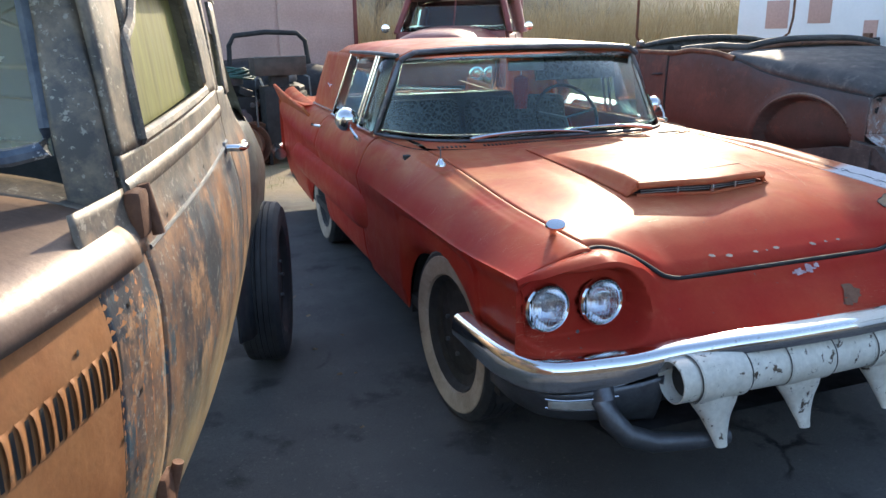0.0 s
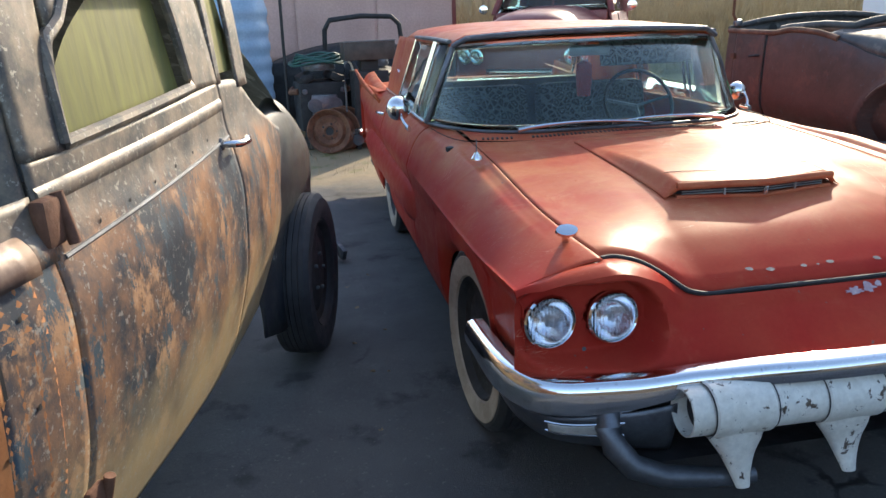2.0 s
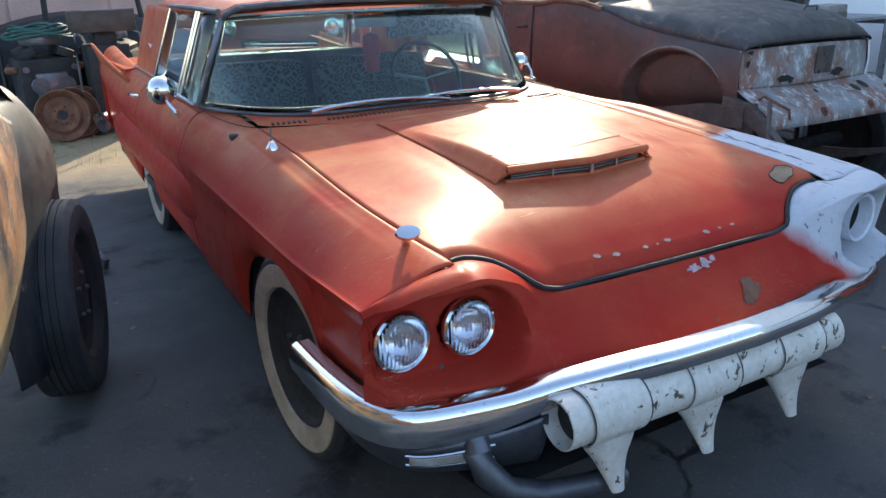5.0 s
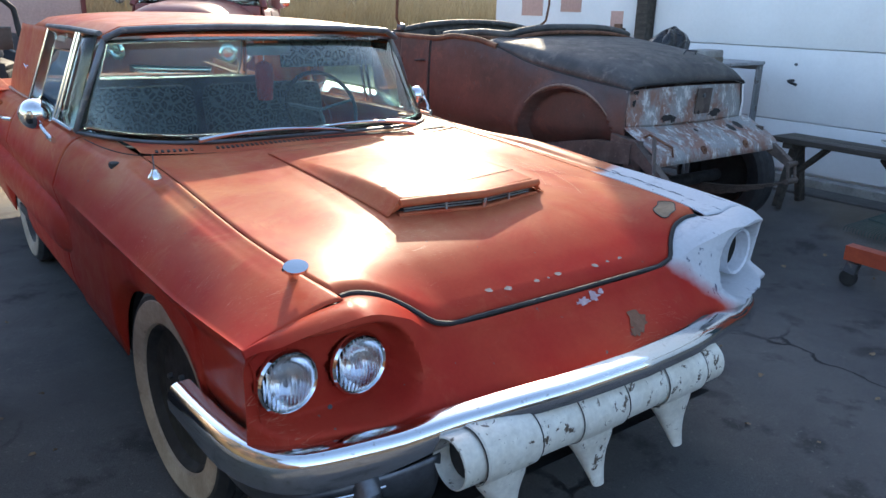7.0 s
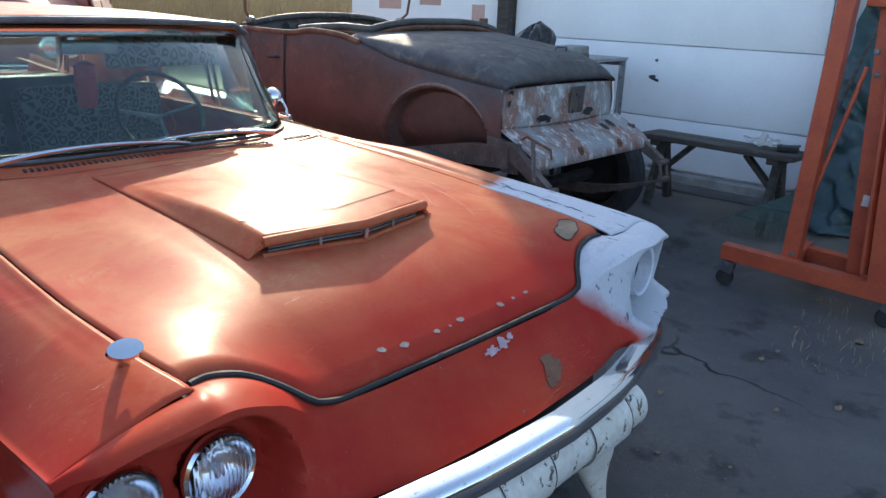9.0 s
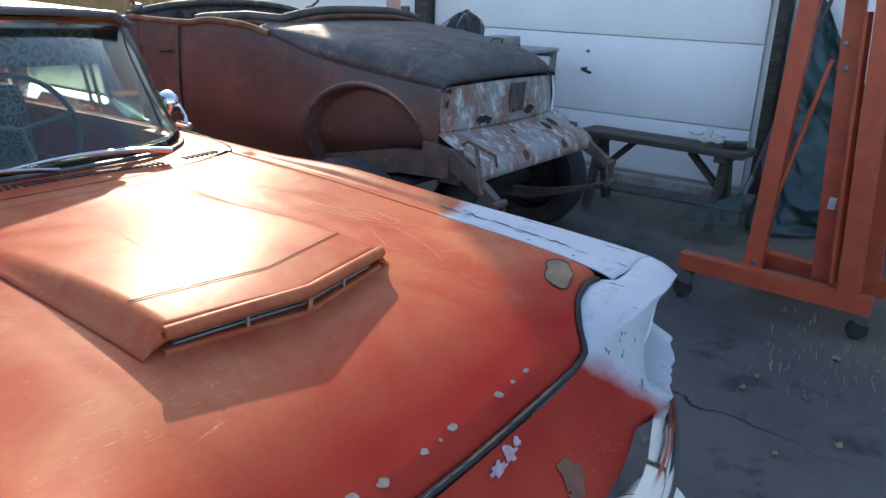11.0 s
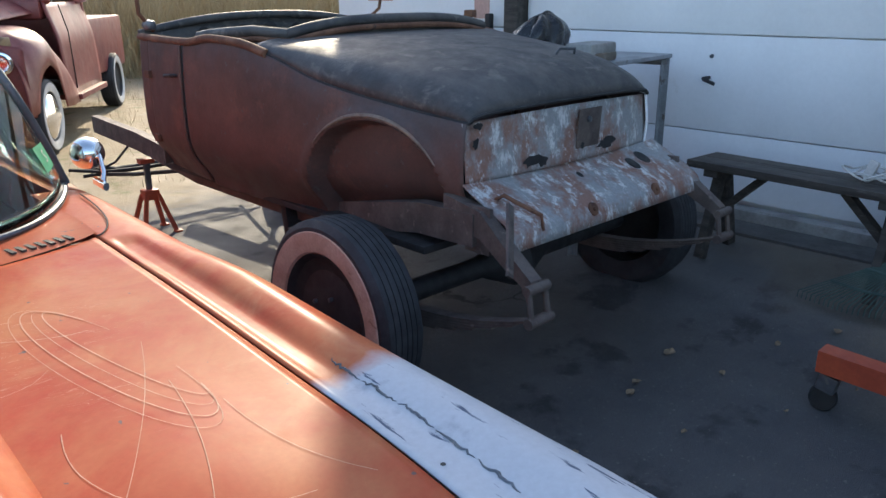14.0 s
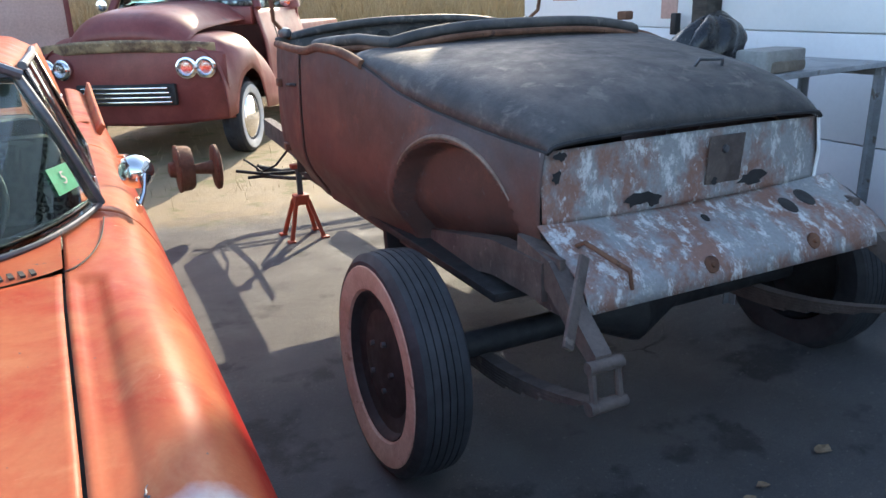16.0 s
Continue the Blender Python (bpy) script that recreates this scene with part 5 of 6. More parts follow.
def old_coupe():
    car = thing("old_coupe", "old coupe with black paint worn to rust and ochre, flaking", "car", CO)
    P = lambda s, z, out=0.0: Vector((co_side(s, z) + out, s, z))
    belt = part("cowl_side", grid(lambda u, v: P(lerp(-0.30, -0.092, u), lerp(1.235, 0.42, v)), 10, 40), COUPE, car, thick=0.004)
    # door with window opening: four fields round the hole
    door = part("door", grid(lambda u, v: P(lerp(-0.085, 0.955, u), lerp(1.292 + 0.045 * u, 0.43, v)), 44, 60), COUPE, car, "door worn to rust and ochre", thick=0.006)
    win = lambda u, v: (lerp(lerp(0.045, 0.085, v**2), lerp(0.72, 0.66, v), u), lerp(1.305 + 0.04 * u, 1.60, v) - 0.10 * smooth(0.22, 0.0, u) * v**3)
    part("window_frame", grid(lambda u, v: P(lerp(-0.085, win(0, v)[0], u), lerp(1.292, 1.64, v)), 4, 20), COUPE, door, thick=0.012)
    part("window_frame", grid(lambda u, v: P(lerp(win(1, v)[0], lerp(0.955, 0.88, v), u), lerp(1.335, 1.64, v)), 6, 20), COUPE, door, thick=0.012)
    part("window_frame", grid(lambda u, v: P(lerp(win(0, 1)[0], win(1, 1)[0], u), lerp(win(u, 1)[1], 1.66, v)), 14, 4), COUPE, door, thick=0.012)
    edge = [win(i / 14, 0) for i in range(15)] + [win(1, i / 10) for i in range(1, 11)] + [win(1 - i / 14, 1) for i in range(1, 15)] + [win(0, 1 - i / 10) for i in range(1, 11)]
    part("window_lip", tube([P(s, z, 0.004) for s, z in edge], 0.014, 8), COUPE, door)
    pane = part("window_glass", grid(lambda u, v: P(*win(lerp(0.04 + 0.46 * v**2.2, 0.99, u), v * 0.97), -0.03), 14, 16), STAINED, door, "dirty yellowed window glass")
    pane.visible_shadow = False
    part("belt_moulding", tube([P(lerp(-0.06, 0.95, i / 30), lerp(1.115, 1.175, i / 30), 0.002) for i in range(31)], 0.006, 6), DULL, door)
    part("belt_swell", tube([P(lerp(-0.075, 0.95, i / 30), lerp(1.225, 1.27, i / 30), -0.020) for i in range(31)], 0.030, 12), COUPE, door)
    for k in range(6):
        s = lerp(0.08, 0.75, k / 5)
        part("trim_hole", lathe([(0.005, 0.0), (0.0, 0.001)], 8, m=pose(*P(s, lerp(1.145, 1.195, k / 5), 0.005))), BLACK, door)
    h = part("door_handle", tube([P(0.86, 1.165, 0.0), P(0.86, 1.165, 0.045), P(0.88, 1.163, 0.055), P(0.955, 1.16, 0.058), P(0.985, 1.163, 0.05)], 0.011, 10), CHROME, door, "worn chrome lever handle")
    part("handle_plate", lathe([(0.02, 0.0), (0.018, 0.008), (0.012, 0.01)], 16, m=pose(*P(0.86, 1.165, 0.0))), DULL, h)
    for z in (1.185, 0.60):
        hinge = part("hinge", box(P(-0.075, z, 0.010), (0.034, 0.062, 0.09), (0, 0, 0), 0.014), RUST, door, "rusted external hinge")
        part("hinge_pin", tube([P(-0.045, z + 0.048, 0.022), P(-0.045, z - 0.048, 0.022)], 0.012, 10), RUST, hinge)
    # flat black sheet standing in for the shade beneath the body's lower edge
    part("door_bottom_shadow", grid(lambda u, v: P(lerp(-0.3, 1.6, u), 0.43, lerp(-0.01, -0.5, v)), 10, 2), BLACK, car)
    # body behind the door
    part("quarter_panel", grid(lambda u, v: P(lerp(0.962, 2.35, u), lerp(curve(u, (0, 1.34), (0.14, 1.33), (0.35, 1.20), (0.6, 1.08), (1, 0.95)), 0.43, v)), 50, 40), COUPE, car, thick=0.004)
    qw = part("quarter_window", grid(lambda u, v: P(lerp(1.0, lerp(1.30, 1.22, v), u), lerp(1.355, 1.585, v), -0.02), 4, 4), STAINED, car, "dirty quarter window")
    for a, b, z0, z1 in ((0.955, 1.0, 1.33, 1.66), (1.20, 1.34, 1.30, 1.60)):
        part("roof_post", grid(lambda u, v: P(lerp(a, b, u), lerp(z0, z1, v)), 6, 10), COUPE, car, thick=0.012)
    part("roof_side", grid(lambda u, v: P(lerp(-0.30, 1.5, u), lerp(1.60 + 0.03 * math.sin(math.pi * u), 1.70, v)), 30, 5), COUPE, car, thick=0.006)
    part("roof", grid(lambda u, v: Vector((lerp(co_side(0.5, 1.70), -1.35, u), lerp(-0.35, 1.55, v), 1.70 + 0.07 * math.sin(math.pi * u) * math.sin(math.pi * lerp(0.15, 0.9, v)))), 20, 20), COUPE, car, thick=0.006)
    def fastback(u, v):
        s = lerp(1.18, 2.5, v)
        z = curve(v, (0, 1.69), (0.22, 1.56), (0.5, 1.36), (0.8, 1.20), (1, 1.02))
        q = lerp(-1, 1, u)
        return Vector((-0.68 + q * (0.66 - 0.03 * v), s, z - 0.20 * abs(q) ** 5 + 0.012 * noise.noise((u * 9, v * 9, 1))))
    part("rear_slope", grid(fastback, 40, 40), MOSSY, car, "mottled lichen-stained sloping rear")
    # rear wing and wheel
    def wing2(u, v):
        """Round pontoon wing: u along the car, v from the top's inner edge over the outside down to the lip."""
        s = lerp(1.40, 2.55, u)
        top = curve(u, (0, 0.66), (0.06, 0.88), (0.2, 1.10), (0.42, 1.19), (0.7, 1.08), (1, 0.70))
        lip = curve(u, (0, 0.30), (0.2, 0.25), (0.6, 0.25), (1, 0.32))
        a = v * math.pi / 2
        out = curve(u, (0, 0.0), (0.1, 0.02), (0.4, 0.045), (0.8, 0.03), (1, -0.01))
        z = lerp(lip, top, math.cos(a) ** 0.8)
        return Vector((lerp(-0.10, out, math.sin(a)) - 0.065 * smooth(0.95, 0.60, z), s, z))
    part("rear_wing", grid(wing2, 50, 16), WINGDARK, car, "dark flaking rear wing", thick=0.008)
    wheel(car, pose(-0.02, 1.98, 0.375), 0.375, 0.18, None, BLACK, ribs=6)
    # bonnet: rounded top and louvred side
    def bonnet(u, v):
        s = lerp(-0.155, -1.9, u)
        a = v * math.pi / 2
        edge = P(s, 1.125)
        return Vector((lerp(-0.72, edge.x + 0.02, math.sin(a) ** 0.9), s, lerp(edge.z - 0.01, lerp(1.275, 1.20, u), math.cos(a) ** 0.75)))
    top = part("bonnet_top", grid(bonnet, 40, 24), BONNET, car, "worn brown bonnet top", thick=0.006)
    side = part("bonnet_side", grid(lambda u, v: P(lerp(-0.165, -1.9, u), lerp(1.125, 0.45, v)), 40, 30), COPPER, car, "orange rust bonnet side with louvres", thick=0.004)
    part("bonnet_seam", tube([P(lerp(-0.155, -1.9, i / 20), 1.118, -0.002) for i in range(21)], 0.007, 6), BLACK, car)
    for k in range(20):
        s = -0.30 - 0.031 * k
        bm = grid(lambda u, v: P(s + lerp(-0.010, 0.010, u), lerp(1.022, 0.945, v), 0.003 + 0.006 * math.sin(math.pi * v) ** 0.4 * smooth(0.0, 0.9, 1 - u)), 5, 12)
        part("louvre", bm, COPPER, side, sharp=50)
        part("louvre_slot", grid(lambda u, v: P(s + lerp(0.007, 0.015, u), lerp(1.017, 0.950, v), 0.004), 1, 6), BLACK, side)
    for s, z in ((-0.22, 1.06), (-0.40, 1.05), (-0.22, 0.90), (-0.42, 0.955), (-0.62, 0.955), (-0.30, 0.85)):
        part("bolt_hole", lathe([(0.006, 0.0), (0.0, 0.001)], 8, m=pose(*P(s, z, 0.004))), BLACK, side)
    for s in (-0.24, -0.46):
        part("bonnet_hole", lathe([(0.007, 0.0), (0.0, 0.001)], 8, m=pose(*(P(s, 1.15, 0.012)), 0, -20, 0)), BLACK, top)
    # cowl top, pillar and windscreen
    def cowl(u, v):
        a = v * math.pi / 2
        edge = P(-0.12, 1.125)
        return Vector((lerp(-0.74, edge.x + 0.005, math.sin(a) ** 0.9), lerp(-0.150, -0.075, u), lerp(edge.z - 0.01, lerp(1.272, 1.30, u), math.cos(a) ** 0.7)))

    part("cowl_top", grid(cowl, 6, 24), COUPE, car, thick=0.006)
    def post(u, v):
        z = lerp(1.20, 1.68, v)
        a = lerp(-0.35, 1.0, u) * math.pi / 2
        o = P(-0.092, z)
        return Vector((o.x - 0.070 * (1 - math.cos(a)) - 0.012, lerp(-0.088, -0.02, smooth(0.2, 1, v)) - 0.030 * math.sin(a) - 0.006, z))

    part("screen_pillar", grid(post, 14, 20), COUPE, car, "pillar with peeling paint", thick=0.012)
    g0, g1 = P(-0.11, 1.30, -0.092), P(-0.03, 1.68, -0.085)
    c0, c1 = Vector((-0.78, -0.20, 1.305)), Vector((-0.78, -0.10, 1.68))
    scr = part("windscreen", grid(lambda u, v: g0.lerp(g1, v).lerp(c0.lerp(c1, v), u), 8, 8), CRACKED, car, "cracked delaminated windscreen glass")
    scr.visible_shadow = False
    part("screen_frame", tube([g1, g0.lerp(g1, 0.5), g0.lerp(g1, 0.12), g0 + Vector((-0.012, 0, 0.012)), g0.lerp(c0, 0.1), g0.lerp(c0, 0.5), c0], 0.016, 8), PEELBLUE, scr, "blue-grey flaking window frame")
    part("cabin_floor", box((-0.7, 0.6, 0.50), (1.1, 2.2, 0.05), bevel=0.01), BLACK, car)
    part("cabin_far_side", box((-1.34, 0.5, 0.95), (0.05, 2.2, 0.75), bevel=0.01), BLACK, car)
    part("bench_seat", box((-0.7, 0.75, 0.95), (1.1, 0.2, 0.6), (-10, 0, 0), 0.06), DARKCLOTH, car)


def stained_glass_material(name, colors, clear):
    n = Nodes(name)
    st = (1.0, 6.0, 0.7)
    col = n.mix(n.step(n.noise(5, 7, 0.7, st), 0.35, 0.65), colors[0], colors[1])
    n.b.inputs["Transmission Weight"].default_value = clear
    n.b.inputs["Specular IOR Level"].default_value = 0.12
    return n.done(col, n.step(n.noise(8, 6, 0.6, st), 0.3, 0.7, 0.4, 0.65), 0.0, n.noise(30, 5, 0.6, st), 0.1, 0.002)


def cracked_material():
    n = Nodes("cracked cloudy glass")
    v = n.add("ShaderNodeTexVoronoi")
    v.feature = "DISTANCE_TO_EDGE"
    v.inputs["Scale"].default_value = 5
    mp = n.add("ShaderNodeMapping")
    mp.inputs["Scale"].default_value = (1, 1, 2.2)
    n.link(n.co, mp.inputs["Vector"])
    n.link(mp.outputs["Vector"], v.inputs["Vector"])
    crack = n.step(v.outputs["Distance"], 0.0, 0.03, 1.0, 0.0)
    col = n.mix(crack, n.mix(n.noise(5, 6), (0.16, 0.18, 0.14), (0.42, 0.42, 0.26)), (0.50, 0.48, 0.36))
    n.b.inputs["Transmission Weight"].default_value = 0.55
    return n.done(col, n.step(n.noise(9, 5), 0.3, 0.7, 0.05, 0.35), 0.0, n.math("ADD", crack, n.noise(14, 5)), 0.3, 0.004)


STAINED = stained_glass_material("yellowed dirty glass", ((0.31, 0.30, 0.095), (0.20, 0.20, 0.085)), 0.25)
CRACKED = cracked_material()
PEELBLUE = worn("blue-grey paint flaking to white", (0.05, 0.07, 0.11), (0.12, 0.15, 0.20), (0.58, 0.62, 0.68), 14, 90, (0.4, 0.6), 0, (0.4, 0.6), (0.58, 0.62))
MOSSY = worn("lichen-mottled pale paint", (0.32, 0.31, 0.24), (0.16, 0.16, 0.12), (0.52, 0.50, 0.42), 5, 60, (0.5, 0.7), 0, (0.42, 0.58), (0.56, 0.62), stretch=(1, 0.6, 1))
WINGDARK = worn("black wing paint with grey flakes", (0.028, 0.034, 0.042), (0.075, 0.070, 0.062), (0.30, 0.29, 0.26), 4.5, 90, (0.35, 0.55), 0.1, (0.42, 0.66), (0.645, 0.67), stretch=(1.5, 1.5, 0.8))
old_coupe()


# ---- by the garage wall: bench, rake, hoist, table ----
def bench():
    b = thing("bench", "dark weathered timber bench against the garage wall", "bench", pose(3.98, 0.64, ground_height(3.98, 0.64), 0, 0, -4))
    h = 0.65 - ground_height(3.98, 0.64)
    for k, x in enumerate((-0.075, 0.078)):
        part("plank", box((x, 0, h - 0.02), (0.148, 1.16, 0.04), bevel=0.006), DARKWOOD, b)
    for y in (-0.44, 0.44):
        part("cross_batten", box((0, y, h - 0.06), (0.27, 0.08, 0.04), bevel=0.005), DARKWOOD, b)
        for s in (-1, 1):
            part("leg", box((s * 0.085, y, (h - 0.05) / 2), (0.075, 0.04, h - 0.02), (0, -s * 15, 0), 0.005), DARKWOOD, b)
        part("brace", box((0, y * 0.72, h - 0.17), (0.06, 0.035, 0.32), (-46 if y < 0 else 46, 0, 0), 0.004), DARKWOOD, b)
    return h


bench()


def cable_heap():
    c = thing("cable_heap", "tangle of white cord with small hand tools on the bench", "cord", pose(3.98, 0.30, 0.65))
    random.seed(11)
    for k in range(3):
        r = 0.07 + 0.02 * k
        pts = [(r * math.cos(a) * 1.2, r * math.sin(a) + 0.03 * k, 0.012 + 0.012 * k + 0.035 * abs(math.sin(a * 1.3 + k))) for a in (i * 0.33 for i in range(20))]
        part("cord_loop", tube(pts, 0.005, 6), WHITEWALL_CLEAN, c)
    part("plug", box((0.0, 0.05, 0.06), (0.035, 0.045, 0.09), (15, 12, 0), 0.01), WHITEWALL_CLEAN, c)
    part("glove", box((-0.02, -0.13, 0.022), (0.10, 0.14, 0.04), (0, 0, 20), 0.016), BLACK, c)
    part("spanner", tube([(-0.05, -0.07, 0.035), (0.04, -0.19, 0.04)], 0.008, 6), DULL, c)


cable_heap()


def rake():
    r = thing("leaf_rake", "green fan rake leaning on the garage wall", "rake", pose(3.80, 0.16, ground_height(3.8, 0.16)))
    green = worn("dull green rake steel", (0.055, 0.10, 0.085), (0.035, 0.065, 0.06), None, 9, 90, (0.4, 0.6), 0.2)
    part("shaft", tube([(0.10, -0.12, 0.34), (0.45, -0.35, 1.5)], 0.012, 8), DARKWOOD, r)
    part("ferrule", tube([(0.085, -0.11, 0.29), (0.12, -0.135, 0.40)], 0.017, 8), DULL, r)
    for k in range(22):
        q = k / 21 - 0.5
        tip = Vector((-0.16 + 0.10 * abs(q), 0.10 + q * 0.46, 0.012))
        part("tine", tube([(0.09, -0.11, 0.30), Vector((0.09, -0.11, 0.30)).lerp(tip, 0.6) + Vector((0.0, 0, 0.02)), tip + Vector((0.01, 0, 0.03)), tip], 0.0035, 5), green, r)
    for f in (0.45, 0.72):
        row = [Vector((0.09, -0.11, 0.30)).lerp(Vector((-0.16 + 0.10 * abs(q), 0.10 + q * 0.46, 0.012)), f) + Vector((0, 0, 0.018)) for q in (i / 10 - 0.5 for i in range(11))]
        part("tie_bar", tube(row, 0.007, 6), green, r)


rake()


def caster(parent, x, y):
    c = part("caster", box((x, y, 0.115), (0.05, 0.07, 0.07), (12, 0, 0), 0.008), DULL, parent, "swivel caster")
    part("caster_wheel", lathe([(0.0, -0.018), (0.045, -0.018), (0.05, -0.01), (0.05, 0.01), (0.045, 0.018), (0.0, 0.018)], 22, m=pose(x, y + 0.01, 0.05, 0, 0, 15)), BLACK, c)
    part("fork", box((x + 0.024, y + 0.005, 0.075), (0.006, 0.05, 0.06), bevel=0.002), DULL, c)


def hoist():
    h = thing("engine_hoist", "orange-red steel engine hoist folded upright on casters", "hoist", pose(2.92, -0.36, 0.0))
    bar = lambda a, b, w, d: sweep([a, b], [(-w, d), (w, d), (w, -d), (-w, -d)], up=(0, 0, 1) if abs(b[2] - a[2]) < 0.5 else (1, 0, 0))
    part("base_beam", bar((0.0, 0.46, 0.205), (0.0, -0.46, 0.175), 0.042, 0.042), ORANGE, h)
    part("base_beam", bar((0.38, 0.10, 0.19), (0.30, -0.50, 0.18), 0.04, 0.04), ORANGE, h)
    part("base_strut", bar((0.02, 0.12, 0.19), (0.5, 0.16, 0.19), 0.04, 0.04), ORANGE, h)
    part("base_strut", bar((0.02, -0.30, 0.18), (0.5, -0.26, 0.18), 0.04, 0.04), ORANGE, h)
    for a, b, w in (((0.08, 0.11, 0.20), (0.10, 0.05, 2.15), 0.042), ((0.20, -0.20, 0.20), (0.22, -0.08, 1.95), 0.042), ((0.05, -0.35, 0.20), (0.06, -0.22, 2.1), 0.048), ((0.30, -0.42, 0.2), (0.25, -0.25, 2.0), 0.04)):
        part("mast", bar(a, b, w, w), ORANGE, h)
    part("top_bracket", box((0.16, -0.1, 1.62), (0.16, 0.16, 0.10), (4, 0, 0), 0.008), ORANGE, h)
    part("diagonal_brace", tube([(0.10, 0.06, 0.62), (0.16, -0.06, 1.28)], 0.012, 8), ORANGE, h)
    part("diagonal_brace", tube([(0.04, -0.27, 0.24), (0.10, -0.18, 1.50)], 0.016, 8, flat=1.6), ORANGE, h)
    ram = part("hydraulic_ram", tube([(0.14, -0.26, 0.35), (0.16, -0.2, 1.1)], 0.032, 14), ORANGE, h)
    part("ram_rod", tube([(0.16, -0.2, 1.1), (0.17, -0.17, 1.5)], 0.014, 10), CHROME, ram)
    part("instruction_label", box((0.125, -0.235, 0.95), (0.006, 0.045, 0.26), (6, 0, 0), 0.001), WHITEWALL_CLEAN, ram)
    part("paper_tag", box((0.155, -0.185, 0.60), (0.004, 0.035, 0.06), (4, 0, 0), 0.001), WHITEWALL_CLEAN, h)
    for y, z in ((-0.12, 1.36), (-0.14, 1.25), (-0.30, 0.27), (0.10, 0.26)):
        part("bolt", lathe([(0.014, -0.03), (0.014, 0.0), (0.0, 0.004)], 8, m=pose(0.03, y, z, 0, 0, 180)), DULL, h)
    chain = [(0.10, -0.31 + 0.01 * math.sin(i), 1.0 - 0.035 * i) for i in range(14)]
    for i, p in enumerate(chain):
        a = pose(*p, 0, 0, 90 * (i % 2))
        ring = [a @ Vector((0.010 * math.cos(t), 0, 0.022 * math.sin(t))) for t in (2 * math.pi * k / 12 for k in range(13))]
        part("chain_link", tube(ring, 0.004, 5), DULL, h)
    for x, y in ((0.0, 0.42), (0.0, -0.43), (0.48, 0.14), (0.48, -0.28)):
        caster(h, x, y)


hoist()


def tarp_heap():
    g = worn("dark green-blue tarpaulin", (0.018, 0.045, 0.040), (0.030, 0.06, 0.072), (0.07, 0.10, 0.10), 5, 90, (0.35, 0.6))
    def fold(u, v):
        y = lerp(-1.5, 0.02, u)
        h = 1.75 * (0.75 + 0.25 * math.sin(6 * u + 1))
        n = noise.noise((u * 6, v * 5, 0.3)) * 0.13 + noise.noise((u * 17, v * 14, 2)) * 0.06
        z = ground_height(4.2, y) + h * (1 - v)
        return Vector((4.48 - 0.50 * v**1.5 + n, y + 0.05 * noise.noise((u * 9, v * 9, 5)), z))
    t = part("tarpaulin", grid(fold, 60, 60), g, thick=0.004)
    tagged(t, "crumpled dark green tarpaulin hanging by the garage wall", "tarpaulin")


tarp_heap()


GALV = worn("grey angle iron", (0.34, 0.35, 0.37), (0.26, 0.27, 0.28), (0.16, 0.13, 0.11), 7, 70, (0.5, 0.7), 0.3)


def side_table():
    z0 = ground_height(3.95, 1.85)
    t = thing("steel_table", "rusty steel angle-iron table behind the roadster", "table", pose(3.88, 1.86, z0, 0, 0, 6))
    h = 1.15 - z0
    part("tabletop", box((0, 0, h - 0.012), (1.06, 0.46, 0.024), bevel=0.004), GALV, t)
    for x in (-0.50, 0.50):
        for y in (-0.20, 0.20):
            part("leg", sweep([(x, y, 0), (x, y, h - 0.02)], [(-0.02, 0.02), (0.02, 0.02), (0.02, 0.014), (-0.014, 0.014), (-0.014, -0.02), (-0.02, -0.02)], up=(0, 1, 0)), GALV, t)
        part("side_rail", box((x, 0, h - 0.05), (0.02, 0.42, 0.035), bevel=0.003), GALV, t)
    part("stretcher", box((0, 0.2, 0.30), (1.0, 0.02, 0.035), bevel=0.003), GALV, t)
    k = thing("concrete_block", "rough pale concrete block on the steel table", "block", pose(3.66, 1.74, 1.15, 0, 0, 8))
    part("block", box((0, 0, 0.05), (0.30, 0.16, 0.10), bevel=0.018), CONCRETE, k)
    part("mortar", box((0.02, -0.07, 0.025), (0.26, 0.05, 0.05), (0, 0, 4), 0.02), worn("brown mortar", (0.22, 0.18, 0.14), (0.14, 0.115, 0.09), None, 12, 80, (0.8, 0.95), strength=0.6), k)
    def sack(u, v):
        a, p = 2 * math.pi * u, math.pi * v
        r = 1 + 0.22 * noise.noise((2.2 * math.cos(a), 2.2 * math.sin(a), 3 * v)) + 0.06 * noise.noise((7 * math.cos(a), 7 * math.sin(a), 8 * v))
        return Vector((0.19 * r * math.sin(p) * math.cos(a), 0.13 * r * math.sin(p) * math.sin(a), max(0.0, 0.11 + 0.13 * r * -math.cos(p) + 0.03 * math.sin(p) * math.cos(a))))
    b = part("black_bag", grid(sack, 36, 24), worn("glossy black plastic sheet", (0.012, 0.012, 0.014), (0.022, 0.022, 0.024), None, 8, 80, (0.2, 0.35)), sharp=50)
    b.matrix_world = pose(3.52, 1.98, 1.15)
    tagged(b, "crumpled black plastic bag on the steel table", "bag")


side_table()


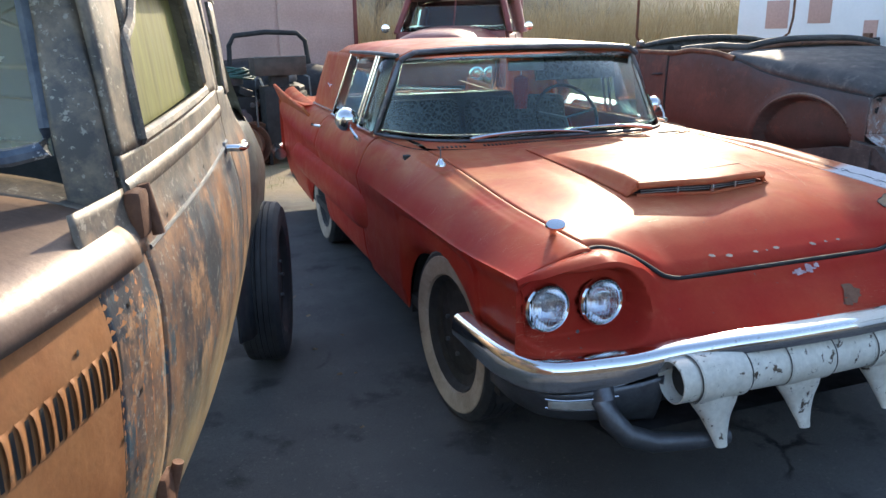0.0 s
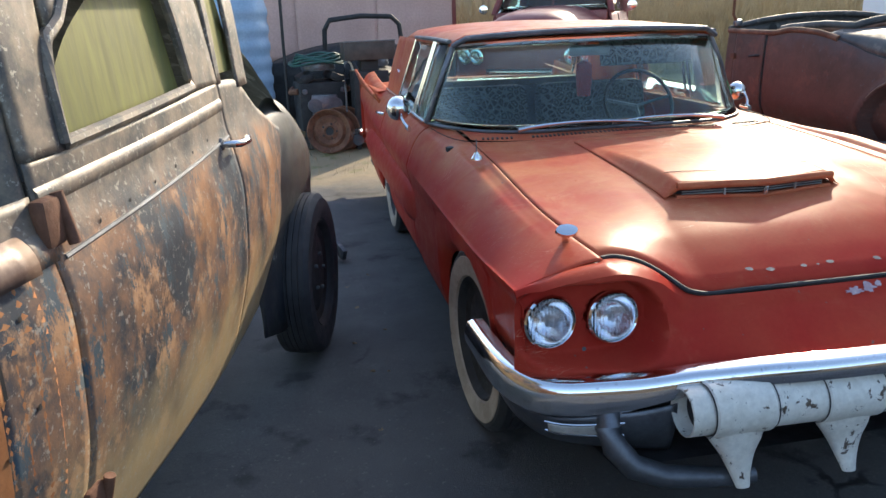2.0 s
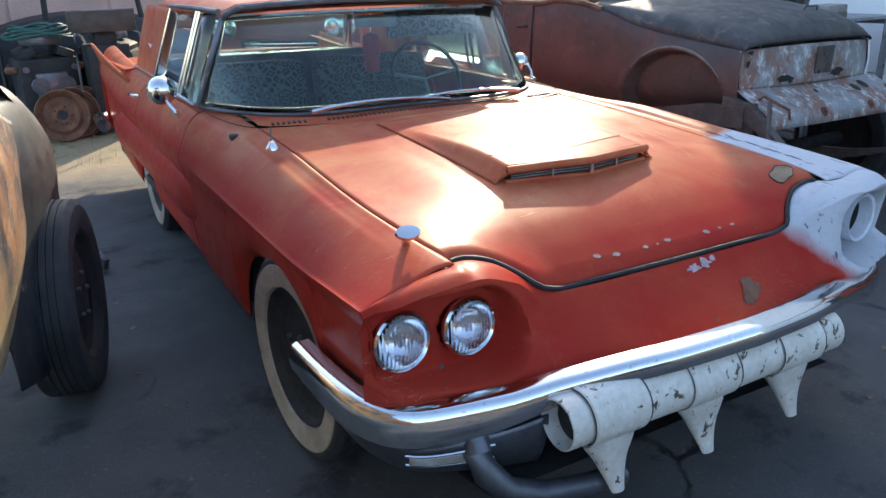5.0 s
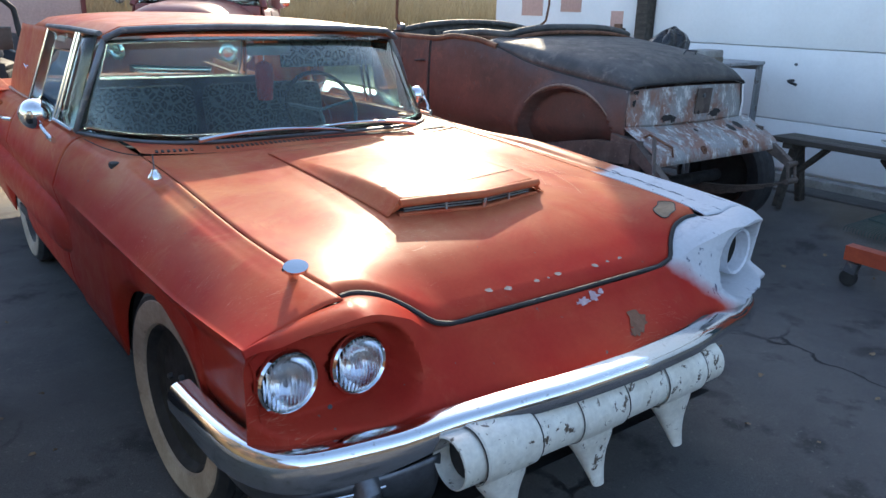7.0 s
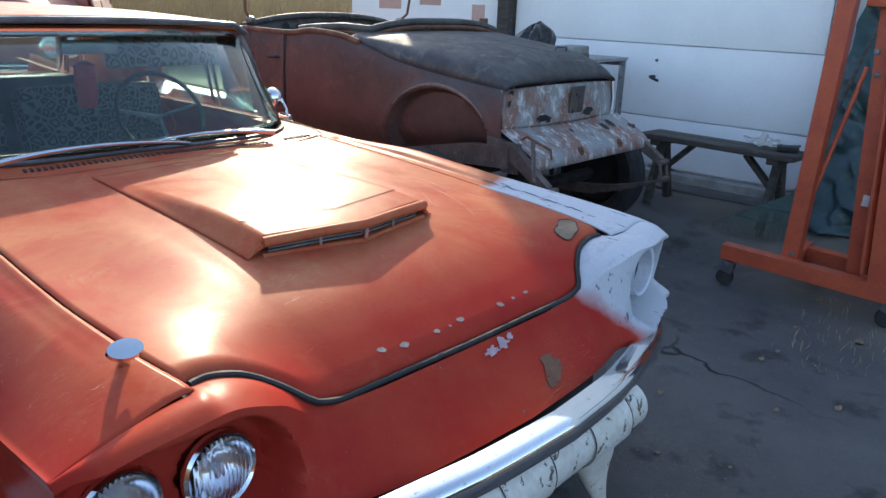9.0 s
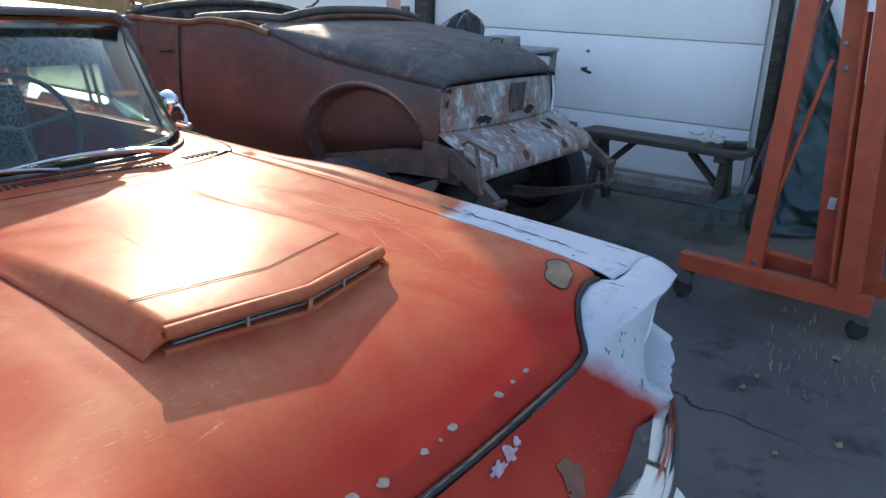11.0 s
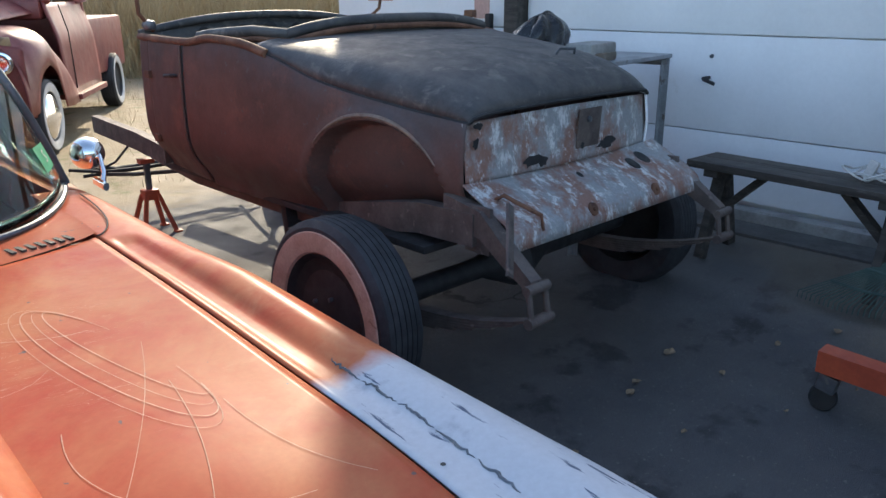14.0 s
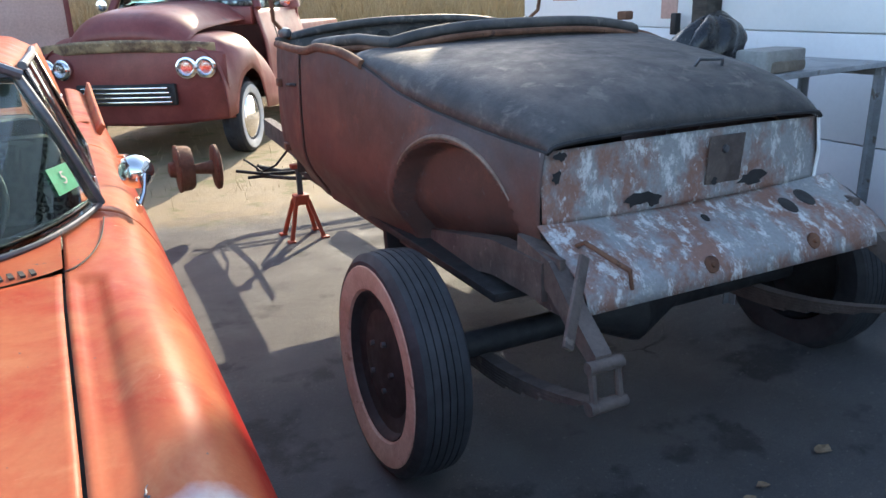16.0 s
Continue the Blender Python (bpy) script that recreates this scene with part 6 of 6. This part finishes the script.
# ---- background: truck, trailer, engines, tank ----
def truck():
    z0 = 0.05
    t = thing("maroon_truck", "old maroon pickup truck with quad headlamps and whitewall tyres", "truck", pose(1.325, 7.10, z0, 0, 0, -32))
    def nose(u, v):
        q = lerp(-1, 1, u)
        top = 1.10 - 0.05 * abs(q) ** 3 + 0.02 * math.cos(3 * q)
        return Vector((0.95 * q, 0.16 * q * q + 0.03 * math.sin(math.pi * v) * -1 + 0.08 * v * v, lerp(top, 0.36 + 0.05 * q * q, v)))
    part("front_panel", grid(nose, 40, 20), MAROON, t, thick=0.01)
    def bonnet(u, v):
        q = lerp(-1, 1, u)
        y = lerp(-0.02, 1.55, v)
        w = lerp(0.60, 0.74, v)
        z = curve(v, (0, 1.16), (0.06, 1.32), (0.2, 1.42), (0.6, 1.47), (1, 1.50))
        return Vector((w * q, y + 0.10 * q * q * (1 - v), z - 0.20 * abs(q) ** 3.2))
    part("bonnet", grid(bonnet, 36, 30), MAROON, t, "faded maroon rounded bonnet", thick=0.01)
    part("bonnet_lip", grid(lambda u, v: Vector((lerp(-0.86, 0.86, u), -0.06 + 0.2 * (2 * u - 1) ** 2 + 0.02 * v, lerp(1.17, 1.06, v) - 0.05 * (2 * u - 1) ** 2)), 24, 4), worn("peeling brown nose paint", (0.10, 0.06, 0.04), (0.34, 0.25, 0.14), (0.5, 0.42, 0.30), 7, 60, (0.4, 0.6)), t, thick=0.01)
    for s in (-1, 1):
        def wing(u, v):
            y = lerp(0.08, 1.75, u)
            a = v * math.pi / 2
            top = curve(u, (0, 1.10), (0.15, 1.19), (0.45, 1.20), (0.75, 1.02), (1, 0.62))
            lip = curve(u, (0, 0.42), (0.10, 0.45), (0.13, 0.62), (0.22, 0.80), (0.32, 0.84), (0.44, 0.76), (0.54, 0.50), (0.56, 0.40), (1, 0.36))
            out = curve(u, (0, 0.94), (0.3, 1.02), (0.7, 1.01), (1, 0.97))
            return Vector((s * lerp(0.58, out, math.sin(a) ** 0.8), y, lerp(lip, top, math.cos(a) ** 0.7)))
        part("front_wing", grid(wing, 50, 18), MAROON, t, thick=0.01)
        oval = bmesh.new()
        for x in (0.615, 0.785):
            lathe([(0.0, -0.03), (0.096, -0.03), (0.10, -0.02), (0.098, -0.004), (0.086, 0.0), (0.0, 0.0)], 36, oval, pose(s * x, 0.002 + (x - 0.615) * 0.2, 0.905, 0, 0, -90 + s * 12))
        lampm = part("lamp_bezel", oval, CHROME, t, "chrome twin lamp bezel")
        for x in (0.615, 0.785):
            m = pose(s * x, -0.002 + (x - 0.615) * 0.2, 0.905, 0, 0, -90 + s * 12)
            lamp = part("headlamp", lathe([(0.080, 0.0), (0.082, 0.02), (0.074, 0.026)], 28, m=m), CHROME, lampm)
            part("reflector", lathe([(0.075, 0.014), (0.05, -0.004), (0.0, -0.012)], 24, m=m), MIRROR, lamp)
            part("lens", lathe([(0.075, 0.018), (0.05, 0.026), (0.0, 0.030)], 24, m=m), LENS, lamp, thick=0.003)
        wheel(t, pose(s * 0.88, 0.62, 0.36, 0, 0, 0 if s > 0 else 180), 0.36, 0.2, WHITEWALL_CLEAN, BLACK, "cap")
        part("hubcap", lathe([(0.215, 0.0), (0.20, 0.015), (0.12, 0.04), (0.0, 0.085)], 36, m=pose(s * 0.965, 0.62, 0.36, 0, 0, 0 if s > 0 else 180)), MIRROR, t, "polished cone hubcap")
        part("running_board", box((s * 0.90, 2.3, 0.42), (0.24, 1.3, 0.06), bevel=0.012), MAROON, t)
        part("cab_side", grid(lambda u, v: Vector((s * (0.93 - 0.05 * v * v - 0.06 * smooth(0.55, 1, v)), lerp(1.45, 3.05, u), lerp(0.45, 1.40, v))), 16, 16), MAROON, t, thick=0.02)
        part("door_seam", tube([(s * 0.945, 1.80, 0.5), (s * 0.94, 1.80, 1.1), (s * 0.88, 1.80, 1.38)], 0.006, 5), BLACK, t)
        wd = part("side_window", grid(lambda u, v: Vector((s * lerp(0.83, 0.72, v), lerp(lerp(1.62, 1.78, v), 2.7, u), lerp(1.40, 1.86, v))), 4, 4), GLASS, t, thick=0.004)
        part("window_pillar", tube([(s * 0.84, 1.50, 1.40), (s * 0.71, 1.75, 1.88), (s * 0.70, 2.3, 1.92), (s * 0.70, 2.8, 1.90)], 0.045, 10), MAROON, t)
        part("rear_pillar", tube([(s * 0.84, 2.85, 1.38), (s * 0.72, 2.85, 1.92)], 0.10, 10), MAROON, t)
        part("arm_mirror", lathe([(0.0, -0.01), (0.06, -0.01), (0.065, 0.0), (0.0, 0.012)], 20, m=pose(s * 1.08, 1.75, 1.48, 0, 0, -90)), CHROME, t)
    for k in range(4):
        part("grille_bar", box((0.0, -0.035, 0.60 + 0.043 * k), (0.92 - 0.02 * k, 0.04, 0.016), bevel=0.005), CHROME, t)
    part("grille_opening", box((0.0, 0.0, 0.665), (0.98, 0.05, 0.20), bevel=0.015), BLACK, t)
    part("cowl", box((0, 1.55, 1.33), (1.6, 0.3, 0.2), bevel=0.05), MAROON, t)
    scr = part("windscreen", grid(lambda u, v: Vector((lerp(-0.80, 0.80, u) * lerp(1, 0.86, v), 1.55 + 0.25 * v + 0.10 * (2 * u - 1) ** 2, lerp(1.42, 1.86, v))), 12, 4), GLASS, t, thick=0.004)
    part("screen_bar", tube([(0, 1.55, 1.42), (0, 1.80, 1.86)], 0.015, 8), MAROON, scr)
    part("cab_roof", grid(lambda u, v: Vector((lerp(-0.76, 0.76, u), lerp(1.74, 2.95, v), 1.88 + 0.10 * math.sin(math.pi * u) ** 0.6 * math.sin(math.pi * lerp(0.12, 0.88, v)) ** 0.6)), 20, 16), MAROON, t, thick=0.03)
    part("cab_back", box((0, 3.0, 1.2), (1.72, 0.06, 1.4), bevel=0.03), MAROON, t)
    part("cab_floor", box((0, 2.2, 0.5), (1.7, 1.6, 0.08), bevel=0.01), BLACK, t)
    part("load_bed", box((0, 4.1, 0.85), (1.75, 2.0, 0.7), bevel=0.05), MAROON, t)
    for s in (-1, 1):
        wheel(t, pose(s * 0.84, 4.1, 0.36, 0, 0, 0 if s > 0 else 180), 0.36, 0.2, WHITEWALL_CLEAN, BLACK, "cap")


truck()


def trailer():
    t = thing("box_trailer", "faded pink sheet-metal box trailer side, dented", "trailer", pose(-2.6, 9.6, ground_height(-2.6, 9.6)))
    for k in range(6):
        def sheet(u, v):
            x = lerp(-3.6, 3.6, (k + u * 0.997) / 6)
            return Vector((x, 0.02 * noise.noise((x * 1.5, v * 4, 0)) + 0.006 * math.sin(v * 40 + x), lerp(0.85, 3.4, v)))
        part("side_sheet", grid(sheet, 20, 30), PINK, t, thick=0.004)
    part("box_body", box((0, 1.1, 2.1), (7.15, 2.1, 2.5), bevel=0.02), PINK, t)
    part("corner_strip", box((3.58, 0.0, 2.1), (0.06, 0.06, 2.6), bevel=0.008), MAROON, t, "dark red corner strip")
    part("skirt", box((0, 0.2, 0.78), (7.2, 0.10, 0.16), bevel=0.01), RUST, t)
    for x in (-2.2, -1.3, 2.2):
        wheel(t, pose(x, 0.35, 0.42, 0, 0, -90), 0.42, 0.22, None, BLACK)
    part("landing_leg", box((3.0, 0.6, 0.4), (0.12, 0.12, 0.8), bevel=0.01), BLACK, t)


trailer()


def engine(at, name, label, green=False):
    e = thing(name, label, "engine", at)
    part("block", box((0, 0, 0.48), (0.56, 0.5, 0.56), bevel=0.04), BLACK, e)
    for s in (-1, 1):
        part("valve_cover", box((s * 0.17, 0, 0.80), (0.16, 0.5, 0.09), (0, s * 22, 0), 0.03), BLACK, e)
        part("manifold", tube([(s * 0.28, -0.2, 0.66), (s * 0.34, 0.0, 0.64), (s * 0.28, 0.2, 0.66)], 0.035, 8), RUST, e)
        part("fan_pulley", lathe([(0.0, -0.02), (0.08, -0.02), (0.06, 0.0), (0.08, 0.02), (0.0, 0.02)], 20, m=pose(s * 0.12, -0.29, 0.50, 0, 0, 90)), DULL, e)
        part("bolt_head", lathe([(0.03, 0.0), (0.03, 0.03), (0.0, 0.035)], 8, m=pose(s * 0.22, -0.26, 0.66, 0, 0, -90)), DULL, e)
    part("sump", box((0, 0, 0.15), (0.38, 0.44, 0.22), bevel=0.04), BLACK, e)
    part("air_cleaner", lathe([(0.0, 0.0), (0.19, 0.0), (0.20, 0.03), (0.19, 0.08), (0.0, 0.10)], 28, m=pose(0, 0, 0.88, 0, -90, 0)), DULL, e)
    part("front_cover", box((0, -0.26, 0.42), (0.3, 0.06, 0.4), bevel=0.03), DULL, e)
    part("skid", box((0, 0, 0.03), (0.7, 0.6, 0.06), bevel=0.01), DARKWOOD, e)
    if green:
        hose = worn("green hose", (0.03, 0.11, 0.085), (0.02, 0.07, 0.06), None, 9, 60, (0.4, 0.6))
        for k in range(5):
            r = 0.30 - 0.02 * k
            pts = [(r * math.cos(a) * 1.1, r * math.sin(a) * 0.8, 0.96 + 0.022 * k + 0.02 * math.sin(3 * a + k)) for a in (2 * math.pi * i / 30 for i in range(31))]
            part("hose_coil", tube(pts, 0.013, 7), hose, e)
        part("hose_end", tube([(0.25, -0.2, 1.02), (0.33, -0.28, 0.95), (0.36, -0.30, 0.85)], 0.013, 7), WHITEWALL_CLEAN, e)


engine(pose(-1.22, 6.95, ground_height(-1.2, 6.9), 0, 0, 8), "car_engine", "black oily car engine with a green hose coiled on top", True)
engine(pose(-0.55, 7.25, ground_height(-0.5, 7.2), 0, 0, -20), "car_engine", "black greasy car engine beside a tool box")


def tool_box():
    b = thing("tool_cart", "dark steel tool cart with a tray and bent handles", "cart", pose(-0.66, 6.62, ground_height(-0.6, 6.6), 0, 0, 4))
    part("cabinet", box((0, 0, 0.52), (0.40, 0.34, 0.72), bevel=0.015), BLACK, b)
    part("tray", box((0, 0, 1.10), (0.58, 0.36, 0.20), bevel=0.012), worn("dark brown steel tray", (0.035, 0.028, 0.024), (0.07, 0.055, 0.045), None, 7, 80, (0.4, 0.6)), b)
    part("tray_edge", box((0, -0.185, 1.205), (0.58, 0.012, 0.014), bevel=0.003), DULL, b)
    for s in (-1, 1):
        part("handle", tube([(s * 0.26, -0.17, 1.0), (s * 0.30, -0.22, 0.98), (s * 0.31, -0.23, 0.75), (s * 0.31, -0.22, 0.45)], 0.011, 8), DULL, b)
        part("cart_leg", box((s * 0.18, 0, 0.08), (0.04, 0.3, 0.16), bevel=0.006), BLACK, b)
    part("post", box((0, 0, 0.94), (0.2, 0.2, 0.14), bevel=0.01), BLACK, b)


tool_box()


def loose_rims():
    for k, (x, y, tilt) in enumerate(((-1.16, 6.42, 78), (-1.06, 6.52, 76), (-0.98, 6.60, 74))):
        r = thing("wheel_rim", "rusty bare steel wheel rim leaning on the engines", "wheel rim", pose(x, y, ground_height(x, y) + 0.24, 0, 0, -100 + 4 * k) @ pose(0, 0, 0, 0, -8, 0), "steel wheel rims by the engines")
        part("rim", lathe([(0.235, -0.09), (0.25, -0.085), (0.22, -0.06), (0.205, 0.0), (0.22, 0.06), (0.25, 0.085), (0.24, 0.09), (0.20, 0.05), (0.18, 0.02)], 40), RUST, r)
        part("disc", lathe([(0.19, 0.02), (0.15, 0.05), (0.10, 0.03), (0.06, 0.045), (0.045, 0.03)], 32), RUST, r)
        part("hub_hole", lathe([(0.05, 0.028), (0.0, 0.026)], 20), BLACK, r)
        for j in range(5):
            a = 2 * math.pi * j / 5
            part("stud_hole", lathe([(0.012, 0.0), (0.0, 0.001)], 8), BLACK, r, at=pose(0.044, 0.083 * math.cos(a), 0.083 * math.sin(a)))


loose_rims()


def junk_row():
    """Low dark car front behind the engines."""
    c = thing("stripped_car_front", "dark stripped car front with a bent radiator hoop", "car", pose(-0.6, 8.0, ground_height(-0.6, 8.0)))
    part("body", grid(lambda u, v: Vector((lerp(-1.3, 1.3, u), lerp(-0.1, 1.4, v), 0.35 + 0.75 * math.sin(math.pi * lerp(0.12, 0.88, u)) ** 0.5 * smooth(-0.25, 0.35, v))), 30, 16), BLACK, c, thick=0.01)
    part("front_valance", grid(lambda u, v: Vector((lerp(-1.3, 1.3, u), -0.1 - 0.04 * math.sin(math.pi * u), lerp(0.2, 0.92, v))), 20, 4), BLACK, c, thick=0.01)
    part("radiator_hoop", tube([(-0.48, -0.05, 1.05), (-0.47, -0.05, 1.30), (-0.40, -0.05, 1.42), (0.0, -0.05, 1.46), (0.40, -0.05, 1.44), (0.50, -0.05, 1.34), (0.53, -0.05, 1.05)], 0.032, 10), BLACK, c)
    for s in (-1, 1):
        part("tyre", lathe([(0.2, -0.09), (0.32, -0.09), (0.335, 0.0), (0.32, 0.09), (0.2, 0.09)], 32, m=pose(s * 1.0, 0.4, 0.335)), RUBBER, c)


junk_row()


def water_tank():
    t = thing("blue_drum", "pale blue plastic drum behind the old coupe", "drum", pose(-2.15, 7.6, ground_height(-2.1, 7.6)))
    blue = worn("pale blue plastic", (0.30, 0.42, 0.56), (0.24, 0.36, 0.50), None, 3, 40, (0.35, 0.5))
    prof = [(0.0, 0.0), (0.36, 0.0), (0.38, 0.03)]
    for k in range(8):
        prof += [(0.38, 0.08 + 0.20 * k), (0.395, 0.12 + 0.20 * k), (0.395, 0.18 + 0.20 * k), (0.38, 0.22 + 0.20 * k)]
    part("drum_shell", lathe(prof + [(0.36, 1.72), (0.0, 1.75)], 36, m=pose(0, 0, 0, 0, -90, 0)), blue, t)
    p = thing("steel_pole", "dark steel pole standing beside the engines", "pole", pose(-1.60, 7.0, ground_height(-1.6, 7.0)))
    part("shaft", tube([(0, 0, 0), (0.005, 0, 1.2), (0.03, 0.0, 2.6)], 0.018, 10), BLACK, p)
    q = thing("ladder", "old aluminium ladder lying behind the rear wheel", "ladder", pose(-1.50, 2.72, 0.0, 0, 0, 24))
    for s in (-1, 1):
        part("rail", box((s * 0.07, 0, 0.20), (0.03, 0.8, 0.07), (22, 0, 0), 0.004), DULL, q)
    for k in range(5):
        y = lerp(-0.3, 0.3, k / 4)
        part("rung", tube([(-0.07, y, 0.20 + 0.40 * y), (0.07, y, 0.20 + 0.40 * y)], 0.012, 8), DULL, q)


water_tank()


# ---- trees, brush, distance ----
def bare_tree(at, height, seed, label):
    rnd = random.Random(seed)
    t = thing("bare_tree", label, "tree", at, "bare trees behind the yard")
    trunk, twigs = bmesh.new(), bmesh.new()

    def branch(p, d, length, r, depth):
        n = 5
        pts, q = [Vector(p)], Vector(d)
        for i in range(n):
            q = (q + Vector((rnd.uniform(-1, 1), rnd.uniform(-1, 1), rnd.uniform(-0.3, 0.6))) * 0.18).normalized()
            pts.append(pts[-1] + q * length / n)
        tube(pts, lambda k: r * lerp(1, 0.55, k), 8 if depth < 2 else 4, trunk if depth < 2 else twigs)
        if depth < 5:
            for k in range(3 if depth < 2 else 2 + (depth < 4)):
                at_ = pts[rnd.randint(2, n)]
                side = Vector((rnd.uniform(-1, 1), rnd.uniform(-1, 1), rnd.uniform(0.1, 1.0))).normalized()
                branch(at_, (q * 0.7 + side).normalized(), length * rnd.uniform(0.55, 0.75), r * 0.5, depth + 1)

    branch((0, 0, -0.1), (0.03, 0, 1), height * 0.42, height * 0.018, 0)
    bark = worn("grey-brown bark", (0.10, 0.08, 0.065), (0.17, 0.14, 0.115), None, 9, 50, (0.8, 0.95), stretch=(4, 4, 0.7), strength=0.6)
    part("trunk", trunk, bark, t)
    part("crown", twigs, bark, t)


for k, (x, y, h) in enumerate(((1.6, 19, 9), (3.4, 17, 8), (5.2, 21, 10), (0.2, 22, 10), (7.5, 18, 8), (3.0, 25, 11), (-5, 20, 10))):
    bare_tree(pose(x, y, 0.05, 0, 0, 50 * k), h, 20 + k, "bare grey tree with fine branching twigs")


def brush(name, label, x0, x1, y0, y1, n, height, seed, material):
    rnd = random.Random(seed)
    verts, faces = [], []
    for i in range(n):
        x, y = rnd.uniform(x0, x1), rnd.uniform(y0, y1)
        h = height * rnd.uniform(0.5, 1.15)
        p = Vector((x, y, ground_height(x, y)))
        d = Vector((rnd.uniform(-0.5, 0.5), rnd.uniform(-0.5, 0.5), 1))
        w = rnd.uniform(0.003, 0.008) * min(1.0, 0.15 + height)
        side = Vector((rnd.uniform(-1, 1), rnd.uniform(-1, 1), 0)).normalized() * w
        b = len(verts)
        mid = p + d * h * 0.5 + Vector((rnd.uniform(-0.1, 0.1), rnd.uniform(-0.1, 0.1), 0)) * min(1.0, h)
        tip = p + d * h + Vector((rnd.uniform(-0.3, 0.3), rnd.uniform(-0.3, 0.3), 0)) * min(1.0, h)
        verts += [p - side, p + side, mid + side, mid - side, tip]
        faces += [(b, b + 1, b + 2, b + 3), (b + 3, b + 2, b + 4)]
    me = bpy.data.meshes.new(name)
    me.from_pydata([tuple(v) for v in verts], [], faces)
    me.materials.append(material)
    tagged(new(name, me), label, "brush", kind="stuff")


DRY = worn("dry straw-coloured brush", (0.48, 0.38, 0.22), (0.34, 0.26, 0.14), (0.56, 0.46, 0.28), 2, 30, (0.8, 0.95))
brush("dry_brush", "tall dry straw-coloured brush behind the yard", -12, 16, 13.5, 18, 26000, 2.3, 3, DRY)
brush("dry_grass", "sparse dry grass tufts on the dirt", -4, 6, 5.2, 13, 5000, 0.10, 4, DRY)
brush("verge_grass", "sparse dead grass on the dark soil", 2.1, 4.2, -2.5, -0.4, 700, 0.05, 6, DRY)


def distance():
    def bank(u, v):
        x = lerp(-70, 70, u)
        return Vector((x, lerp(24, 40, v) + 2 * math.sin(x * 0.2), -0.2 + 6.5 * smooth(0, 1, v) * (0.8 + 0.2 * math.sin(x * 0.13 + 1))))
    m = worn("distant winter woods", (0.16, 0.125, 0.085), (0.26, 0.21, 0.13), (0.10, 0.085, 0.065), 0.6, 4, (0.9, 1.0), 0, (0.4, 0.6), (0.55, 0.62), stretch=(2, 1, 0.35))
    tagged(part("backdrop", grid(bank, 80, 12), m), "distant bank of brown winter woods", "woods", kind="structure")


distance()


def litter():
    """Fallen leaves and grit scattered on the asphalt."""
    rnd = random.Random(8)
    leaf = worn("dry leaf", (0.20, 0.14, 0.085), (0.30, 0.22, 0.14), None, 20, 90, (0.8, 0.95))
    places = [(0.974, -0.504, 0.012), (2.93, 0.72, 0.03), (1.4, -0.3, 0.014), (2.6, -0.75, 0.03), (1.9, 0.1, 0.012), (2.2, -0.5, 0.012), (2.4, 0.35, 0.014)]
    for k in range(46):
        r = 0.022 if k < 30 else 0.03
        if k < len(places):
            x, y, r = places[k]
        elif k < 34:
            x, y = rnd.uniform(1.0, 3.6), rnd.uniform(-1.6, 0.9)
            r = rnd.uniform(0.008, 0.022)
        else:
            x, y = rnd.uniform(-1.4, -1.0), rnd.uniform(-0.8, 2.5)
            r = rnd.uniform(0.006, 0.012)
        bm = bmesh.new()
        a0 = rnd.uniform(0, 6.3)
        mid = bm.verts.new((0, 0, 0.006))
        ring = []
        for j in range(9):
            a = 2 * math.pi * j / 9
            q = r * rnd.uniform(0.6, 1.2)
            ring.append(bm.verts.new((q * math.cos(a + a0) * 1.4, q * math.sin(a + a0) * 0.8, 0.004 + rnd.uniform(0, 0.012))))
        for j in range(9):
            bm.faces.new((mid, ring[j], ring[(j + 1) % 9]))
        ob = part("fallen_leaf", bm, leaf, at=pose(x, y, ground_height(x, y) + 0.001))
        tagged(ob, "small curled dry leaf on the asphalt", "leaf", "leaves on the asphalt")


litter()
